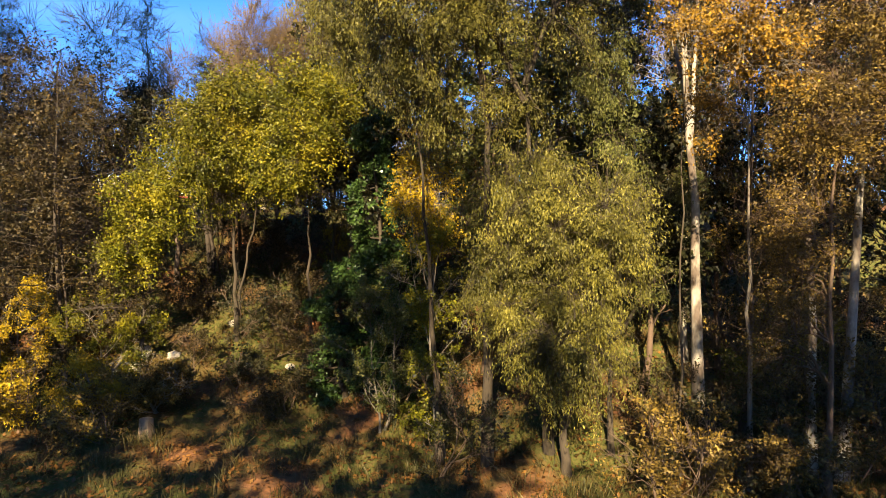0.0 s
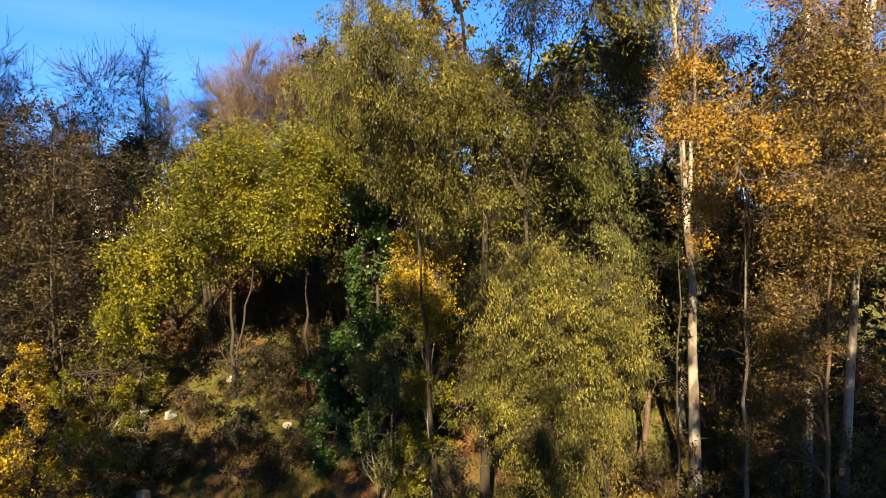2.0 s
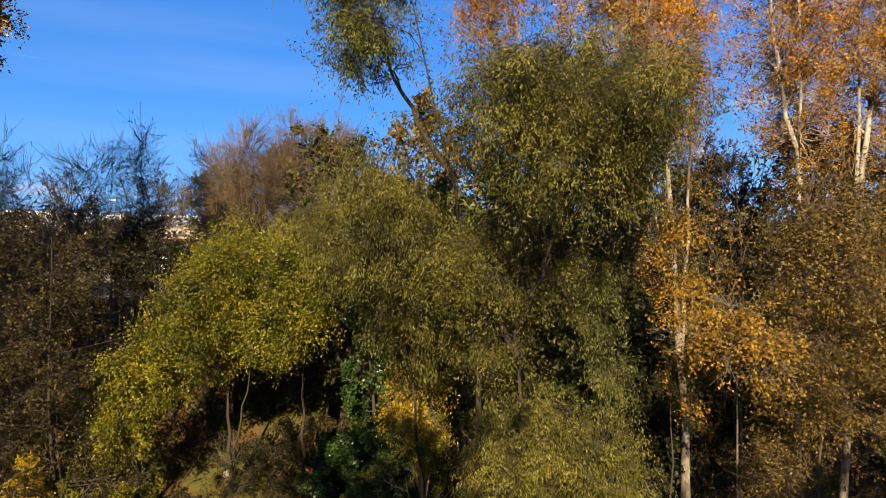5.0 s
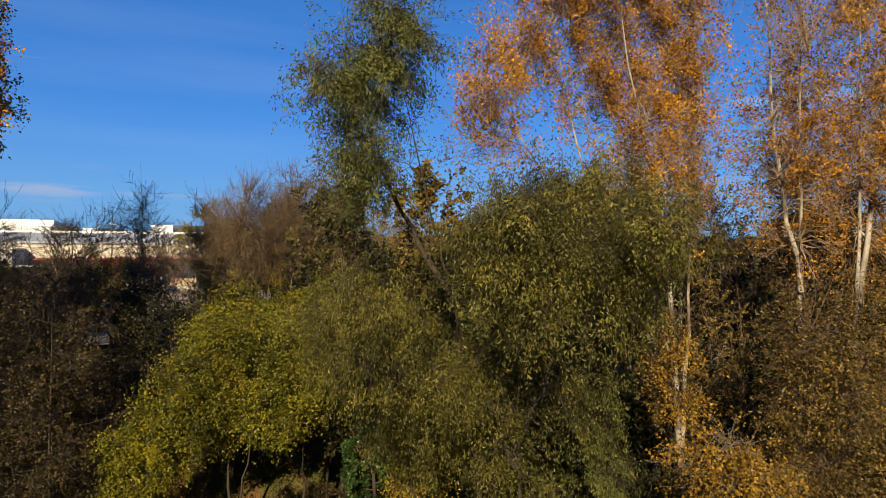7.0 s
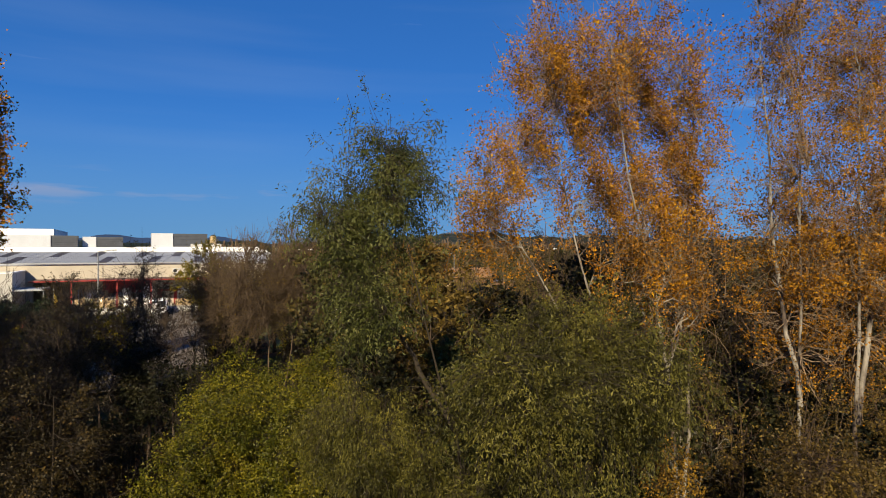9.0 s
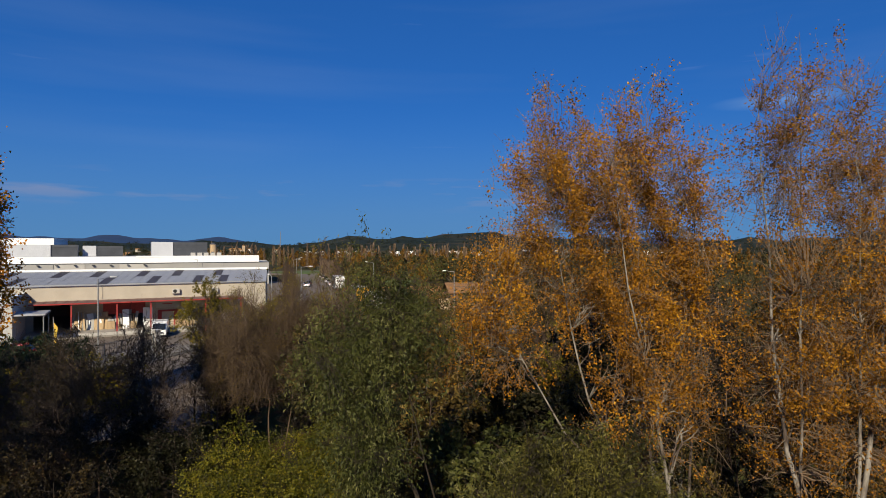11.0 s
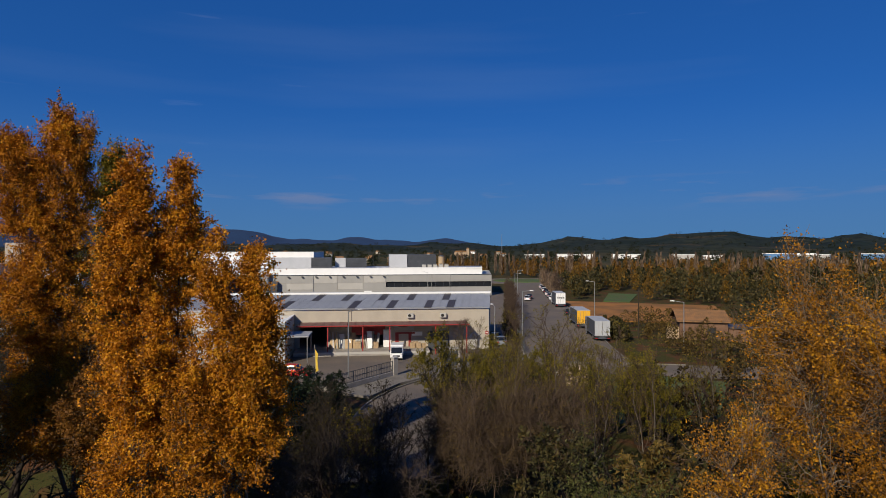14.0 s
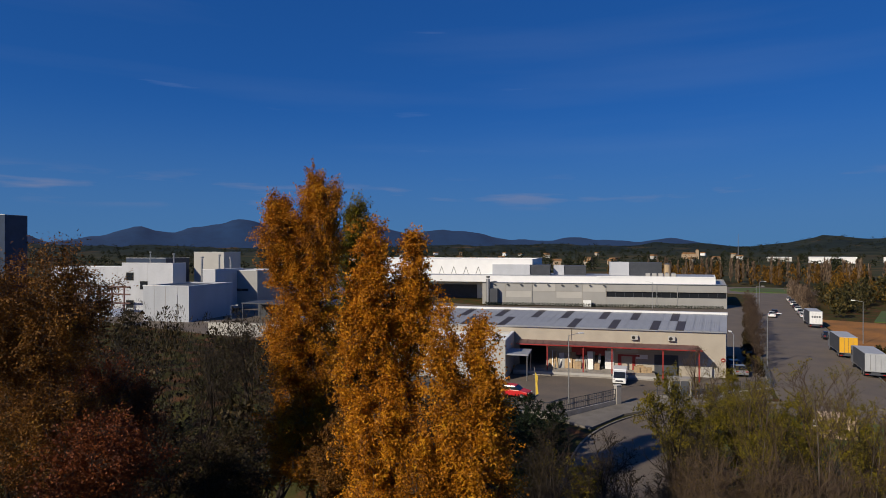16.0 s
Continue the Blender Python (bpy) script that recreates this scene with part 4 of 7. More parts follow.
crown_tree("brown_tree", 89, [[(12.6, 14.2), (12.5, 14.0, -2.0), (12.4, 13.8, 4.4)]], 0.08, [(12.4, 13.8, 3.0, 1.6, 1.5, 2.6), (12.6, 14.0, -0.6, 1.8, 1.4, 2.2)],
           M["brown"], M["red_twig"], "thin brown tree with dense twigs and withered leaves", "tree", **BROWN)
for k, (b, t, rch) in enumerate([((8.4, 17.4), (8.4, 17.2, 5.0), 2.4), ((11.4, 18.4), (11.4, 18.2, 5.6), 2.6), ((13.8, 17.0), (13.8, 17.0, 6.2), 2.6)]):
    bare(169 + 40 * k, b, t, rch, "brown half-bare tree behind the poplar stems", M["red_twig"], 12, M["brown"], limbs=20, start=0.08, name="brown_tree", r0=0.08, n2_pts=3, size=0.07, thin=0.3, gaps=-0.3)
crown_tree("golden_tree", 12, [[(7.1, 14.3), (6.85, 13.9, -1.2), (6.6, 13.3, 0.2), (6.0, 12.2, 1.0), (5.4, 11.4, 1.4)]], 0.065, [(5.2, 11.3, 1.5, 1.15, 0.9, 0.9), (6.2, 11.5, 1.0, 0.8, 0.8, 0.75)],
           M["tan"], M["grey_bark"], "slim pale tree carrying a clump of golden leaves", "tree", dens=12, twigs=4, per=11, tlen=0.4, size=0.06, slim=0.85, droop=0.5, thin=0.5, nodes=8, limb=0.02)
crown_tree("golden_tree", 13, [[(5.3, 14.0), (5.2, 13.6, -2.0), (5.15, 13.3, 3.6)]], 0.035, [(5.1, 13.2, 2.6, 0.7, 0.7, 1.7), (5.4, 13.0, 0.3, 0.6, 0.6, 1.0, 0.7)],
           M["tan"], M["bark"], "narrow young tree with amber leaves among the willows", "tree", dens=12, twigs=4, per=11, tlen=0.4, size=0.058, slim=0.85, droop=0.5, thin=0.4, nodes=8, limb=0.02)
# those in "shade" leaves paint dark gaps where deep shade would lie
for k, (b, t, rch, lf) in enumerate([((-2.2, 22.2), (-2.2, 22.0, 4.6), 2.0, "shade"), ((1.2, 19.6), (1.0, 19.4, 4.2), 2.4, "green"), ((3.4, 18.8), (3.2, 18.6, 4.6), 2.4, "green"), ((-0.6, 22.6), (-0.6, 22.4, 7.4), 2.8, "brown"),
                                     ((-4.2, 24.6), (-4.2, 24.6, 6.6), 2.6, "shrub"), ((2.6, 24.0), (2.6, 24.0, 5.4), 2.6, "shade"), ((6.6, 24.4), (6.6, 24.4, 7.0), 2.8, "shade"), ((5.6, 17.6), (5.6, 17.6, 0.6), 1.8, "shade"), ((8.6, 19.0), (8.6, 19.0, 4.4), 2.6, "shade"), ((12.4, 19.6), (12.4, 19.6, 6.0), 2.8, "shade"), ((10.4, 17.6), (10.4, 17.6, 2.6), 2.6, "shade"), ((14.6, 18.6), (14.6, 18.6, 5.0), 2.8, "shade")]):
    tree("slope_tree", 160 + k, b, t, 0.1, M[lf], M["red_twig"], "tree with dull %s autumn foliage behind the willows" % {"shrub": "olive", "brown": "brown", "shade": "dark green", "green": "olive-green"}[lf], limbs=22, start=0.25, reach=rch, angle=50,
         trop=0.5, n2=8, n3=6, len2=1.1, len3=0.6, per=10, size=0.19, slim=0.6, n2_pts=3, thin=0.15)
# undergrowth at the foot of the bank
# "shade" shrubs cover lit earth, their dark colour standing in for shade
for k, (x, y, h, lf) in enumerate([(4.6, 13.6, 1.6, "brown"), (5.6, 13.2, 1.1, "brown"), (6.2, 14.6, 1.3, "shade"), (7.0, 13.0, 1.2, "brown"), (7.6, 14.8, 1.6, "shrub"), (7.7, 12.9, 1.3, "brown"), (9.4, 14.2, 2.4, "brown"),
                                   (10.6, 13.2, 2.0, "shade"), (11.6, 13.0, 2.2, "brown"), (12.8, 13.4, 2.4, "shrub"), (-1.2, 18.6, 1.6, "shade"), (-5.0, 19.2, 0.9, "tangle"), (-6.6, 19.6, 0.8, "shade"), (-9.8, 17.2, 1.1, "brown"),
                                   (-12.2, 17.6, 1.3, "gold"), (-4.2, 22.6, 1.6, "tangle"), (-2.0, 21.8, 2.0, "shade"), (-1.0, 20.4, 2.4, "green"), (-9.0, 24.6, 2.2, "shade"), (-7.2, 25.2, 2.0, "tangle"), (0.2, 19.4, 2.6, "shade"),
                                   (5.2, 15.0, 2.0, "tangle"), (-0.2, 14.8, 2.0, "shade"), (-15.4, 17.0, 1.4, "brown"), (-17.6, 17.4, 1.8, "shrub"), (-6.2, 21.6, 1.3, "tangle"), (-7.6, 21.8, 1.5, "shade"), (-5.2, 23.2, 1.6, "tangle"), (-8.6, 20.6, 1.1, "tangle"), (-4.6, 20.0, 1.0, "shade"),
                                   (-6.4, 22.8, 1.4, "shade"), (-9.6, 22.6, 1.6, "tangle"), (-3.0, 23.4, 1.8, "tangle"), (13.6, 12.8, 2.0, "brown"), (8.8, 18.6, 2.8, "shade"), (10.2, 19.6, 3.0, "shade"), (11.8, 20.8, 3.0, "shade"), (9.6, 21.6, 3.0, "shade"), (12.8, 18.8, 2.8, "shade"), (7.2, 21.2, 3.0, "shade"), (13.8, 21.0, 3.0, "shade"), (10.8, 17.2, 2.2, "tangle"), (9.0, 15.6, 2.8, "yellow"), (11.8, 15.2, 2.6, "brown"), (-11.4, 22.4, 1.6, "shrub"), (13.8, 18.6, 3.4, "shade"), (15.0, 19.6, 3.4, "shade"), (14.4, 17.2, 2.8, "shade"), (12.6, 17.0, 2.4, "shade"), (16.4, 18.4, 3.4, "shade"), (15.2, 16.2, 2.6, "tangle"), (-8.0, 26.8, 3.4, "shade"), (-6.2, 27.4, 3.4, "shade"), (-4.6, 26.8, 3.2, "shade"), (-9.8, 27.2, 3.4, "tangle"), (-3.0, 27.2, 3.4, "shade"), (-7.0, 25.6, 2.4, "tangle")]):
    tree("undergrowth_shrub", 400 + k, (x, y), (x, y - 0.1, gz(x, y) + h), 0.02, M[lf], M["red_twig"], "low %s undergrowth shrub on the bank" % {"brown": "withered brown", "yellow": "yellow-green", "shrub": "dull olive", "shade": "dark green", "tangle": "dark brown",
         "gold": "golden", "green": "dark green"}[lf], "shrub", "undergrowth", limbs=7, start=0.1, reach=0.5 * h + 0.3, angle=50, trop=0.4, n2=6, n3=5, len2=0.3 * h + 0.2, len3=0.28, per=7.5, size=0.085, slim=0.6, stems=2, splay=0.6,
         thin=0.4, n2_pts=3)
# yellow trees on the slope
MAPLE = dict(dens=12.0, twigs=6, per=11, tlen=0.5, out=0.5, trop=0.0, size=0.085, slim=0.68, droop=0.3, spread=0.06, thin=0.08, limb=0.04)
for k, (stems, masses) in enumerate([
        ([[(-7.6, 21.8), (-7.5, 21.2, -2.0), (-7.3, 20.8, 2.0)], [(-7.6, 21.8, -5.2), (-6.6, 21.0, -1.0), (-6.0, 20.4, 1.6)]], [(-7.2, 20.6, 1.5, 2.3, 2.2, 2.5), (-8.2, 20.4, 0.2, 1.8, 1.8, 1.9)]),
        ([[(-4.9, 21.6), (-4.8, 20.9, -2.0), (-4.6, 20.3, 2.0)]], [(-4.7, 20.2, 1.7, 2.0, 1.9, 2.4), (-5.4, 20.0, 0.2, 1.6, 1.6, 1.6)]),
        ([[(-10.6, 20.8), (-10.2, 20.3, -3.4), (-9.8, 20.0, -0.8)]], [(-9.8, 19.9, -1.1, 1.5, 1.4, 1.8), (-10.4, 19.7, -2.9, 1.1, 1.1, 1.2)]),
        ([[(-8.4, 24.2), (-8.2, 23.8, -1.0), (-7.8, 23.4, 2.4)]], [(-7.8, 23.3, 1.9, 2.4, 1.8, 2.3)]),
        ([[(-4.6, 24.0), (-4.4, 23.6, -1.0), (-4.2, 23.2, 3.0)]], [(-4.2, 23.2, 2.8, 2.0, 1.7, 2.3)])]):
    crown_tree("maple_tree", 20 + k, stems, 0.085, masses, M["yellow"], M["bark"], "slender tree with yellow-green autumn leaves on the slope", "tree", "yellow trees on the bank", **MAPLE)
# ivy columns
for k, (b, t, rch) in enumerate([((-2.6, 19.6), (-2.55, 19.3, 1.6), 0.9), ((-3.3, 19.6), (-3.4, 19.4, -3.4), 0.9), ((-1.7, 18.8), (-1.7, 18.6, -2.4), 0.9)]):
    tree("ivy_column", 30 + k, b, t, 0.12, M["ivy"], M["bark"], "dead stem wrapped in dark green ivy", "ivy", limbs=40, start=0.05, reach=rch, angle=80, trop=-0.2,
         n2=7, n3=6, len2=0.4, len3=0.25, per=12, size=0.1, slim=0.95, thin=0.3)
crown_tree("thicket_tree", 76, [[(-12.0, 24.4), (-12.1, 24.3, 0.0), (-12.2, 24.2, 3.0)]], 0.07, [(-12.2, 24.2, 2.8, 1.5, 1.3, 1.9), (-10.8, 25.2, 2.2, 1.2, 1.2, 1.8)], M["shade"], M["dark_twig"], "dark green thicket tree among bare ones", dens=7,
           per=9, size=0.11, slim=0.6)
# golden shrubs
for k, (b, t, rch, lf) in enumerate([((-0.1, 16.4), (-0.2, 16.0, -1.6), 1.1, "yellow"), ((-13.3, 19.0), (-13.2, 18.8, -4.2), 1.5, "gold"),
                                     ((-14.6, 18.2), (-14.6, 18.0, -5.2), 1.4, "gold"), ((-11.6, 19.8), (-11.6, 19.6, -4.6), 1.2, "yellow"), ((-1.9, 17.6), (-1.8, 17.3, -3.6), 1.2, "green"),
                                     ((-8.9, 18.4), (-8.9, 18.3, -6.5), 1.1, "brown"), ((-10.7, 18.0), (-10.6, 17.9, -6.6), 1.2, "gold"), ((-16.5, 18.0), (-16.5, 17.9, -5.6), 1.5, "gold")]):
    tree("shrub", 40 + k, b, t, 0.035, M[lf], M["grey_bark"], {"gold": "shrub with bright golden leaves on the bank", "yellow": "yellow-green leafy shrub on the bank",
         "green": "dark green leafy shrub on the bank", "brown": "low shrub with withered russet leaves"}[lf], "shrub", limbs=11, start=0.1, reach=rch, angle=52, trop=0.4, n2=6, n3=5,
         len2=rch * 0.45, len3=0.3, per=24, size=0.066, slim=0.75, stems=2, thin=0.4, splay=0.7)
crown_tree("shrub", 39, [[(-0.3, 17.0), (-0.4, 16.6, -2.5), (-0.7, 16.3, 0.2)], [(-0.3, 17.0, -4.6), (-0.9, 16.4, -2.6), (-1.0, 16.1, -1.0)]], 0.035, [(-0.75, 16.2, -0.6, 0.9, 0.8, 1.1), (-0.35, 16.1, -1.9, 0.8, 0.7, 1.0), (-1.1, 16.1, -1.6, 0.6, 0.6, 0.9, 0.7)],
           M["gold"], M["grey_bark"], "tall shrub with bright golden leaves beside the ivy", "shrub", dens=11, twigs=5, per=9, tlen=0.4, size=0.066, slim=0.7, droop=0.5, thin=0.3, nodes=8, limb=0.02)
# dark and bare trees on the left part of the slope
for k, (stems, masses) in enumerate([([[(-13.4, 23.8), (-13.5, 23.7, 1.0), (-13.6, 23.5, 6.0)]], [(-13.6, 23.6, 5.4, 1.7, 1.5, 2.2), (-14.0, 23.4, 3.4, 1.8, 1.5, 1.8)]),
                                     ([[(-12.4, 25.4), (-12.5, 25.4, 3.0), (-12.7, 25.4, 9.2)]], [(-12.7, 25.4, 6.6, 1.2, 1.1, 2.4), (-12.3, 25.2, 4.4, 1.4, 1.3, 1.6)]),
                                     ([[(-16.3, 22.6), (-16.4, 22.5, 1.0), (-16.6, 22.4, 6.0)]], [(-16.5, 22.4, 5.2, 1.9, 1.6, 2.3), (-16.2, 22.2, 3.0, 2.0, 1.6, 1.8)]),
                                     ([[(-18.9, 21.8), (-19.0, 21.8, 1.0), (-19.2, 21.6, 5.6)]], [(-19.1, 21.6, 5.0, 1.8, 1.6, 2.4)]),
                                     ([[(-11.2, 25.0), (-11.2, 25.0, 1.0), (-11.2, 24.8, 5.4)]], [(-11.2, 24.8, 4.4, 1.3, 1.3, 1.9)])]):
    crown_tree("bare_tree", 60 + k, stems, 0.1, masses, M["tangle"], M["grey_twig"], "bare grey-brown tree with fine upright twigs", "tree", dens=2.7, twigs=5, per=1.6, tlen=0.8, out=0.9, trop=0.45, size=0.07, thin=1.0,
               twig=0.0075, nodes=12, lumps=0.4, limb=0.045)
for k, (b, t, rch) in enumerate([((-12.6, 19.9), (-12.8, 19.8, 3.4), 2.4), ((-15.0, 20.2), (-15.2, 20.0, 3.6), 2.4), ((-13.9, 21.8), (-13.9, 21.7, 4.4), 2.2), ((-17.6, 19.6), (-17.8, 19.4, 3.2), 2.5)]):
    tree("thicket_tree", 70 + k, b, t, 0.08, M["tangle"], M["dark_twig"], "tangled dark thicket tree with few dull leaves", "tree", limbs=24, start=0.12, reach=rch, angle=64, trop=-0.2,
         n2=9, n3=6, len2=1.1, len3=0.6, trop2=-0.3, per=9, size=0.085, slim=0.7, stems=2, n2_pts=3, thin=0.5)
for k, (stems, masses) in enumerate([([[(-8.0, 28.6), (-8.1, 28.2, 2.0), (-8.2, 27.8, 6.5)], [(-8.0, 28.6, -1.0), (-7.2, 28.4, 3.0), (-6.6, 28.0, 7.5)]], [(-8.3, 27.8, 6.2, 2.5, 2.0, 2.7), (-6.7, 28.2, 6.9, 1.7, 1.7, 2.4)]),
                                     ([[(-4.6, 29.4), (-4.7, 29.0, 3.0), (-4.8, 28.8, 7.0)]], [(-4.9, 28.8, 6.9, 1.5, 1.5, 2.6)]),
                                     ([[(-11.2, 29.6), (-11.0, 29.4, 2.0), (-10.9, 29.2, 6.0)]], [(-10.9, 29.2, 5.6, 1.6, 1.5, 2.4)])]):
    crown_tree("bare_tree", 80 + k, stems, 0.1, masses, M["brown"], M["tan_twig"], "bare tree with dense orange-brown twigs on the bank top", "tree", dens=7.0, twigs=7, per=4.5, tlen=0.7, out=0.8, trop=0.6, size=0.06, thin=1.0,
               twig=0.009, nodes=12, lumps=0.28, limb=0.04)
# amber poplars
AMBER = dict(dens=10.0, twigs=6, per=21, tlen=0.48, out=0.5, trop=0.5, size=0.078, slim=0.9, droop=0.3, spread=0.06, thin=0.06, nodes=14, limb=0.05, shell=0.3, lumps=0.3, gaps=-0.75)
for k, (stems, masses, lf, share) in enumerate([
        ([[(-26.2, 19.9), (-26.1, 19.8, 8.0), (-26.0, 19.6, 21.6)], [(-26.3, 19.9, 3.0), (-27.2, 18.5, 10.0), (-27.4, 17.8, 20.2)]],
         [(-26.1, 19.5, 18.0, 1.5, 1.4, 3.4), (-26.1, 19.5, 20.3, 1.05, 1.0, 1.9), (-27.1, 18.3, 17.8, 1.4, 1.4, 2.8), (-27.5, 17.9, 19.5, 0.7, 0.7, 1.4), (-26.6, 18.9, 13.4, 2.4, 2.3, 3.4), (-26.6, 18.9, 8.4, 2.6, 2.4, 3.6)], "poplar", 0.85),
        ([[(-27.8, 23.4), (-27.7, 23.4, 8.0), (-27.6, 23.4, 20.8)]], [(-27.6, 23.4, 18.0, 1.1, 1.2, 3.3), (-27.7, 23.4, 12.5, 1.5, 1.5, 4.0)], "olive_gold", 1.0),
        ([[(-17.40, 16.00), (-17.40, 16.00, 6.0), (-17.70, 15.60, 18.4)], [(-17.20, 16.20, 2.0), (-16.80, 16.60, 9.0), (-16.70, 16.70, 18.2)]],
         [(-17.70, 15.60, 15.0, 1.4, 1.3, 2.8), (-17.70, 15.60, 17.5, 0.65, 0.65, 1.4), (-16.60, 16.70, 15.4, 1.0, 1.0, 2.4), (-16.60, 16.70, 17.5, 0.5, 0.5, 1.2), (-17.40, 15.90, 11.2, 2.0, 1.9, 3.2, 0.85), (-17.40, 15.90, 6.6, 2.1, 2.0, 3.4, 0.6)], "poplar", 1.0),
        ([[(-13.85, 16.70), (-13.85, 16.70, 5.0), (-13.55, 16.90, 15.4)], [(-13.95, 16.60, 2.0), (-14.45, 16.20, 9.0), (-14.35, 16.20, 16.0)]],
         [(-13.55, 16.90, 12.4, 1.0, 1.0, 2.2), (-13.55, 16.90, 14.4, 0.5, 0.5, 1.3), (-14.45, 16.10, 13.6, 0.6, 0.6, 2.4), (-13.60, 16.60, 10.0, 1.6, 1.6, 3.4, 0.85), (-14.70, 15.70, 9.4, 1.2, 1.2, 3.0, 0.7)], "poplar", 1.0),
        ([[(-20.4, 17.0), (-20.4, 17.0, 4.0), (-20.6, 16.8, 10.5)]], [(-20.5, 16.8, 8.6, 1.6, 1.6, 3.0)], "rust", 0.9)]):
    crown_tree("poplar_tree", 90 + k, stems, 0.17, masses, M[lf], M["grey_bark"], {"poplar": "tall dense poplar in amber autumn leaf", "olive_gold": "tall poplar still in dark olive leaf", "rust": "poplar with dull rusty autumn leaves"}[lf],
               "poplar", "poplars by the factory", **dict(AMBER, per=AMBER["per"] * share))
# brown and russet trees on the near bank
RUST = dict(dens=8.0, twigs=6, per=15, tlen=0.6, out=0.6, trop=0.45, size=0.082, slim=0.7, droop=0.3, spread=0.07, thin=0.3, nodes=14, limb=0.05, twig=0.006)
for k, (stems, masses, lf, bk) in enumerate([
        ([[(-27.2, 7.6), (-27.1, 7.6, 6.0), (-27.0, 7.7, 17.5)], [(-27.2, 7.6, 2.0), (-28.4, 6.6, 9.0), (-29.0, 6.0, 16.5)]], [(-26.8, 8.0, 15.4, 1.9, 2.0, 3.0), (-28.6, 6.4, 14.8, 1.9, 1.9, 2.8), (-27.4, 7.6, 10.5, 2.8, 2.6, 3.0)], "rust", "red_twig"),
        ([[(-34.0, 9.0), (-34.0, 9.0, 6.0), (-34.0, 9.0, 14.5)]], [(-34.0, 9.0, 12.0, 2.8, 2.8, 3.2)], "rust", "red_twig"),
        ([[(-23.0, 8.0), (-23.0, 8.0, 5.0), (-23.0, 8.0, 11.6)]], [(-23.0, 8.0, 10.4, 2.0, 2.0, 2.0), (-22.8, 8.2, 7.4, 2.4, 2.2, 2.2)], "red", "dark_twig"),
        ([[(-29.5, 10.8), (-29.5, 10.8, 6.0), (-29.5, 10.8, 12.0)]], [(-29.3, 10.8, 10.6, 2.4, 2.2, 2.2)], "red", "dark_twig"),
        ([[(-23.4, 12.6), (-23.4, 12.6, 4.0), (-23.4, 12.6, 9.6)]], [(-23.4, 12.6, 8.2, 2.4, 2.2, 2.4)], "tangle", "red_twig"),
        ([[(-20.6, 10.6), (-20.6, 10.6, 3.0), (-20.6, 10.6, 6.6)]], [(-20.6, 10.6, 5.8, 2.2, 2.0, 2.0)], "shrub", "dark_twig")]):
    crown_tree("bank_tree", 120 + k, stems, 0.16, masses, M[lf], M[bk], {"rust": "large tree with thinning rusty-brown leaves", "red": "tree with rust-red autumn leaves", "tangle": "dull brown half-bare tree",
               "shrub": "low tree with dull olive leaves"}[lf], **RUST)

# ---- factory yard side ----
U = 27.0
WH = pose(-26.2, 88.7, 0, 0, 0, U)


SHEAR = 0.2


def sheared(bm):
    """The plot follows the road: depth runs askew to the front wall."""
    for v in bm.verts:
        v.co.x += SHEAR * v.co.y
    return bm


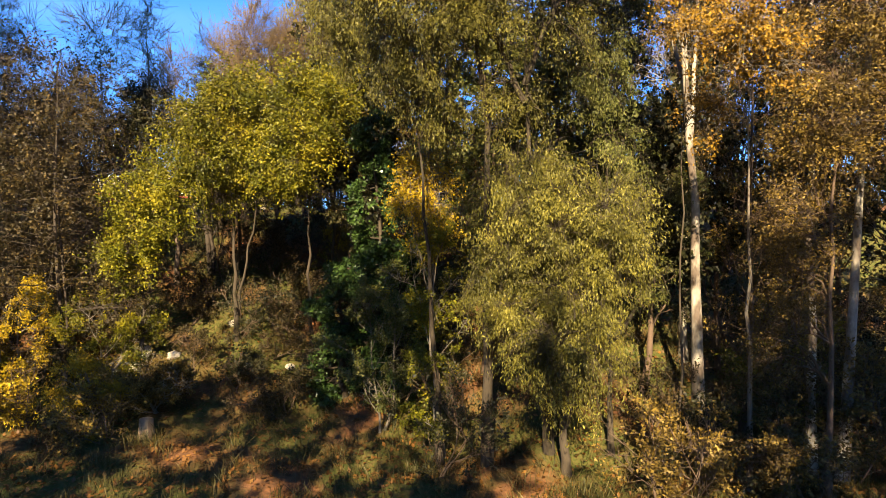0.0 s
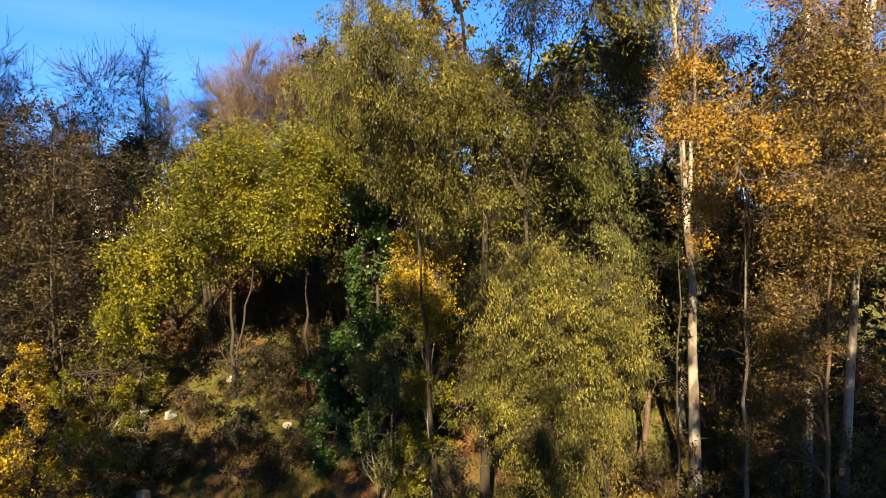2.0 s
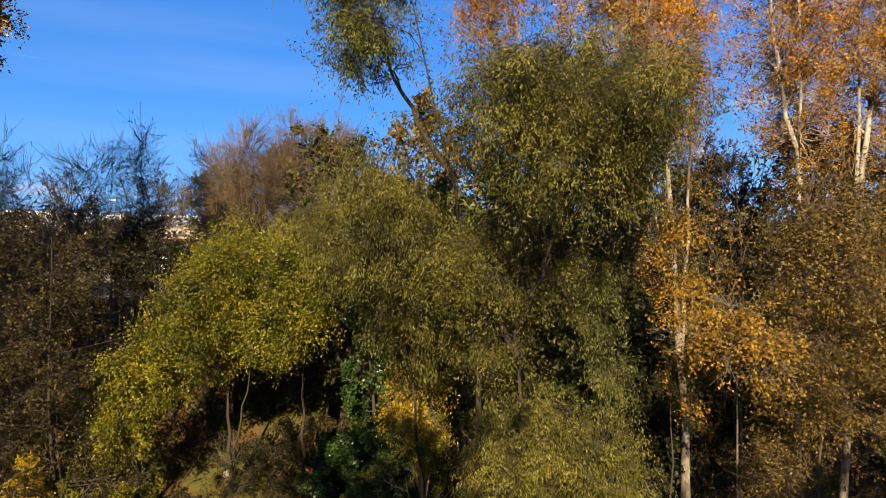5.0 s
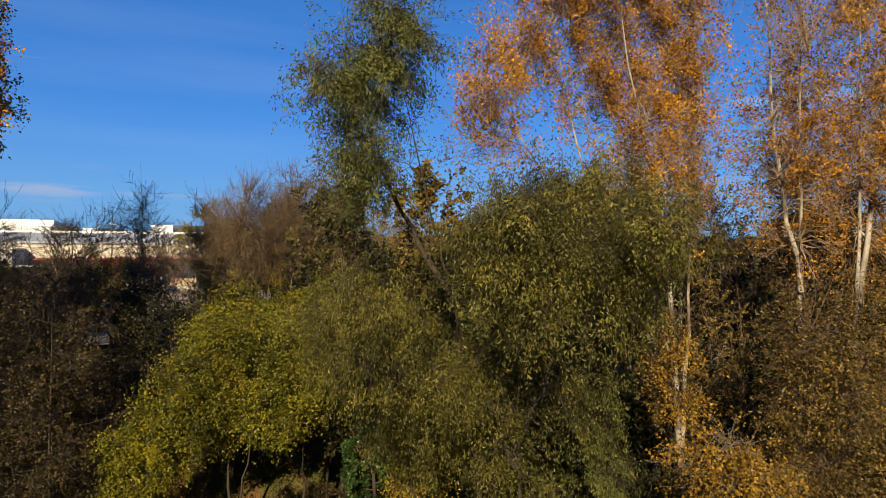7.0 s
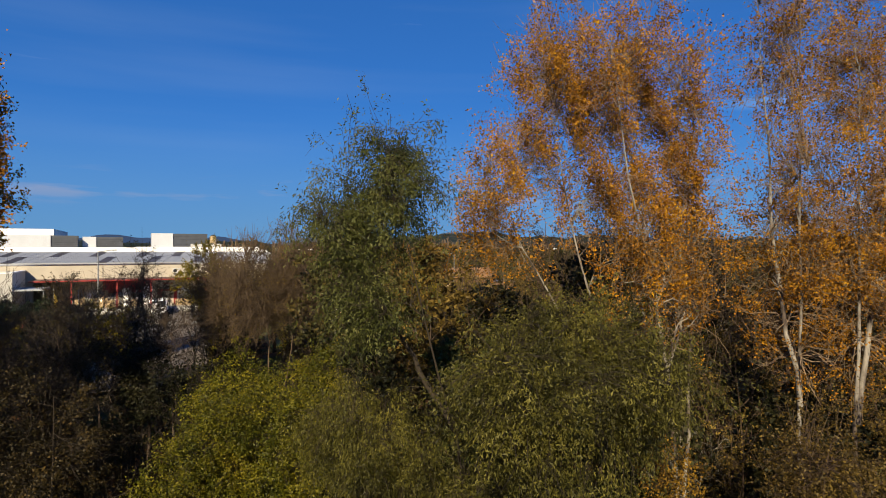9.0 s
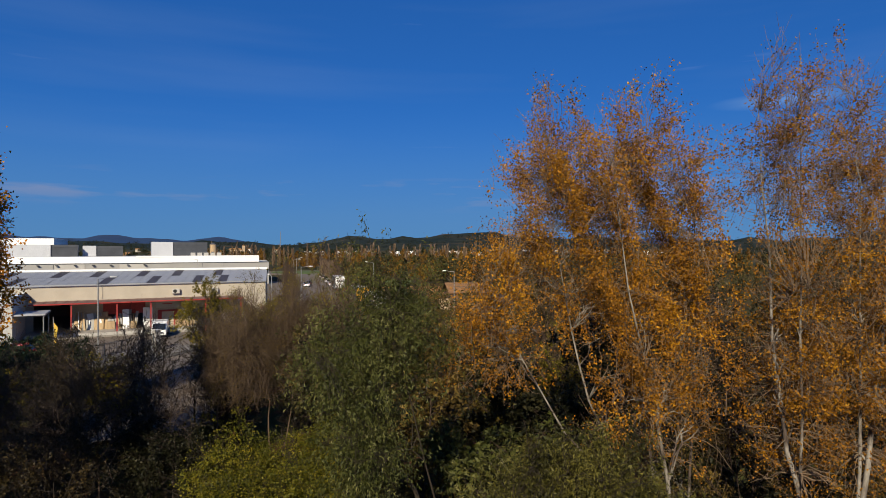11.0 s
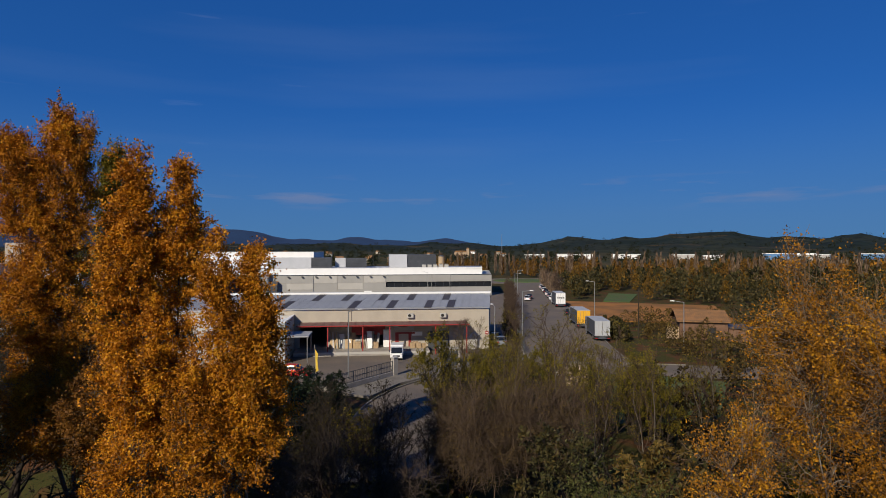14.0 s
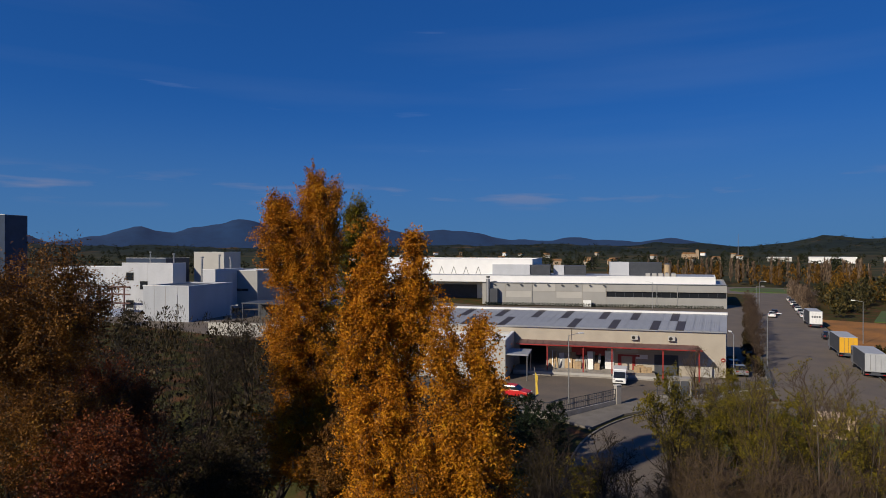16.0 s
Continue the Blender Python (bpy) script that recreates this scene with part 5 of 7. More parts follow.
def warehouse():
    w = thing("warehouse", WH, "long cream warehouse with a grey ribbed roof and red loading awning", "warehouse")
    Lw, D, H = 48.0, 20.0, 6.4
    bm = bmesh.new()
    # front wall with openings: x from, to, z from, to
    box(bm, -Lw, -28.6, 0, 0.3, 0, H)
    box(bm, -28.6, -24.6, 0, 0.3, 0, 0.6)
    box(bm, -28.6, -24.6, 0, 0.3, 3.9, H)
    box(bm, -24.6, -20.6, 0, 0.3, 0, H)
    box(bm, -16.2, 0, 0, 0.3, 0, H)
    box(bm, -20.6, -16.2, 0, 0.3, 3.3, H)
    part("front_wall", bm, M["beige"], w)
    part("side_wall", sheared(boxed(-0.3, 0, 0.3, D, 0, H)), M["beige"], w)
    part("side_wall", sheared(boxed(-Lw, -Lw + 0.3, 0.3, D, 0, H)), M["beige"], w)
    part("back_wall", sheared(boxed(-Lw + .3, -0.3, D - 0.3, D, 0, H)), M["beige"], w)
    part("inner_floor", sheared(boxed(-Lw + .3, -0.3, 0.3, D - .3, 0.1, 0.6)), M["concrete"], w)
    part("eaves_trim", boxed(-Lw, 0.05, -0.08, -0.003, H - 0.22, H + 0.02), M["white"], w)
    # roof: ridge runs along x
    rz = 7.85
    for y0, y1, z0, z1 in ((-0.3, 10, H + .03, rz), (10, D + .3, rz, H + .03)):
        bm = bmesh.new()
        v = [bm.verts.new(c) for c in ((-Lw, y0, z0), (0.1, y0, z0), (0.1, y1, z1), (-Lw, y1, z1))]
        v2 = [bm.verts.new((c.co.x, c.co.y, c.co.z - 0.12)) for c in v]
        bm.faces.new(v)
        bm.faces.new(v2[::-1])
        for i in range(4):
            bm.faces.new((v[i], v2[i], v2[(i + 1) % 4], v[(i + 1) % 4]))
        part("roof_deck", sheared(bm), M["roof_metal"], w)
    part("ridge_cap", sheared(boxed(-Lw, 0.15, 9.6, 10.4, rz - .04, rz + 0.28)), M["white"], w, "white ridge capping")
    # ribbed sheets on the front slope, some of them dark skylights
    sl = (rz - H - .03) / 10.3
    an = math.atan(sl)
    ln = 10.3 / math.cos(an)
    wd = 1.15
    bm = bmesh.new()
    box(bm, 0.02, wd - 0.02, 0, ln / 2 - 0.02, 0, 0.04)
    for k in range(4):
        box(bm, 0.1 + k * 0.29, 0.15 + k * 0.29, 0, ln / 2 - 0.02, 0.04, 0.068)
    sheet = finish("roof_sheet", sheared(bm), M["roof_metal"])
    dark_sheet = sheet.copy()
    dark_sheet.materials[0] = M["skylight"]
    darks = {(7, 1), (9, 0), (12, 1), (14, 0), (17, 1), (21, 1), (23, 0), (26, 1), (28, 0), (30, 1), (35, 1), (36, 0), (33, 0)}
    for i in range(int(Lw / wd)):
        for j in (0, 1):
            y = -0.3 + j * 10.3 / 2
            m = Matrix.Translation((-Lw + i * wd + SHEAR * y, y, H + .03 + sl * (y + 0.3) + 0.01)) @ Matrix.Rotation(an, 4, 'X')
            piece("roof_sheet", dark_sheet if (i, j) in darks else sheet, w, m)
    # awning with its columns
    bm = bmesh.new()
    prism_pts = [(-3.7, 4.22), (-0.005, 4.3), (-0.005, 4.4), (-3.7, 4.32)]
    a = [bm.verts.new((-28.6, y, z)) for y, z in prism_pts]
    b = [bm.verts.new((-3.6, y, z)) for y, z in prism_pts]
    bm.faces.new(a)
    bm.faces.new(b[::-1])
    for i in range(4):
        bm.faces.new((a[i], b[i], b[(i + 1) % 4], a[(i + 1) % 4]))
    aw = part("awning", bm, M["fascia"], w, "red-brown sheet awning over the dock")
    part("fascia_board", boxed(-28.6, -3.6, -3.8, -3.71, 4.18, 4.34), M["red_paint"], aw)
    for k in range(22):
        part("awning_rib", rib_mesh(k), M["fascia"], aw)
    for x in (-24.2, -19.2, -15.3, -8.6, -4.0):
        part("column", boxed(x - .08, x + .08, -3.6, -3.44, 0, 4.22), M["red_paint"], w, "red steel column")
    part("dock", boxed(-29, -9.5, -4.2, -0.004, 0, 0.6, bevel=0.03), M["concrete"], w, "raised concrete loading dock")
    part("dock_edge", boxed(-29, -9.5, -4.26, -4.203, 0.25, 0.55), M["panel_light"], w)
    # doors and signs under the awning
    part("shutter", boxed(-20.6, -16.2, 0.05, 0.12, 3.3, 3.9), M["red_paint"], w)
    part("lintel", boxed(-20.9, -15.9, -0.06, -0.004, 2.45, 4.1), M["red_paint"], w, "dark red panel over the loading door")
    part("door_jamb", boxed(-16.2, -15.0, -0.25, -0.004, 0.6, 3.2), M["white"], w, "white pillar beside the door")
    part("sign_board", boxed(-14.6, -11.6, -0.1, -0.004, 3.05, 4.0), M["panel_light"], w, "pale sign board with a red mark")
    sg = part("sign_mark", boxed(-13.8, -12.6, -0.13, -0.104, 3.5, 3.62), M["red_paint"], w)
    part("door_frame", boxed(-14.4, -13.9, -0.08, -0.004, 0.6, 2.5), M["red_paint"], w)
    part("door_frame", boxed(-12.4, -12.0, -0.08, -0.004, 0.6, 2.5), M["red_paint"], w)
    part("door_head", boxed(-14.4, -11.4, -0.08, -0.004, 2.5, 2.75), M["red_paint"], w)
    part("notice", boxed(-11.9, -10.3, -0.07, -0.004, 2.2, 2.8), M["white"], w)
    part("shutter", boxed(-9.4, -6.2, -0.05, -0.004, 0, 2.9), M["tarp_side"], w, "dark roller shutter")
    part("door", boxed(-3.2, -1.4, -0.06, -0.004, 0, 2.5), M["panel_light"], w, "pale side door")
    part("wainscot", boxed(-24.5, -20.95, -0.04, -0.004, 0.6, 2.6), M["panel_light"], w)
    for x in (-12.6, -7.6):
        ac = part("air_conditioner", boxed(x, x + 0.95, -0.45, -0.01, 4.95, 5.6, bevel=0.03), M["panel_light"], w, "wall-mounted air conditioner")
        part("fan_grille", cyl(bmesh.new(), (x + .35, -0.47, 5.28), (x + .35, -0.452, 5.28), 0.24, seg=16), M["dark"], ac)
    sgn = part("no_entry_sign", cyl(bmesh.new(), (-0.35, -0.05, 2.5), (-0.35, -0.01, 2.5), 0.3, seg=20), M["red_paint"], w, "round red sign with a white bar")
    part("sign_bar", boxed(-0.55, -0.15, -0.06, -0.052, 2.45, 2.55), M["white"], sgn)
    part("downpipe", cyl(bmesh.new(), (-21.0, -0.06, 4.6), (-21.0, -0.06, H), 0.05), M["beige"], w)
    return w


def rib_mesh(k):
    bm = bmesh.new()
    x = -28.4 + k * 1.15
    a = [bm.verts.new((x, y, z)) for y, z in ((-3.7, 4.325), (-0.01, 4.405), (-0.01, 4.45), (-3.7, 4.37))]
    b = [bm.verts.new((x + .06, v.co.y, v.co.z)) for v in a]
    bm.faces.new(a)
    bm.faces.new(b[::-1])
    for i in range(4):
        bm.faces.new((a[i], b[i], b[(i + 1) % 4], a[(i + 1) % 4]))
    return bm


warehouse()


def block(name, x, y, w, d, h, label, wall, roof="white", category="building", rz=U, z0=0.0, parapet=0.35, seams=0, windows=()):
    """A flat-roofed building block: its right front corner at (x, y), w metres to the left, d metres deep."""
    b = thing(name, pose(x, y, z0, 0, 0, rz), label, category)
    part("front_wall", boxed(-w, 0, 0, 0.3, 0, h), M[wall], b)
    part("side_wall", boxed(-0.3, 0, 0.3, d, 0, h), M[wall], b)
    part("side_wall", boxed(-w, -w + 0.3, 0.3, d, 0, h), M[wall], b)
    part("back_wall", boxed(-w + .3, -.3, d - 0.3, d, 0, h), M[wall], b)
    part("roof", boxed(-w + .3, -.3, .3, d - .3, h - parapet - 0.2, h - parapet), M[roof], b)
    part("coping", boxed(-w - .05, 0.05, -0.06, 0.34, h, h + 0.12), M["white"], b)
    part("coping", boxed(-0.34, 0.06, 0.34, d, h, h + 0.12), M["white"], b)
    if seams:
        me = finish("panel_joint", boxed(-0.03, 0.03, -0.03, -0.003, 0.1, h - 0.05), M["concrete"])
        for k in range(1, seams):
            piece("panel_joint", me, b, Matrix.Translation((-w * k / seams, 0, 0)))
    for (x0, x1, a, c) in windows:
        wi = part("window", boxed(x0 - .08, x1 + .08, -0.08, -0.003, a - .08, c + .08), M["panel"], b)
        part("pane", boxed(x0, x1, -0.1, -0.083, a, c), M["glass_dark"], wi)
    return b


# annex and canopy left of the loading yard
def in_frame(m, x, y, z=0):
    return (m @ Vector((x, y, z)))


p = in_frame(WH, -29.4, -9.0)
block("annex", p.x, p.y, 18, 8.9, 5.5, "low pale annex with a flat roof", "panel_light")
cn = thing("canopy", WH @ pose(-26.3, -7.2, 0), "flat grey canopy on thin posts beside the dock", "canopy")
part("canopy_roof", boxed(-4.6, 0, -1.6, 3.2, 3.45, 3.65, bevel=0.03), M["roof_metal"], cn)
for x, y in ((-4.4, -1.4), (-0.2, -1.4), (-4.4, 3.0), (-0.2, 3.0)):
    part("post", cyl(bmesh.new(), (x, y, 0), (x, y, 3.45), 0.07), M["steel"], cn)

# timber, doors and crates stacked on the dock
random.seed(5)
for k in range(26):
    x = -23.9 + k * 0.27 + random.uniform(-0.1, 0.1)
    h = random.uniform(1.3, 2.6)
    w = random.choice((0.12, 0.2, 0.35, 0.75, 0.8))
    st = thing("leaning_board", WH @ pose(x, -random.uniform(0.75, 1.3), 0.6, random.uniform(-24, -14), random.uniform(-9, 9), 0),
               "%s board leaning against the warehouse wall" % ("bare wooden" if k % 2 == 0 and k % 5 != 1 else "pale painted"), "board", "stacked boards")
    part("plank", boxed(-w / 2, w / 2, -0.03, 0.03, 0, h, bevel=0.008), M["white" if k % 5 == 1 else "wood" if k % 2 == 0 else "panel"], st)
for x, y, s in ((-11.9, -1.6, 0.8), (-11.0, -1.7, 0.8), (-10.2, -1.6, 0.7), (-11.4, -1.2, 0.9), (-20.0, -0.9, 1.0), (-17.4, -1.0, 0.9)):
    cr = thing("wooden_crate", WH @ pose(x, y, 0.6), "pale slatted wooden crate on the loading dock", "crate", "crates on the dock")
    part("crate_body", boxed(-s / 2 + .03, s / 2 - .03, -s / 2 + .03, s / 2 - .03, 0.02, s - .02), M["wood"], cr)
    for j in range(4):
        part("slat", boxed(-s / 2, s / 2, -s / 2, -s / 2 + 0.028, j * s / 4 + .01, j * s / 4 + s / 5), M["wood"], cr)

# the long grey factory hall behind
FB = pose(-55.5, 191.5, 0, 0, 0, 29)


def hall():
    b = thing("factory_hall", FB, "long grey panelled factory hall with a dark window band", "factory")
    Lw, D, W0 = 74.0, 40.0, -34.9
    part("front_wall", boxed(-Lw, W0, 0, 0.4, 0, 6.9), M["panel"], b)
    part("lower_wall", boxed(W0, 0, 0, 0.4, 0, 3.0), M["panel"], b)
    part("upper_wall", boxed(W0, 0, 0, 0.4, 4.9, 6.9), M["panel"], b)
    wb = part("window_band", boxed(W0, -0.1, 0.55, 0.7, 3.0, 4.9), M["glass_dark"], b, "dark continuous window band")
    part("band_rail", boxed(W0, 0, 0.1, 0.25, 4.72, 4.9), M["panel_light"], wb)
    for k in range(1, 13):
        x = W0 + k * 2.7
        part("mullion", boxed(x, x + 0.08, 0.45, 0.548, 3.0, 4.72), M["dark_panel"], wb)
    part("side_wall", sheared(boxed(-0.4, 0, 0.7, D, 0, 6.9)), M["panel"], b)
    part("side_wall", sheared(boxed(-Lw, -Lw + .4, 0.4, D, 0, 6.9)), M["panel"], b)
    part("back_wall", sheared(boxed(-Lw + .4, -.4, D - .4, D, 0, 6.9)), M["panel"], b)
    part("roof", sheared(boxed(-Lw + .4, -.4, .71, D - .4, 6.3, 6.55)), M["roof_metal"], b)
    part("gutter", boxed(-Lw - .1, 0.1, -0.12, 0.5, 6.9, 7.08), M["dark_panel"], b, "dark roof edge")
    me = finish("panel_joint", boxed(-0.05, 0.05, -0.04, -0.003, 0, 6.85), M["concrete"])
    for x in (-73.9, -66.4, -57.9, -50.4, -42.2, W0 - 0.05):
        piece("panel_joint", me, b, Matrix.Translation((x, 0, 0)))
    me = finish("course_joint", boxed(0, 7.4, -0.025, -0.003, 4.44, 4.5), M["concrete"])
    for x in (-73.8, -66.3, -57.8, -50.3, -42.1):
        piece("course_joint", me, b, Matrix.Translation((x, 0, 0)))
    for x0, x1, z0, z1 in ((-66.2, -58.1, 2.5, 4.4), (-50.2, -42.4, 2.5, 4.4), (-57.7, -50.6, 4.55, 6.8), (-42.0, -35.2, 4.55, 6.8)):
        part("light_panel", boxed(x0, x1, -0.03, -0.003, z0, z1), M["panel_light"], b)
    bm = finish("flood_lamp", boxed(-0.3, 0.3, -0.8, -0.01, 6.5, 6.72, bevel=0.03), M["dark_panel"])
    for k in range(9):
        piece("flood_lamp", bm, b, Matrix.Translation((-70 + k * 4.3, 0, -0.05)))
    for x in (-57.9, -20.0, -14.0):
        part("downpipe", cyl(bmesh.new(), (x, -0.1, 0), (x, -0.1, 6.9), 0.08, seg=8), M["steel"], b)
    # upper storey, set back
    part("upper_storey", sheared(boxed(-Lw - 30, -3.0, 13, 36, 6.55, 8.75)), M["white"], b, "white upper storey set back from the wall")
    part("upper_roof", sheared(boxed(-Lw - 29.5, -3.4, 13.5, 35.5, 8.75, 8.8)), M["roof_metal"], b)
    part("roof_edge", sheared(boxed(-40, -3.0, 12.9, 12.995, 8.5, 8.95)), M["white"], b)
    for x0, x1, x2, y, h in ((-32.5, -26.2, -15.5, 22, 13.4), (-51.9, -48.2, -40.7, 24, 12.1), (-73.3, -60.0, -53.0, 20, 12.4)):
        part("plant_room", boxed(x0, x1, y, y + 6, 8.8, h), M["dull_white"], b, "white rooftop plant room")
        lv = part("louvre_screen", boxed(x1 + .01, x2, y + 0.4, y + 6, 8.8, h - 0.05), M["dark_panel"], b, "dark louvred rooftop screen")
        for k in range(5):
            part("louvre", boxed(x1 + .1, x2 - .1, y + 0.3, y + 0.398, 8.95 + k * (h - 9.1) / 5, 9.1 + k * (h - 9.1) / 5), M["dark_panel"], lv)
    for k in range(5):
        x = -21.5 + k * 2.0
        ch = part("rooftop_unit", boxed(x, x + 1.3, 14.5, 16, 8.8, 9.9, bevel=0.05), M["panel_light"], b, "pale rooftop ventilation unit")
        part("vent_cap", cyl(bmesh.new(), (x + 0.65, 15.2, 9.9), (x + 0.65, 15.2, 10.2), 0.45, seg=12), M["dark_panel"], ch)
    tk = part("roof_tank", cyl(bmesh.new(), (-13.5, 24, 8.8), (-13.5, 24, 12.6), 1.1, seg=14), M["wood"], b, "brown rooftop tank")
    part("tank_cap", cyl(bmesh.new(), (-13.5, 24, 12.6), (-13.5, 24, 13.2), 1.1, 0.3, seg=14), M["dark_panel"], tk)
    st = part("flue", cyl(bmesh.new(), (-71.9, -1.2, 0), (-71.9, -1.2, 8.3), 0.6, seg=14), M["steel"], b, "silver flue pipe on the wall")
    part("flue_cap", cyl(bmesh.new(), (-71.9, -1.2, 8.5), (-71.9, -1.2, 9.2), 0.45, 0.7, seg=14), M["steel"], st)
    part("flue_cabinet", boxed(-71.2, -68.8, -1.8, -0.01, 0, 5.2), M["dark_panel"], b)
    part("switch_box", boxed(-42.0, -39.6, -2.2, -1.2, 0, 2.0), M["white"], b)


hall()
wb = block("white_hall", -118.0, 182.0, 70, 40, 14.2, "tall bright white factory hall", "white", seams=0)
for k in range(5):
    for sgn in (-1, 1):
        bm = cyl(bmesh.new(), (-38 + k * 4.6 + sgn * 1.9, -0.06, 6.0), (-38 + k * 4.6, -0.06, 11.5), 0.09, seg=6)
        part("brace", bm, M["panel"], wb)
part("lower_band", boxed(-66, -20, -0.05, -0.003, 0, 5.0), M["dark_panel"], wb)

# factory on the far left
wf = block("white_factory", -168.2, 76.5, 17, 5.5, 13.9, "weathered white factory block with small square windows", "dull_white", windows=((-15.5, -13, 9, 11.2), (-10.8, -8.3, 6.5, 8.8), (-15.5, -13, 1.2, 3.3)), seams=2)
block("grey_shed", -144.2, 69.5, 13.3, 18, 8.8, "pale corrugated shed with a shaded side", "pale_grey", roof="dark_panel", seams=4)
block("white_store", -163.4, 86.5, 4.2, 14, 12.0, "narrow white storage block", "dull_white")
block("grey_office", -162.1, 99.2, 15, 22, 11.4, "grey office block with strip windows", "panel", windows=((-12, -8, 8.4, 9.3), (-13, -3, 5.2, 5.9)))
block("low_factory_hall", -184.2, 72.5, 30, 10, 12.6, "low white factory hall behind the others", "dull_white", seams=5)
block("rooftop_house", -195.2, 106.5, 12, 10, 16.8, "cream plant building with a flat roof", "panel_light")
block("dark_plant", -204.2, 90.5, 16, 12, 14.8, "dark blue-grey plant building", "navy")
block("apartment_block", -215.2, 154.5, 14, 10, 17.5, "cream apartment block with small windows", "beige", windows=tuple((-12 + 3 * i, -11 + 3 * i, 9.5 + 3 * j, 11 + 3 * j) for i in range(4) for j in range(2)))
block("dark_tower", -235.2, 52.5, 30, 8, 29, "dark navy clad factory tower", "navy", windows=((-9, -5, 22, 25),))
block("white_annex", -159.2, 124.5, 20, 14, 9.0, "white annex with a flat roof", "dull_white", windows=((-18, -2, 5.4, 6.2),))
for k, (x, y, h, r) in enumerate(((-185.2, 84.5, 16, 0.3), (-175.2, 88.5, 15.0, 0.4), (-187.2, 100.5, 15.5, 0.35), (-169.2, 94.5, 14.8, 0.35), (-197.2, 82.5, 16.5, 0.25))):
    cs = thing("chimney_stack", pose(x, y, 0), "thin steel chimney behind the factory roofs", "chimney", "factory chimneys")
    part("chimney_pipe", cyl(bmesh.new(), (0, 0, 0), (0, 0, h), r, r * 0.8, 10), M["steel"], cs)
    part("cowl", cyl(bmesh.new(), (0, 0, h + 0.15), (0, 0, h + 0.6), r * 1.3, r * 1.3, 10), M["steel"], cs)
pr = thing("pipe_rack", pose(-175.2, 64.5, 0, 0, 0, U), "steel pipe rack beside the factory", "pipe rack")
for k in range(5):
    part("rack_leg", boxed(-14 + k * 4, -13.7 + k * 4, 0, 0.3, 0, 8.0), M["fascia"], pr)
for z in (3.2, 5.6, 7.6):
    part("pipe", cyl(bmesh.new(), (-15, 0.15, z), (4, 0.15, z), 0.22, seg=8), M["fascia"], pr)
cg = thing("carport", pose(-129.2, 86.5, 0, 0, 0, U), "dark open carport beside the shed", "carport")
part("carport_roof", boxed(-12, 14, 0, 8, 4.0, 4.3), M["dark_panel"], cg)
for k in range(6):
    part("carport_post", boxed(-11.8 + k * 5, -11.6 + k * 5, 0.1, 0.3, 0, 4.0), M["dark_panel"], cg)
part("back_screen", boxed(-12, 14, 7.8, 7.99, 0, 4.0), M["dark_panel"], cg)
bc = thing("blue_container", pose(-121.2, 86.5, 0, 0, 0, U), "blue metal container in the yard", "container")
part("container_box", boxed(-3, 3, 0, 2.4, 0, 2.6, bevel=0.03), M["blue_paint"], bc)
for k in range(8):
    part("corrugation", boxed(-2.8 + k * .72, -2.6 + k * .72, -0.05, -0.003, 0.1, 2.5), M["blue_paint"], bc)
gf = thing("green_railing", pose(-103.2, 79.5, 0, 0, 0, U), "green metal railing on the yard ramp", "railing")
for k in range(9):
    part("railing_post", boxed(-12 + k * 2, -11.94 + k * 2, 0, 0.06, 2.2, 3.6), M["green_paint"], gf)
for z in (2.9, 3.55):
    part("railing_bar", boxed(-12, 4.1, 0, 0.06, z, z + 0.06), M["green_paint"], gf)
part("ramp_wall", boxed(-12, 4.2, 0.07, 1.2, 0, 2.2), M["concrete"], gf)
tn = thing("party_tent", pose(-151.2, 54.5, 0, 0, 0, U), "small white tent with a pitched roof", "tent")
part("tent_roof", prism(bmesh.new(), [(-3, 2.4), (3, 2.4), (0, 3.9)], -2.6, 2.6), M["white"], tn)
for x, y in ((-2.8, -2.4), (2.8, -2.4), (-2.8, 2.4), (2.8, 2.4)):
    part("tent_post", cyl(bmesh.new(), (x, y, 0), (x, y, 2.4), 0.05), M["steel"], tn)
part("tent_side", boxed(-2.9, -1.4, -2.45, -2.4, 0.1, 2.4), M["white"], tn)
yw = thing("yard_wall", pose(-96.2, 74.5, 0, 0, 0, U), "long pale rendered yard wall", "wall")
part("wall_body", boxed(-27.2, 8.5, 0, 0.4, 0, 2.6), M["panel_light"], yw)
part("wall_cap", boxed(-28.1, 6.1, -0.06, 0.46, 2.6, 2.72), M["concrete"], yw)

# ---- roads, yard, kerbs ----
RB = [(-10, 79), (-14, 90), (-22, 122), (-34, 165), (-48, 218), (-61, 268)]


def road(name, centre, width, z, label, material="asphalt"):
    a, b = ribbon(centre, width)
    k = len(a)
    v = np.concatenate([np.c_[a, np.full(k, z)], np.c_[b, np.full(k, z)]])
    i = np.arange(k - 1)
    tagged(new(name, quad_mesh(name, v, np.stack([i, i + k, i + k + 1, i + 1], -1), M[material])), label, "road", kind="structure")
    return a, b


def kerb(name, line, label):
    bm = bmesh.new()
    t = np.gradient(line, axis=0)
    t /= np.linalg.norm(t, axis=1, keepdims=True)
    nn = np.stack([-t[:, 1], t[:, 0]], 1) * 0.09
    rows = []
    for p, q in zip(line, nn):
        rows.append([bm.verts.new((p[0] + s * q[0], p[1] + s * q[1], z)) for s, z in ((-1, -0.1), (-1, 0.17), (1, 0.17), (1, -0.1))])
    for r, s in zip(rows[:-1], rows[1:]):
        for i in range(3):
            bm.faces.new((r[i], r[i + 1], s[i + 1], s[i]))
    tagged(new(name, finish(name, bm, M["paving"])), label, "kerb", kind="structure")


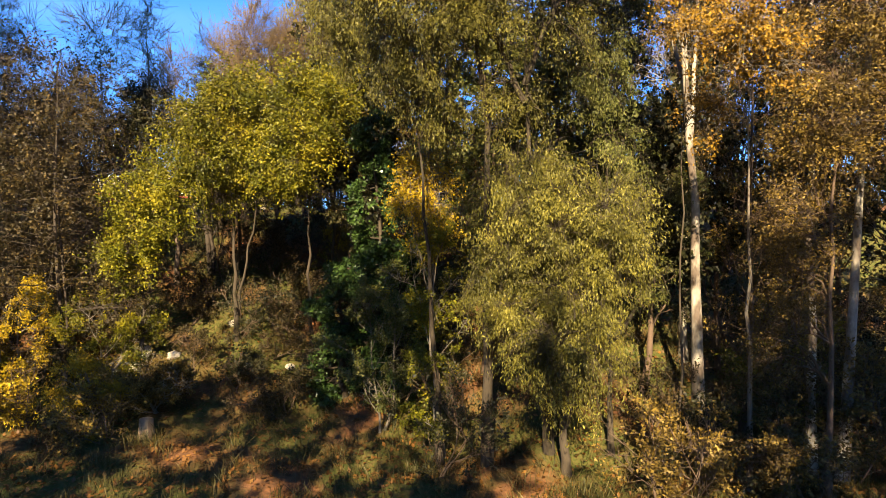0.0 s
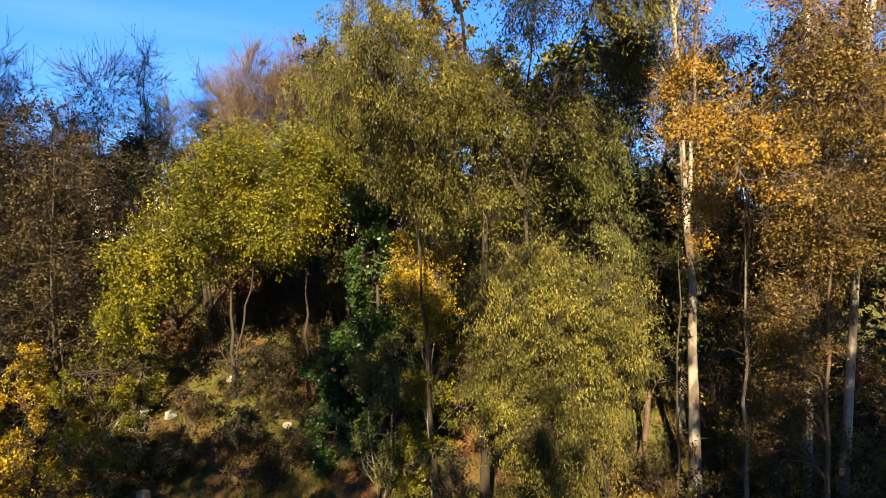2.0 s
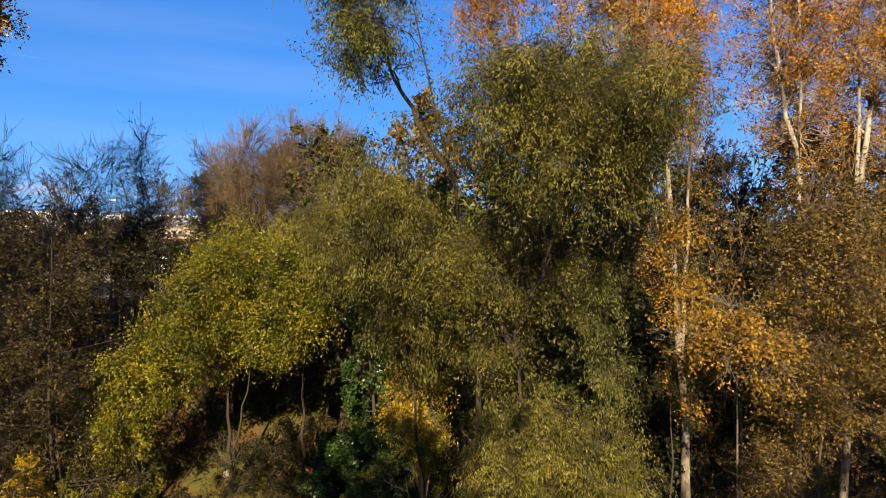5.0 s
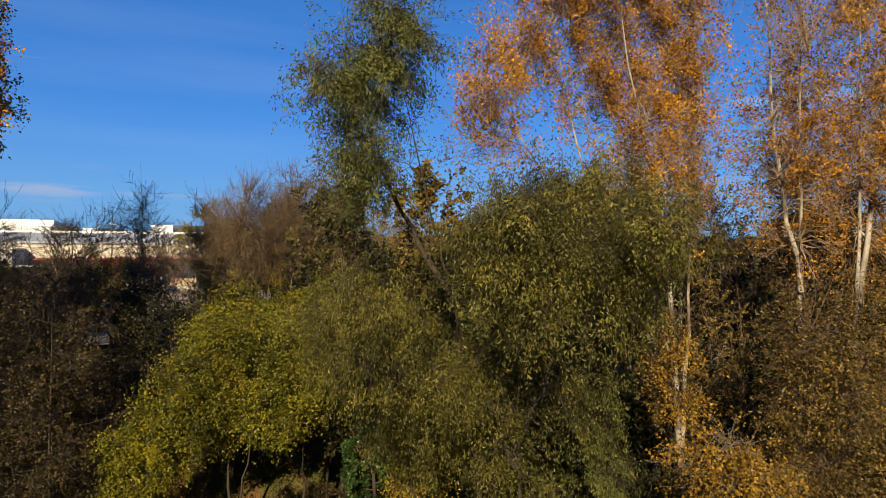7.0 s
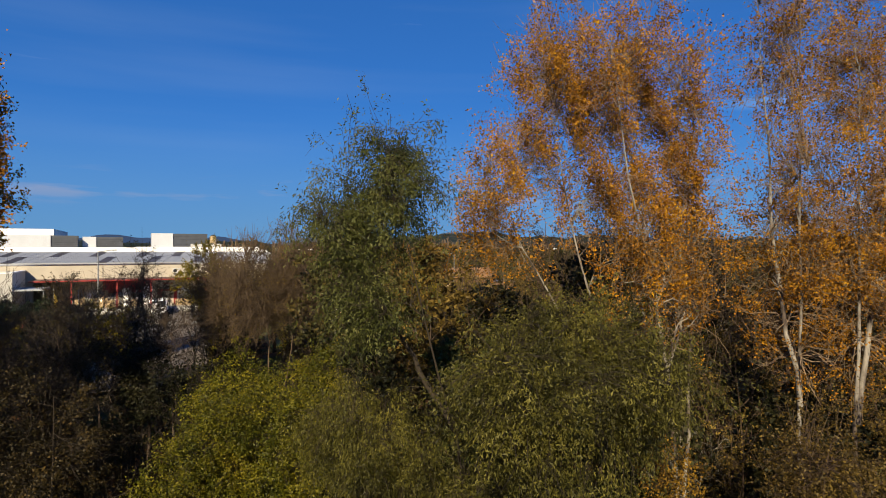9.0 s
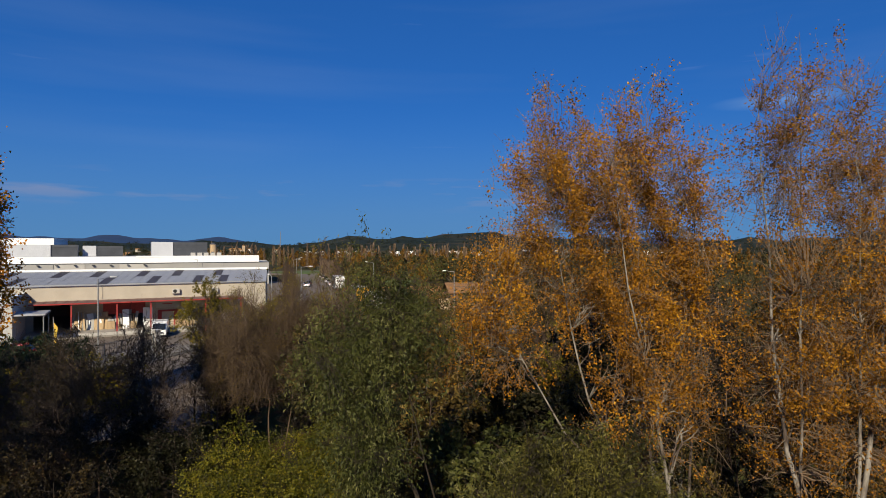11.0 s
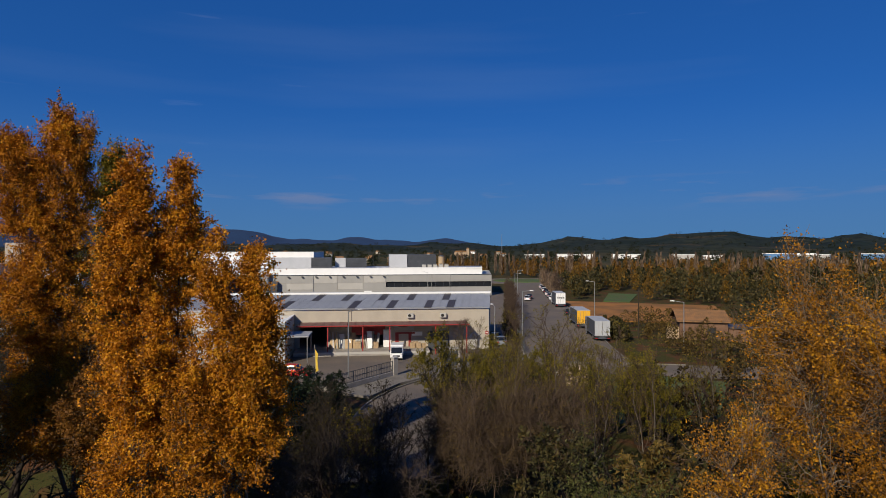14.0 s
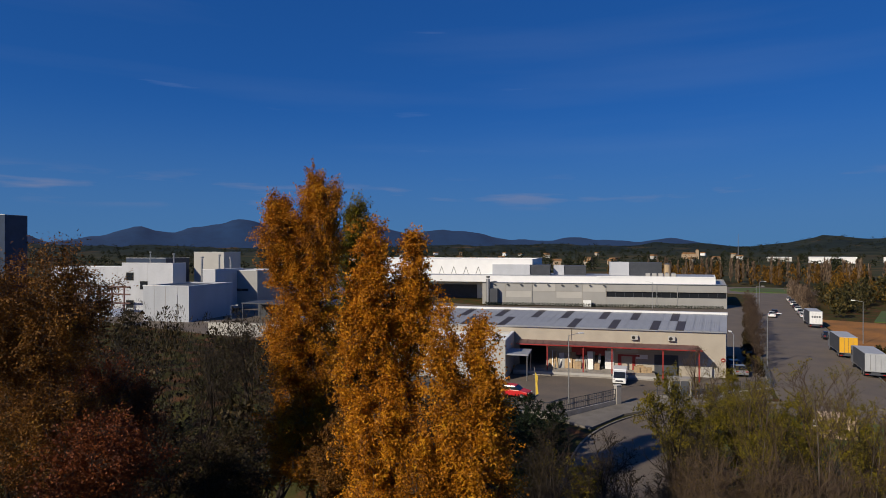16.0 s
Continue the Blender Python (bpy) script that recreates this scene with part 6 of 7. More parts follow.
ra, rb = road("road", RB, 13.5, 0.03, "worn grey asphalt road lined with parked lorries")
kerb("kerb", ra[6:], "pale concrete kerb along the road")
kerb("kerb", rb[6:], "pale concrete kerb along the road")
sa, sb = road("side_road", [(14, 84), (-2, 80), (-16, 76), (-23, 66), (-25, 55), (-21.5, 44), (-17, 36)], 8.0, 0.026, "narrow asphalt road in tree shade")
kerb("kerb", sb[9:], "curved pale kerb by the yard entrance")
tagged(new("yard", finish("yard", slab(bmesh.new(), [(-66, 64), (-27, 88), (-20, 92), (-20, 84), (-25, 76), (-31, 67), (-33.6, 56), (-46, 50), (-66, 54)], -0.1, 0.022), M["asphalt"])),
       "grey asphalt loading yard", "yard", kind="structure")
tagged(new("service_yard", finish("service_yard", slab(bmesh.new(), [(-30, 108), (-75, 90), (-100, 66), (-190, 52), (-200, 150), (-118, 152), (-56, 190), (-58, 168)], -0.1, 0.012), M["asphalt"])),
       "grey asphalt service yard between the factory halls", "yard", kind="structure")
tagged(new("car_park", finish("car_park", slab(bmesh.new(), [(-26, 88.9), (-20, 88), (-24.5, 106), (-34, 141), (-50, 200), (-58, 205), (-70, 186), (-60, 170), (-34, 112), (-30, 108)], -0.1, 0.018), M["asphalt"])),
       "grey asphalt car park beside the warehouse", "car park", kind="structure")
tagged(new("pavement", finish("pavement", slab(bmesh.new(), [(-33.2, 55.5), (-31, 66.5), (-26, 75), (-19.5, 83), (-18.5, 80.5), (-25.3, 71), (-28.9, 62), (-29.2, 55)], -0.1, 0.12), M["paving"])),
       "curved concrete pavement beside the yard fence", "pavement", kind="structure")
tagged(new("roundabout", finish("roundabout", cyl(bmesh.new(), (-66, 284, -0.1), (-66, 284, 0.35), 15, 14.5, 40), M["lawn"])), "round grassy traffic island", "roundabout", kind="structure")
tagged(new("apron", finish("apron", cyl(bmesh.new(), (-66, 284, -0.1), (-66, 284, 0.015), 26, 26, 48), M["asphalt"])), "asphalt ring road", "road", kind="structure")
tagged(new("field", finish("field", slab(bmesh.new(), [(-16, 133), (-2, 133), (13, 142), (11, 178), (-29, 178), (-28, 170)], -0.3, 0.06), M["field"])), "bare ploughed brown field", "field", kind="structure")
tagged(new("lawn", finish("lawn", slab(bmesh.new(), [(-18.5, 181), (-11, 181), (-10.5, 214), (-20, 214)], -0.3, 0.07), M["lawn"])), "bright green sports field", "field", kind="structure")
tagged(new("verge", finish("verge", slab(bmesh.new(), [(-20, 62), (-17, 73), (-3, 77), (6, 76), (4, 58), (-14, 50)], -0.3, 0.05), M["lawn"])), "mown grass verge at the junction", "grass", kind="structure")


# ---- fences and posts ----
def lamp_post(x, y, h=8.0, turn=0, arm=1.4):
    o = thing("street_lamp", pose(x, y, 0, 0, 0, turn), "tall grey steel street lamp", "street lamp", "street lamps")
    part("pole", cyl(bmesh.new(), (0, 0, 0), (0, 0, h), 0.09, 0.055), M["steel"], o)
    part("arm", cyl(bmesh.new(), (0, 0, h - .05), (arm, 0, h + 0.15), 0.035), M["steel"], o)
    part("lantern", boxed(arm - 0.1, arm + 0.55, -0.14, 0.14, h + 0.07, h + 0.22, bevel=0.03), M["lamp_white"], o)
    return o


for x, y, h, t in ((-24.2, 102.5, 8, 0), (-49, 201, 8, 0), (-43.5, 175, 8, 0), (-22.3, 78.2, 7.6, 120), (-35.6, 62.0, 8, 60), (1.8, 95.3, 7.5, 180), (-16, 138, 8, 180), (-72, 176, 8, 200), (-118, 66, 6, 20), (-134, 62, 7.5, 160)):
    lamp_post(x, y, h, t)


def fence(points, h, label, solid=0.6):
    a, b = Vector((*points[0], 0)), Vector((*points[1], 0))
    d = b - a
    o = thing("fence", Matrix.Translation(a) @ Matrix.Rotation(math.atan2(d.y, d.x), 4, 'Z'), label, "fence")
    L = d.length
    if solid:
        part("plinth", boxed(0, L, -0.12, 0.12, -0.1, solid), M["concrete"], o)
    n = max(2, int(L / 2.2))
    for k in range(n + 1):
        part("post", boxed(L * k / n - .035, L * k / n + .035, -0.035, 0.035, solid, h), M["dark_panel"], o)
    for z in (h - 0.06, (h + solid) / 2, solid + 0.12):
        part("rail", boxed(0.036, L - .036, -0.02, 0.02, z - .025, z + .025), M["dark_panel"], o)
    bm = finish("bar", boxed(-0.012, 0.012, -0.012, 0.012, solid, h - 0.08), M["dark_panel"])
    for k in range(1, int(L / 0.3)):
        piece("bar", bm, o, Matrix.Translation((k * 0.3, 0, 0)))


fence(((-33.5, 56.2), (-31.4, 65.2)), 1.9, "low concrete wall with dark metal railing")
fence(((-44.5, 50.5), (-33.6, 56.0)), 1.7, "low concrete wall with dark metal railing")
fence(((-29.0, 71.5), (-27.6, 73.2)), 1.6, "short grey yard fence", 0.3)
fence(((-26.2, 74.8), (-20.0, 86.0)), 1.4, "thin metal fence along the pavement", 0.15)
fence(((-20.0, 86.0), (-25.5, 104.0)), 1.4, "thin metal fence along the car park", 0.15)
gp = thing("gate_pillar", pose(-31.3, 65.6, 0, 0, 0, 70), "square rendered gate pillar", "pillar")
part("pillar_body", boxed(-.35, .35, -.25, .25, 0, 2.2, bevel=0.02), M["concrete"], gp)
part("pillar_cap", boxed(-.4, .4, -.3, .3, 2.2, 2.3), M["panel_light"], gp)
ks = thing("meter_kiosk", pose(-28.2, 73.2, 0, 0, 0, U), "small concrete kiosk with grey metal doors", "kiosk")
part("kiosk_body", boxed(0, 2.5, 0, 1.2, 0, 2.2), M["concrete"], ks)
part("kiosk_roof", boxed(-.1, 2.6, -.15, 1.3, 2.2, 2.32), M["concrete"], ks)
for k in range(2):
    dr = part("kiosk_door", boxed(0.25 + k * 1.03, 1.22 + k * 1.03, -0.05, -0.003, 0.1, 2.0), M["tarp_side"], ks, "grey louvred metal door")
    part("door_handle", boxed(1.1 + k * 0.2, 1.15 + k * 0.2, -0.09, -0.053, 0.95, 1.15), M["steel"], dr)
fl = thing("flag_banner", pose(-38, 58.8, 0), "narrow yellow banner on a leaning pole", "banner")
part("banner_pole", cyl(bmesh.new(), (0, 0, 0), (-0.15, 0, 4.4), 0.04), M["steel"], fl)
part("banner_cloth", prism(bmesh.new(), [(-0.1, 1.2), (0.35, 1.5), (0.2, 2.6), (0.3, 3.4), (-0.12, 3.9)], -0.015, 0.015), M["yellow_flag"], fl)
mb = thing("masonry_hut", pose(-11.6, 66.6, 0, 0, 0, 24), "low tan masonry utility hut on the verge", "hut")
part("hut_wall", boxed(0, 3.3, 0, 2.4, 0, 1.9, bevel=0.03), M["stone"], mb)
part("hut_roof", boxed(-.1, 3.4, -.1, 2.5, 1.9, 2.02), M["stone"], mb)
part("meter_door", boxed(-0.05, -0.003, 0.5, 1.4, 0.3, 1.5), M["white"], mb)


# ---- vehicles ----
def wheel(parent, x, y, r, w=0.22):
    t = part("wheel", cyl(bmesh.new(), (x, y - w / 2, r), (x, y + w / 2, r), r, seg=18), M["rubber"], parent)
    part("rim", cyl(bmesh.new(), (x, y - w / 2 - 0.012, r), (x, y + w / 2 + 0.012, r), r * 0.6, seg=14), M["steel"], t)


def car(x, y, turn, paint, label, s=1.0):
    o = thing("car", pose(x, y, 0.03, 0, 0, turn), label, "car", "parked cars")
    body = [(-2.05, 0.3), (2.05, 0.3), (2.1, 0.62), (1.95, 0.8), (1.0, 0.95), (-1.6, 0.98), (-2.0, 0.9), (-2.12, 0.6)]
    part("body", prism(bmesh.new(), [(a * s, b) for a, b in body], -0.85, 0.85, bevel=0.07), M[paint], o, smooth=False)
    part("cabin", prism(bmesh.new(), [(1.0 * s, 0.93), (0.35 * s, 1.38), (-1.05 * s, 1.42), (-1.75 * s, 0.95)], -0.72, 0.72, bevel=0.05), M["glass_dark"], o, "dark tinted windows")
    part("roof", prism(bmesh.new(), [(0.38 * s, 1.385), (0.25 * s, 1.44), (-1.0 * s, 1.46), (-1.12 * s, 1.41)], -0.66, 0.66, bevel=0.02), M[paint], o)
    for a in (-1.3 * s, 1.3 * s):
        for b in (-0.78, 0.78):
            wheel(o, a, b, 0.31)
    for b in (-0.62, 0.62):
        part("headlight", boxed(2.0 * s, 2.09 * s, b - .17, b + .17, 0.62, 0.76, bevel=0.02), M["lamp_white"], o)
        part("tail_light", boxed(-2.12 * s, -2.0 * s, b - .16, b + .16, 0.7, 0.86, bevel=0.02), M["red_light"], o)
    return o


car(-42.4, 60.8, 15, "car_red", "bright red hatchback parked in the yard")
car(-25.6, 92.6, 117, "car_grey", "grey car parked in the building's shade")
car(-27.4, 96.4, 117, "car_grey", "grey car parked in the building's shade")
car(-22.2, 140.8, 104, "car_black", "black car parked by the road")
road_dir = math.degrees(math.atan2(56, -14))
for k in range(7):
    yy = 180 + k * 9.0
    car(-33.4 - (yy - 180) * 0.262, yy, road_dir, ("car_white", "car_grey", "car_white", "car_black", "car_white", "car_grey", "car_white")[k], "car in a row parked along the road")
for k in range(5):
    car(-40.0 - k * 0.8, 176 + k * 6.5, road_dir, ("car_white", "car_black", "car_grey")[k % 3], "car parked in shade beside the factory") if k < 2 else None


def van():
    o = thing("delivery_van", pose(-36.1, 76.6, 0.03, 0, 0, -68), "white delivery van at the loading dock", "van")
    o.scale = (0.86, 0.86, 0.84)
    part("cab", prism(bmesh.new(), [(0.6, 0.35), (2.5, 0.35), (2.55, 0.85), (2.35, 1.15), (1.55, 1.95), (0.6, 2.1)], -0.98, 0.98, bevel=0.08), M["car_white"], o)
    part("cargo_body", boxed(-2.7, 0.62, -1.0, 1.0, 0.45, 2.2, bevel=0.06), M["car_white"], o)
    part("windscreen", prism(bmesh.new(), [(2.36, 1.16), (2.44, 1.2), (1.68, 2.0), (1.6, 1.97)], -0.86, 0.86), M["glass_dark"], o)
    for b in (-1.0, 0.965):
        part("side_window", boxed(0.9, 1.7, b, b + 0.035, 1.2, 1.75), M["glass_dark"], o)
    gr = part("grille", boxed(2.5, 2.58, -0.55, 0.55, 0.62, 0.86, bevel=0.02), M["dark_panel"], o)
    part("number_plate", boxed(2.585, 2.6, -0.26, 0.26, 0.45, 0.56), M["white"], gr)
    for b in (-0.8, 0.8):
        part("headlight", boxed(2.38, 2.54, b - .15, b + .15, 0.85, 1.08, bevel=0.03), M["lamp_white"], o)
        part("mirror", boxed(1.75, 1.9, b * 1.42 - .1, b * 1.42 + .1, 1.25, 1.6, bevel=0.02), M["dark_panel"], o)
    for a in (-1.9, 1.7):
        for b in (-0.88, 0.88):
            wheel(o, a, b, 0.35)


van()


def lorry(x, y, turn, L, H, side, back, roof, label, cab_paint="car_white", bars=False):
    """A box lorry seen from behind: its tail at (x, y), its cab at the far end."""
    o = thing("lorry", pose(x, y, 0.03, 0, 0, turn), label, "lorry", "parked lorries")
    part("chassis", boxed(0.1, L + 2.2, -0.5, 0.5, 0.55, 0.85), M["dark_panel"], o)
    part("side_curtain", boxed(0.08, L, -1.27, -1.2, 0.95, H - 0.08), M[side], o)
    part("side_curtain", boxed(0.08, L, 1.2, 1.27, 0.95, H - 0.08), M[side], o)
    part("cargo_roof", boxed(0, L, -1.27, 1.27, H - 0.08, H, bevel=0.02), M[roof], o)
    part("cargo_floor", boxed(0, L, -1.27, 1.27, 0.85, 0.95), M["steel"], o)
    part("headboard", boxed(L - 0.06, L, -1.2, 1.2, 0.95, H - 0.08), M[side], o)
    dr = part("rear_door", boxed(0, 0.08, -1.25, 1.25, 0.95, H - 0.08), M[back], o)
    part("door_gap", boxed(-0.01, -0.002, -0.02, 0.02, 1.0, H - 0.15), M["dark_panel"], dr)
    for b in (-0.6, 0.6):
        part("lock_rod", cyl(bmesh.new(), (-0.03, b, 1.0), (-0.03, b, H - .2), 0.025, seg=6), M["steel"], dr)
    if bars:
        for k in range(4):
            part("lettering_bar", boxed(-0.014, -0.004, -0.9 + k * .48, -0.6 + k * .48, 2.3, 2.75), M["tarp_side"], dr)
    bp = part("bumper", boxed(-0.1, 0.05, -1.2, 1.2, 0.42, 0.62, bevel=0.02), M["dark_panel"], o)
    for b in (-1.0, 1.0):
        part("tail_light", boxed(-0.13, -0.103, b - .2, b + .2, 0.45, 0.58), M["red_light"], bp)
    for b in (-1.0, 1.0):
        wheel(o, 1.4, b, 0.45, 0.3)
        wheel(o, 2.5, b, 0.45, 0.3)
        wheel(o, L + 1.0, b, 0.45, 0.3)
    part("cab", boxed(L + 0.15, L + 2.2, -1.22, 1.22, 0.6, min(H, 3.1), bevel=0.1), M[cab_paint], o)
    part("cab_window", boxed(L + 0.9, L + 1.7, -1.235, 1.235, 1.8, 2.5), M["glass_dark"], o)


rd = 107.0
lorry(-10.6, 102.2, rd, 7.6, 3.4, "tarp_side", "tarp_grey", "tarp_grey", "grey curtain-sided lorry parked on the road", "car_grey")
lorry(-15.7, 117.6, rd + 1, 8.0, 3.5, "tarp_side", "tarp_yellow", "tarp_grey", "lorry with a yellow rear and grey roof", "car_grey")
lorry(-27.0, 158.0, rd + 1, 8.0, 3.8, "tarp_side", "car_white", "tarp_grey", "white box lorry parked on the road", bars=True)


# ---- old brick farm building by the field ----
def ruin():
    o = thing("farm_ruin", pose(1.4, 109.5, 0, 0, 0, 8), "half-ruined brick farm building with a tiled roof", "farmhouse")
    part("wall", boxed(0, 7.6, 0, 0.4, 0, 3.1), M["brick"], o)
    part("wall", boxed(0, 0.4, 0.4, 8, 0, 3.1), M["brick"], o)
    part("wall", boxed(7.2, 7.6, 0.4, 8, 0, 3.1), M["brick"], o)
    part("wall", boxed(0.4, 7.2, 7.6, 8, 0, 3.1), M["brick"], o)
    # wall is solid here: a dark plate paints the shade of an opening
    part("doorway", boxed(4.4, 5.8, -0.05, -0.004, 0, 2.1), M["dark"], o, "dark plate painted as the shade inside a doorway")
    bm = bmesh.new()
    for y0, y1, z0, z1 in ((-0.5, 4.0, 3.0, 4.6), (4.0, 8.5, 4.6, 3.0)):
        v = [bm.verts.new(c) for c in ((-0.5, y0, z0), (8.0, y0, z0), (8.0, y1, z1), (-0.5, y1, z1))]
        w = [bm.verts.new((c.co.x, c.co.y, c.co.z + 0.15)) for c in v]
        bm.faces.new(w)
        bm.faces.new(v[::-1])
        for i in range(4):
            bm.faces.new((v[i], w[i], w[(i + 1) % 4], v[(i + 1) % 4]))
    rf = part("roof", bm, M["tile"], o, "sagging roof of old clay tiles")
    me = finish("roof_tile", boxed(-0.07, 0.07, -0.5, 4.0, 0, 0.05), M["tile"])
    an = math.atan(1.6 / 4.5)
    for k in range(28):
        piece("roof_tile", me, rf, Matrix.Translation((-0.4 + k * 0.3, 0, 3.33)) @ Matrix.Rotation(an, 4, 'X'))
    part("low_wall", boxed(-2, -0.01, 0.5, 0.9, 0, 2.0), M["stone"], o)
    part("lean_to", boxed(7.61, 11.5, -1, 4, 0, 2.2), M["brick"], o)
    part("lean_to_roof", boxed(7.61, 11.9, -1.3, 4.2, 2.2, 2.36), M["skylight"], o, "dark sheet roof of the lean-to")


ruin()
pl = thing("utility_pole", pose(-5.2, 108.6, 0), "slender wooden utility pole by the field", "pole")
part("pole", cyl(bmesh.new(), (0, 0, 0), (0, 0, 8.5), 0.12, 0.08), M["bark"], pl)
part("cross_arm", boxed(-.6, .6, -.05, .05, 8.0, 8.12), M["bark"], pl)

# ---- trees of the plateau: a few sorts, each grown once and repeated ----
SORTS = {}


def sort_of(key, maker, places, seed):
    rng = random.Random(seed)
    first = maker()
    h0 = first.get("height_m", 1.0)
    for k, (x, y, h) in enumerate(places):
        s = h / h0
        m = pose(x, y, gz(x, y) - 0.12, rng.uniform(-3, 3), rng.uniform(-3, 3), rng.uniform(0, 360))
        if k == 0:
            first.matrix_basis = m @ Matrix.Diagonal((s, s, s, 1))
        else:
            c = copy_thing(first, m)
            c.scale = (s * rng.uniform(0.9, 1.15), s * rng.uniform(0.9, 1.15), s)


def grown(h, **kw):
    def f():
        o = kw["fn"](kw["seed"], (0, 60, 0), (kw.get("lean", 0.1), 60, h), kw["reach"], kw["label"], M[kw["bark"]], kw.get("dens", 0), M[kw["leaf"]] if kw.get("leaf") else None,
                     name=kw.get("name", "bare_tree"), group=kw.get("group", "plateau trees"), **kw.get("more", {}))
        o["height_m"] = h
        return o
    return f


def scatter(seed, n, x0, x1, y0, y1, h0, h1, keep=None, gap=1.6):
    rng = random.Random(seed)
    got = []
    tries = 0
    while len(got) < n and tries < n * 60:
        tries += 1
        x, y = rng.uniform(x0, x1), rng.uniform(y0, y1)
        if keep and not keep(x, y):
            continue
        if any((x - a) ** 2 + (y - b) ** 2 < gap * gap for a, b, _ in got):
            continue
        got.append((x, y, rng.uniform(h0, h1)))
    return got


def off_road(x, y):
    """Clear of the side road, the yard and the verge."""
    if y > 41 and x < -13 - (y - 41) * 0.05 and x > -33:
        return False
    if y > 50 and x < -13:
        return False
    return True


MID = dict(limbs=11, n2=7, n3=3, limb_pts=4, n2_pts=2)
sort_of("red", grown(6.0, fn=bare, seed=301, reach=2.0, label="leafless tree with reddish-brown twigs", bark="dark_twig", dens=6, leaf="tangle", more=dict(MID, stems=2, size=0.085)),
        [(-14, 30, 6.3), (-12, 33, 6.4), (-16.5, 33, 6.4), (-10.5, 32, 6.8), (-18.5, 30.5, 6.6), (-13, 36.5, 6.0), (-8.5, 34, 6.0), (-20.5, 33.5, 6.2)] + scatter(1, 10, -20, 6, 25, 48, 4.2, 5.8, off_road, 2.2), 1)
sort_of("dark", grown(6.0, fn=bare, seed=302, reach=2.2, label="leafless dark tree with tangled twigs", bark="dark_twig", more=dict(MID, stems=2, trop=0.3, angle=58)),
        scatter(2, 13, -34, -9, 22, 44, 4.4, 6.6, off_road, 2.2), 2)
sort_of("pale", grown(8.0, fn=bare, seed=303, reach=2.4, label="thin tree with pale stems and few leaves", bark="grey_bark", dens=5, leaf="olive_gold", name="pale_tree", more=dict(MID, angle=38, stems=2, r0=0.055, bark2=M["red_twig"], thin=0.5)),
        [(-7.2, 39.4, 10.3), (-10.5, 42, 8.2), (-4.0, 37, 8.5), (-5.2, 44, 7.5), (-1.0, 42, 8.5), (-12.2, 46.5, 9.2), (-15, 48.5, 8.4), (-4.2, 52, 8.2), (-7.6, 52, 8.4), (-10.0, 50.5, 8.0), (3.0, 48, 8.0)], 3)
sort_of("yel", grown(6.0, fn=bare, seed=304, reach=2.0, label="young tree with thin yellow-olive foliage", bark="bark", dens=13, leaf="olive_gold", name="young_tree", more=dict(MID, stems=3, angle=40, size=0.105, thin=0.2, gaps=-0.6)),
        [(-19.0, 52.0, 3.6), (-17.0, 50.0, 4.2), (-3.4, 52.0, 5.0), (-0.5, 47.0, 5.2), (-14.2, 42.5, 5.5), (-11.5, 44.5, 5.0), (-9.0, 46.5, 5.2), (-12.6, 50.5, 5.0), (-5.4, 48.5, 5.2), (-17.3, 44.8, 7.8), (-9.4, 49.4, 6.6), (-6.6, 50.4, 6.2), (-2.6, 49.8, 6.4), (-15.4, 46.5, 6.0), (-13.6, 48.5, 6.2), (-18.8, 59.5, 4.6), (-16.2, 62.5, 5.0), (-11.8, 53, 5.4), (-15.5, 54, 5.0), (-20.4, 70.5, 4.5), (-2, 56, 5.5)], 4)
sort_of("shr",
        grown(4.0, fn=bare, seed=305, reach=1.7, label="olive-gold thicket shrub with reddish twigs", bark="red_twig", dens=11, leaf="olive_gold", name="thicket_shrub", more=dict(MID, stems=2, angle=55, size=0.13)),
        scatter(5, 22, -26, 12, 25, 62, 2.6, 4.4, off_road, 2.4), 5)
# dark leaf colour here stands in for shade behind the poplars
sort_of("brn", grown(9.0, fn=bare, seed=307, reach=3.2, label="broad tree with thinning brown-orange leaves", bark="red_twig", dens=8, leaf="tangle", name="brown_tree", more=dict(MID, stems=2, angle=42, limbs=18, size=0.12)),
        [(12, 26, 9.5), (9.4, 30, 9.5), (14.5, 34, 9.0), (6.5, 38, 8.5), (11, 44, 9.0), (18, 28, 11)], 7)
sort_of("drk2", grown(6.0, fn=bare, seed=308, reach=2.4, label="leafless grey-brown tree in a dense thicket", bark="dark_twig", dens=4, leaf="tangle", name="bare_tree", more=dict(MID, stems=3, angle=50, size=0.11)),
        scatter(8, 21, -62, -26, 12, 50, 7.5, 11.0, lambda x, y: y < 26 - (x + 26) * 0.75 and not (x > -34 and y > 20), 2.8), 8)
sort_of("con", grown(5.0, fn=bare, seed=309, reach=1.7, label="dense dark evergreen in the hedge by the yard", bark="bark", dens=8, leaf="conifer", name="evergreen",
        more=dict(MID, shape="round", angle=72, trop=0.3, limbs=24, start=0.02, size=0.34, slim=0.35)),
        [(-36.6, 44.5, 3.6), (-34.2, 46.8, 3.4), (-31.8, 48.0, 3.7), (-29.6, 49.4, 3.2), (-38.6, 48.5, 3.5), (-30.2, 44.4, 3.6), (-33.0, 42.2, 3.9), (-28.4, 46.0, 3.2), (-40.5, 45.0, 3.6), (-27.6, 42.0, 3.6), (-35.6, 40.6, 4.2), (-30.4, 40.0, 4.2), (-33.4, 37.6, 4.4), (-28.2, 38.0, 4.0)], 9)
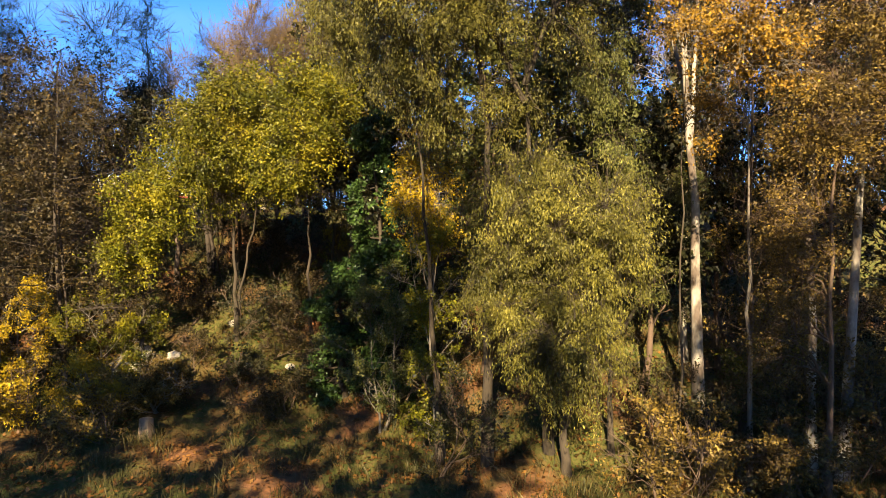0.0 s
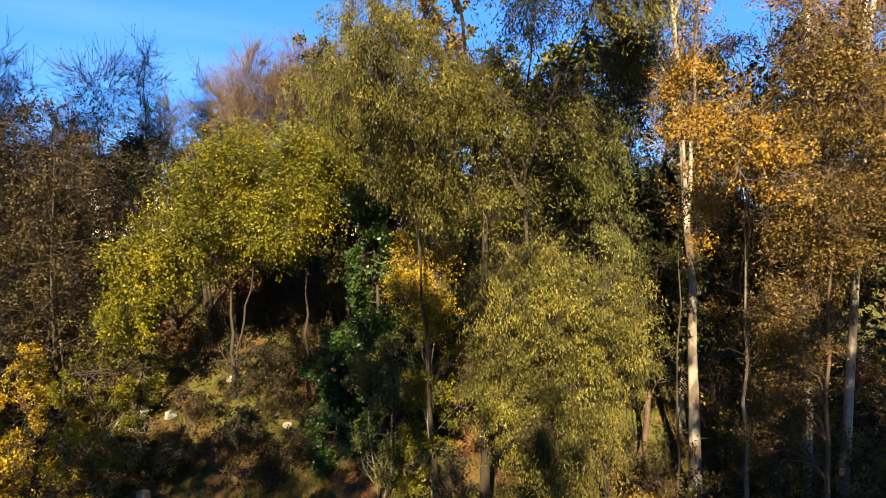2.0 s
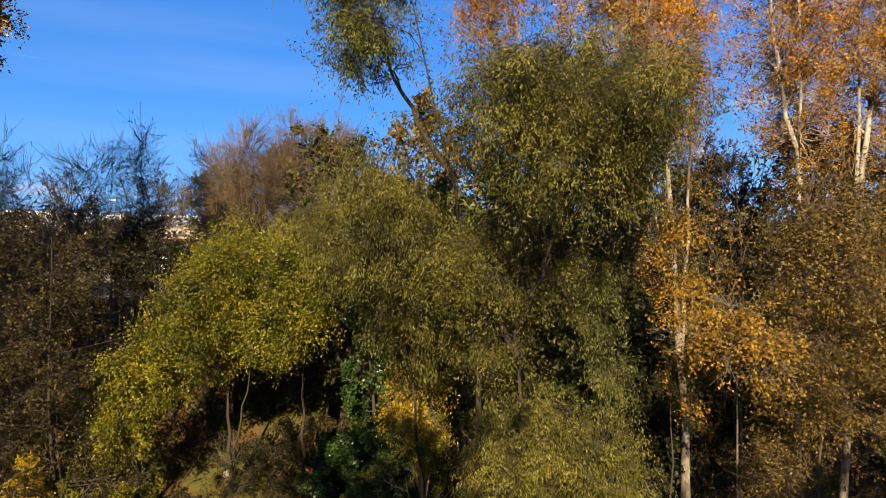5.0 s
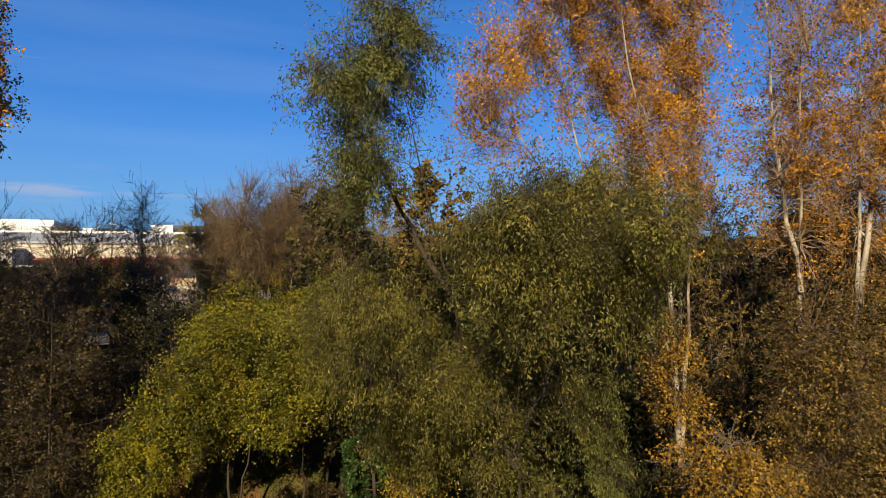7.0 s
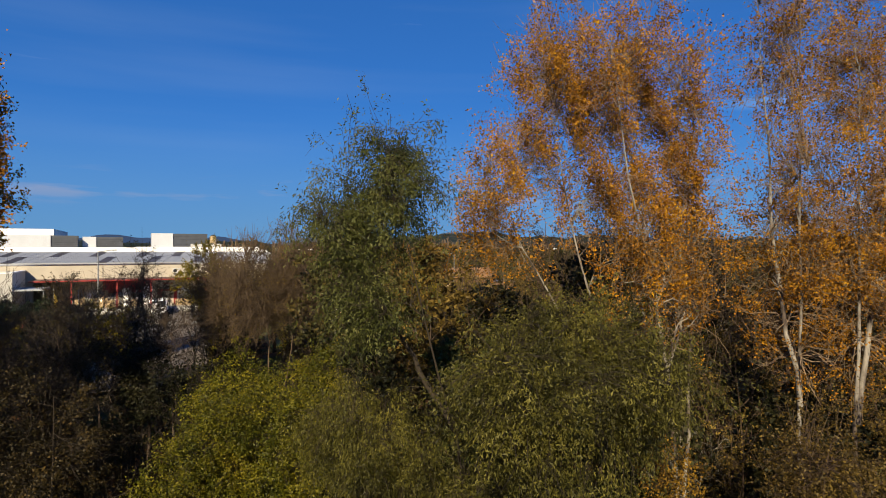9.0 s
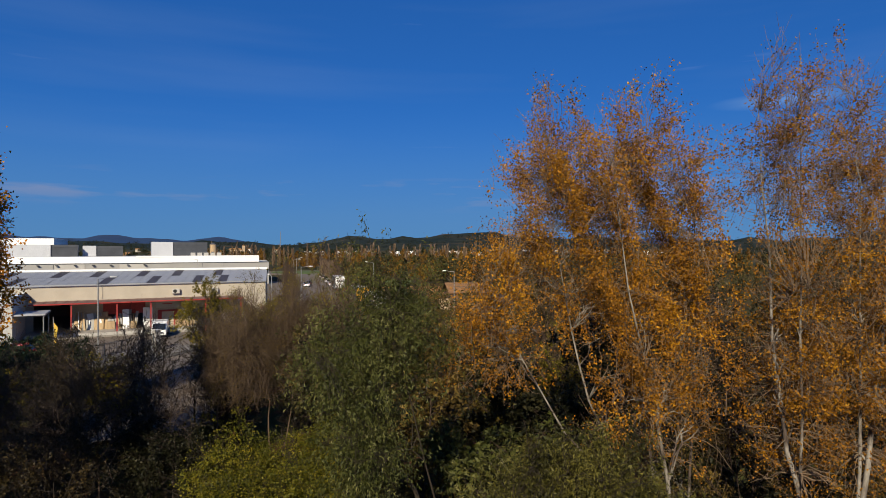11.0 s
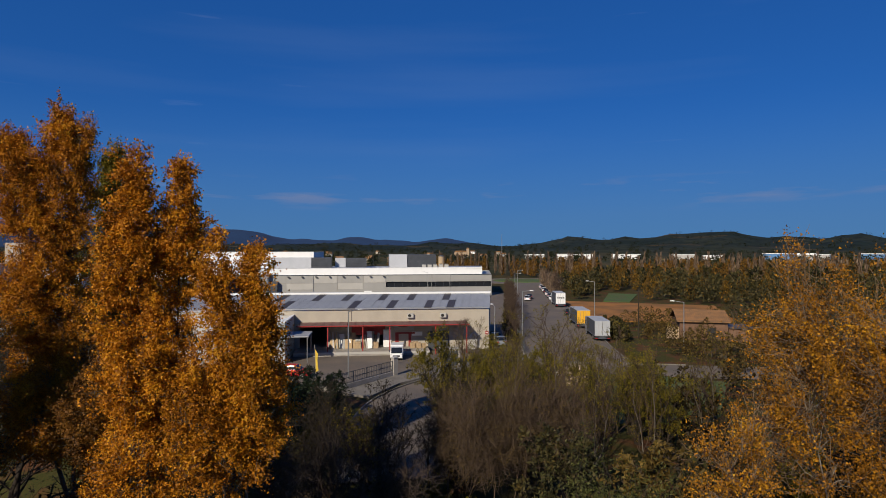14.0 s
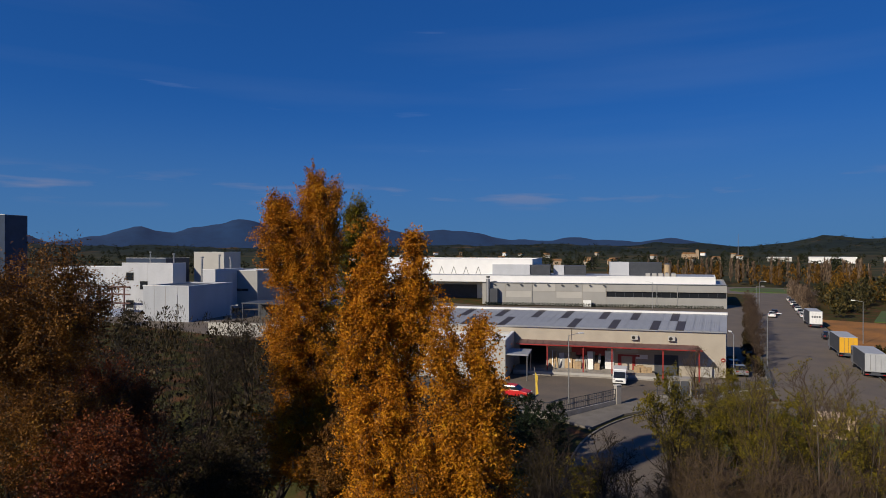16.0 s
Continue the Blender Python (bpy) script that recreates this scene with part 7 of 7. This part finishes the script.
sort_of("road", grown(6.0, fn=bare, seed=310, reach=1.9, label="leafless reddish street tree", bark="red_twig", dens=0.5, leaf="brown", name="street_tree", more=dict(MID, start=0.25, n2=9, n3=5, limbs=14)),
        [(-25.2, 73.6, 5.6), (-24.2, 97, 4.6), (-25.4, 102.5, 5.2), (-27.0, 107, 5.6), (-29.6, 116.5, 6), (-32.4, 126, 6.2), (-34.6, 135, 6), (-37.4, 145, 6.4), (-40, 155, 6.2), (-28.6, 112, 6), (-31, 121, 6.5), (-33.2, 130, 6.5), (-36, 140, 6), (-38.5, 150, 6.5), (-41.5, 160, 6), (-44, 170, 6.5), (-35, 196, 6.5), (-37, 204, 6), (-39, 212, 6.5), (-32, 186, 6)], 10)
# never in view: added behind the camera to throw shade on the bank
sort_of("behind", grown(12.0, fn=bare, seed=311, reach=3.8, label="half-bare tree on the near side of the stream", bark="grey_bark", dens=11, leaf="brown", name="stream_tree", more=dict(MID, limbs=20, size=0.23, gaps=-0.35)),
        [(-11.5, -8.5, 17.0), (-8.0, -9.0, 19.8), (-4.8, -8.6, 19.6), (5.0, -7.5, 15.6), (7.4, -8.0, 16.4), (10.4, -7.0, 16.6), (13.4, -8.0, 17.0), (-15.5, -9.0, 16.0), (16.5, -7.0, 16.0), (9.0, -10.0, 19.0), (-22.5, -5.0, 23.0), (-28.0, -6.0, 21.5), (-33.5, -4.0, 21.0), (-38.5, -7.0, 24.0)], 11)


# ---- distant woods ----
def woods(name, label, places, leaf, slim, size, seed, per=70, upright=0.3, wide=0.4):
    rng = np.random.default_rng(seed)
    vs = []
    for x, y, h in places:
        z0 = gz(x, y)
        u = rng.random(per)
        rad = h * slim * np.sin(np.pi * np.clip(u * 0.85 + 0.12, 0, 1)) * np.sqrt(rng.random(per))
        an = rng.random(per) * 6.283
        p = np.stack([x + rad * np.cos(an), y + rad * np.sin(an), z0 + h * (0.06 + 0.94 * u)], -1)
        a = unit(rng.normal(0, 1, (per, 3)))
        b = unit(np.cross(a, rng.normal(0, 1, (per, 3))))
        s = size * (0.5 + rng.random((per, 1)))
        a[:, 2] = np.abs(a[:, 2]) + upright
        a = unit(a)
        vs.append(np.stack([p, p + a * s * 0.6 + b * s * wide, p + a * s * 1.2, p + a * s * 0.6 - b * s * wide], 1).reshape(-1, 3))
    v = np.concatenate(vs)
    tagged(new(name, quad_mesh(name, v, np.arange(len(v)).reshape(-1, 4), M[leaf])), label, "woodland", kind="stuff")


def clear_far(x, y):
    """Keeps the road, factory and fields free."""
    cx = -14 - (y - 90) * 0.262
    if y < 300 and abs(x - cx) < 12:
        return False
    if x < cx and y < 262:
        return False
    if -30 < x < 28 and 108 < y < 242:
        return False
    if math.hypot(x + 66, y - 284) < 30:
        return False
    return True


rng_f = random.Random(77)


def far_places(n, x0, x1, y0, y1, h0, h1):
    got = []
    while len(got) < n:
        x, y = rng_f.uniform(x0, x1), rng_f.uniform(y0, y1)
        if clear_far(x, y):
            got.append((x, y, rng_f.uniform(h0, h1)))
    return got


woods("far_woodland", "distant belt of amber autumn poplars", far_places(300, -130, 150, 262, 360, 7, 11), "far_amber", 0.17, 0.8, 1, 150, 0.8, 0.32)
woods("far_woodland", "distant belt of bare grey-brown poplars", far_places(190, -130, 150, 266, 370, 9, 13), "far_bare", 0.07, 1.6, 2, 110, 3.0, 0.12)
woods("far_woodland", "distant dull green and brown trees beyond the fields", far_places(150, -30, 200, 245, 420, 6, 9), "shrub", 0.36, 1.1, 3, 130)
woods("far_woodland", "dark cypresses and trees around the fields", far_places(14, -30, 100, 244, 262, 6, 9), "far_green", 0.16, 0.8, 4, 200, 1.0)
woods("far_woodland", "dark wooded plain with scattered groves", [(r * math.sin(a), r * math.cos(a), rng_f.uniform(5, 10)) for r, a in
      ((rng_f.uniform(430, 1500), radians(rng_f.uniform(-100, 45))) for _ in range(1300))], "far_green", 0.75, 1.4, 5, 64)
woods("far_woodland", "dark wooded hills on the horizon", [(r * math.sin(a), r * math.cos(a), rng_f.uniform(7, 12)) for r, a in
      ((rng_f.uniform(1500, 2700), radians(rng_f.uniform(-80, 42))) for _ in range(800))], "far_green", 0.9, 1.9, 15, 34)
woods("far_hedgerow", "low brown shrubs between the car park and road", [(-26.3 - (y - 104) * 0.262 + rng_f.uniform(-1.6, 1.0), y, rng_f.uniform(0.7, 1.5)) for y in np.linspace(93, 215, 104)], "tangle", 0.5, 0.3, 11, 150, 0.6, 0.2)
woods("far_hedgerow", "row of bare reddish roadside trees", [(-36.5 - (y - 200) * 0.262 + rng_f.uniform(-1, 1), y, rng_f.uniform(4.5, 7)) for y in np.linspace(196, 250, 26)], "far_bare", 0.3, 0.7, 12, 220, 1.6, 0.12)
def past_field(x, y):
    """Beyond the ploughed field, clear of the road and the sports field."""
    return x > -2 - (y - 90) * 0.262 and not (-26 < x < -7 and y < 219)


woods("far_woodland", "dull olive and brown trees beyond the ploughed field", scatter(41, 95, -42, 70, 182, 252, 5.5, 9.0, past_field, 4.0), "shrub", 0.42, 0.6, 21, 260)
woods("far_woodland", "orange-brown trees beyond the ploughed field", scatter(42, 45, -42, 70, 184, 256, 5.5, 9.5, past_field, 5.0), "tan", 0.3, 0.55, 22, 230, 0.8, 0.3)
woods("far_thicket", "brown and olive scrub beside the field", [(x, y, h) for x, y, h in scatter(35, 190, 13, 130, 90, 245, 2.5, 6.0, None, 4)], "shrub", 0.5, 0.45, 14, 170)
woods("far_thicket", "brown thicket between the road and the field", [(x, y, h) for x, y, h in scatter(31, 190, -14, 40, 62, 132, 2.0, 5.2, lambda x, y: x > -12 - (y - 100) * 0.262 + 10 and not (-1 < x < 14 and 103 < y < 120), 1.4)], "brown", 0.42, 0.22, 6, 300)
woods("far_thicket", "dull brown thicket on the open ground past the bank", [(x, y, h) for x, y, h in scatter(32, 70, -2, 40, 34, 66, 2.5, 5.5, None, 1.5)], "tangle", 0.42, 0.32, 8, 200)
woods("far_thicket", "dark leafless thicket in front of the factory", [(x, y, h) for x, y, h in scatter(33, 110, -140, -48, 12, 64, 4.0, 9.0, lambda x, y: y < 58 + (x + 48) * 0.15, 2.4)], "tangle", 0.42, 0.5, 9, 280, 1.6, 0.08)
woods("far_thicket", "brown leafy thicket in front of the factory", [(x, y, h) for x, y, h in scatter(34, 70, -140, -44, 8, 56, 4.0, 8.0, None, 2.4)], "tangle", 0.42, 0.36, 10, 230)
woods("far_thicket", "hedge of brown and green shrubs along the road", [(-6.5 - (y - 100) * 0.262 + rng_f.uniform(-1.5, 1.5), y, rng_f.uniform(1.5, 3)) for y in np.linspace(104, 118, 14)] +
      [(-17 - (y - 160) * 0.262 + rng_f.uniform(0, 5), y, rng_f.uniform(3, 6)) for y in np.linspace(200, 262, 40)], "shrub", 0.4, 0.45, 7, 200)

# low row of dark leaves along the foot of the hall
woods("far_hedge", "low dark leafy strip along the factory hall", [(-56 - k * 0.875 * 0.85, 188.6 - k * 0.485 * 0.85, 1.0) for k in range(84)], "conifer", 0.5, 0.2, 13, 90)

# ---- distant sheds, houses, church ----
rng_h = random.Random(12)
for k in range(10):
    a = radians(-12 + k * 4.0 + rng_h.uniform(-1.4, 1.4))
    r = rng_h.uniform(820, 980)
    x, y = r * math.sin(a), r * math.cos(a)
    sh = thing("distant_shed", pose(x, y, gz(x, y), 0, 0, -math.degrees(a) + rng_h.uniform(-8, 8)), "long pale industrial shed far off", "shed", "distant sheds")
    w, h = rng_h.uniform(12, 30), rng_h.uniform(5, 8)
    part("wall", boxed(-w, w, 0, 20, 0, h), M["blue_paint" if k in (5, 7) else "white" if k % 3 else "panel_light"], sh)
    part("roof", prism(bmesh.new(), [(-w - .5, h), (w + .5, h), (w, h + 0.9), (-w, h + 0.9)], -0.5, 20.5), M["white"], sh)
for k in range(34):
    a = radians(rng_h.uniform(-52, -14))
    r = rng_h.uniform(650, 1250)
    x, y = r * math.sin(a), r * math.cos(a)
    ho = thing("distant_house", pose(x, y, gz(x, y), 0, 0, rng_h.uniform(0, 180)), "small pale house with a clay roof far off", "house", "distant houses")
    w, h = rng_h.uniform(2.5, 5), rng_h.uniform(3.5, 6)
    part("wall", boxed(-w, w, -4, 4, 0, h), M[("white", "beige", "panel_light", "stone")[k % 4]], ho)
    part("roof", prism(bmesh.new(), [(-w - .4, h), (w + .4, h), (w * 0.7, h + 2), (-w * 0.7, h + 2)], -4.4, 4.4), M["tile"], ho)
    for i in range(3):
        part("window", boxed(-w * .7 + i * w * .6, -w * .7 + i * w * .6 + 1.1, -4.06, -4.003, h * .55, h * .55 + 1.4), M["glass_dark"], ho)
cx, cy = -325, 945
ch = thing("church", pose(cx, cy, gz(cx, cy), 0, 0, 20), "tan stone church with a square tower on the plain", "church")
part("nave", boxed(-12, 8, -5, 5, 0, 8), M["stone"], ch)
part("nave_roof", prism(bmesh.new(), [(-12.5, 8), (8.5, 8), (6, 10.5), (-10, 10.5)], -5.5, 5.5), M["tile"], ch)
part("tower", boxed(8.01, 12.5, -2.6, 2.6, 0, 14), M["stone"], ch)
part("tower_roof", prism(bmesh.new(), [(7.7, 14), (12.8, 14), (10.2, 16)], -2.9, 2.9), M["tile"], ch)
ms = thing("radio_mast", pose(-260, 960, gz(-260, 960)), "thin lattice radio mast far off", "mast")
part("mast_shaft", cyl(bmesh.new(), (0, 0, 0), (0, 0, 38), 0.6, 0.25, 6), M["steel"], ms)

# ---- the bank: stones, stump, litter, grass ----
def stone_thing(seed, x, y, s, label):
    rng = random.Random(seed)
    bm = bmesh.new()
    bmesh.ops.create_icosphere(bm, subdivisions=2, radius=s)
    for v in bm.verts:
        v.co *= 1 + 0.3 * noise.noise(v.co * (1.3 / s) + Vector((seed, 0, 0)))
        v.co.z *= 0.7
        v.co.x *= rng.uniform(0.95, 1.1)
    o = new("rock", finish("rock", bm, M["rock"]))
    o.matrix_basis = pose(x, y, gz(x, y) + s * 0.25, 0, 0, rng.uniform(0, 360))
    tagged(o, label, "rock", "rocks on the bank")


for k, (x, y, s) in enumerate([(-3.33, 19.84, 0.2), (-10.75, 20.9, 0.28), (-1.93, 19.0, 0.22), (-4.6, 20.4, 0.16), (-3.9, 21.6, 0.3), (-10.9, 21.6, 0.34), (-9.6, 21.2, 0.25), (-6.9, 20.9, 0.15), (-5.6, 21.5, 0.2),
                               (-3.0, 21.2, 0.22), (-8.0, 22.6, 0.2), (-2.6, 20.2, 0.14), (-10.2, 19.9, 0.2), (-11.4, 20.8, 0.24)]):
    stone_thing(k + 1, x, y, s, "pale stone half sunk in the bank")


def stump():
    x, y = -8.62, 17.24
    o = thing("tree_stump", pose(x, y, gz(x, y) - 0.06), "cut grey tree stump standing in the grass", "stump")
    bm = bmesh.new()
    cyl(bm, (0, 0, 0), (0, 0, 0.62), 0.23, 0.185, 16)
    for v in bm.verts:
        v.co.x *= 1 + 0.08 * math.sin(v.co.y * 20)
    part("stump_bark", bm, M["pale_twig"], o)
    part("cut_face", cyl(bmesh.new(), (0, 0, 0.62), (0, 0, 0.635), 0.165, 0.16, 16), M["pale_twig"], o, "pale sawn top")


stump()
bs = thing("crooked_branch", pose(-0.95, 17.86, gz(-0.95, 17.86)), "crooked dead branch stuck in the ground", "branch")
pp = np.array([[(0.15, 0, -0.1), (0.05, 0, 0.25), (-0.2, 0, 0.5), (-0.28, 0.02, 0.8), (-0.1, 0.05, 1.15), (-0.2, 0.05, 1.4)]], float)
nb = new("branch_wood", quad_mesh("branch_wood", *tube_arrays(pp, np.array([[0.05, 0.05, 0.045, 0.04, 0.03, 0.015]]), 8), M["pale_twig"], True))
nb.parent = bs


def ground_cover():
    rng = np.random.default_rng(9)
    # leaf litter
    k = 42000
    x, y = rng.uniform(-19, 15, k), rng.uniform(12, 31, k)
    z = ground_z(x, y) + 0.02
    p = np.stack([x, y, z], -1)
    d = unit(np.stack([rng.normal(0, 1, k), rng.normal(0, 1, k), rng.normal(0.25, 0.25, k)], -1))
    s = unit(np.cross(d, np.stack([rng.normal(0, .3, k), rng.normal(0, .3, k), np.ones(k)], -1)))
    L = 0.13 * (0.6 + 0.8 * rng.random((k, 1)))
    v = np.stack([p, p + d * L * .5 + s * L * .3, p + d * L, p + d * L * .5 - s * L * .3], 1).reshape(-1, 3)
    tagged(new("leaf_litter", quad_mesh("leaf_litter", v, np.arange(4 * k).reshape(-1, 4), M["litter"])), "fallen russet leaves on the bank", "leaves", kind="stuff")
    # grass in tufts
    t = 3000
    tx, ty = rng.uniform(-20, 15, t), 11 + 18 * rng.random(t) ** 1.4
    per = 20
    x = (tx[:, None] + rng.normal(0, 0.16, (t, per))).ravel()
    y = (ty[:, None] + rng.normal(0, 0.16, (t, per))).ravel()
    h = ((0.15 + 0.4 * rng.random(t))[:, None] * (0.6 + 0.7 * rng.random((t, per)))).ravel()[:, None]
    p = np.stack([x, y, ground_z(x, y) - 0.03], -1)
    n = len(p)
    up = unit(np.stack([rng.normal(0, 0.3, n), rng.normal(0, 0.3, n), np.ones(n)], -1))
    side = unit(np.stack([rng.normal(0, 1, n), rng.normal(0, 1, n), np.zeros(n)], -1)) * 0.005
    bend = np.stack([rng.normal(0, 0.35, n), rng.normal(0, 0.35, n), -0.15 * np.ones(n)], -1)
    v = np.stack([p - side, p + side, p + up * h * 0.6 + side * .7 + bend * h * .25, p + up * h + bend * h * .5], 1).reshape(-1, 3)
    tagged(new("grass", quad_mesh("grass", v, np.arange(4 * n).reshape(-1, 4), M["grass"])), "long rough grass, half withered", "grass", kind="stuff")


ground_cover()
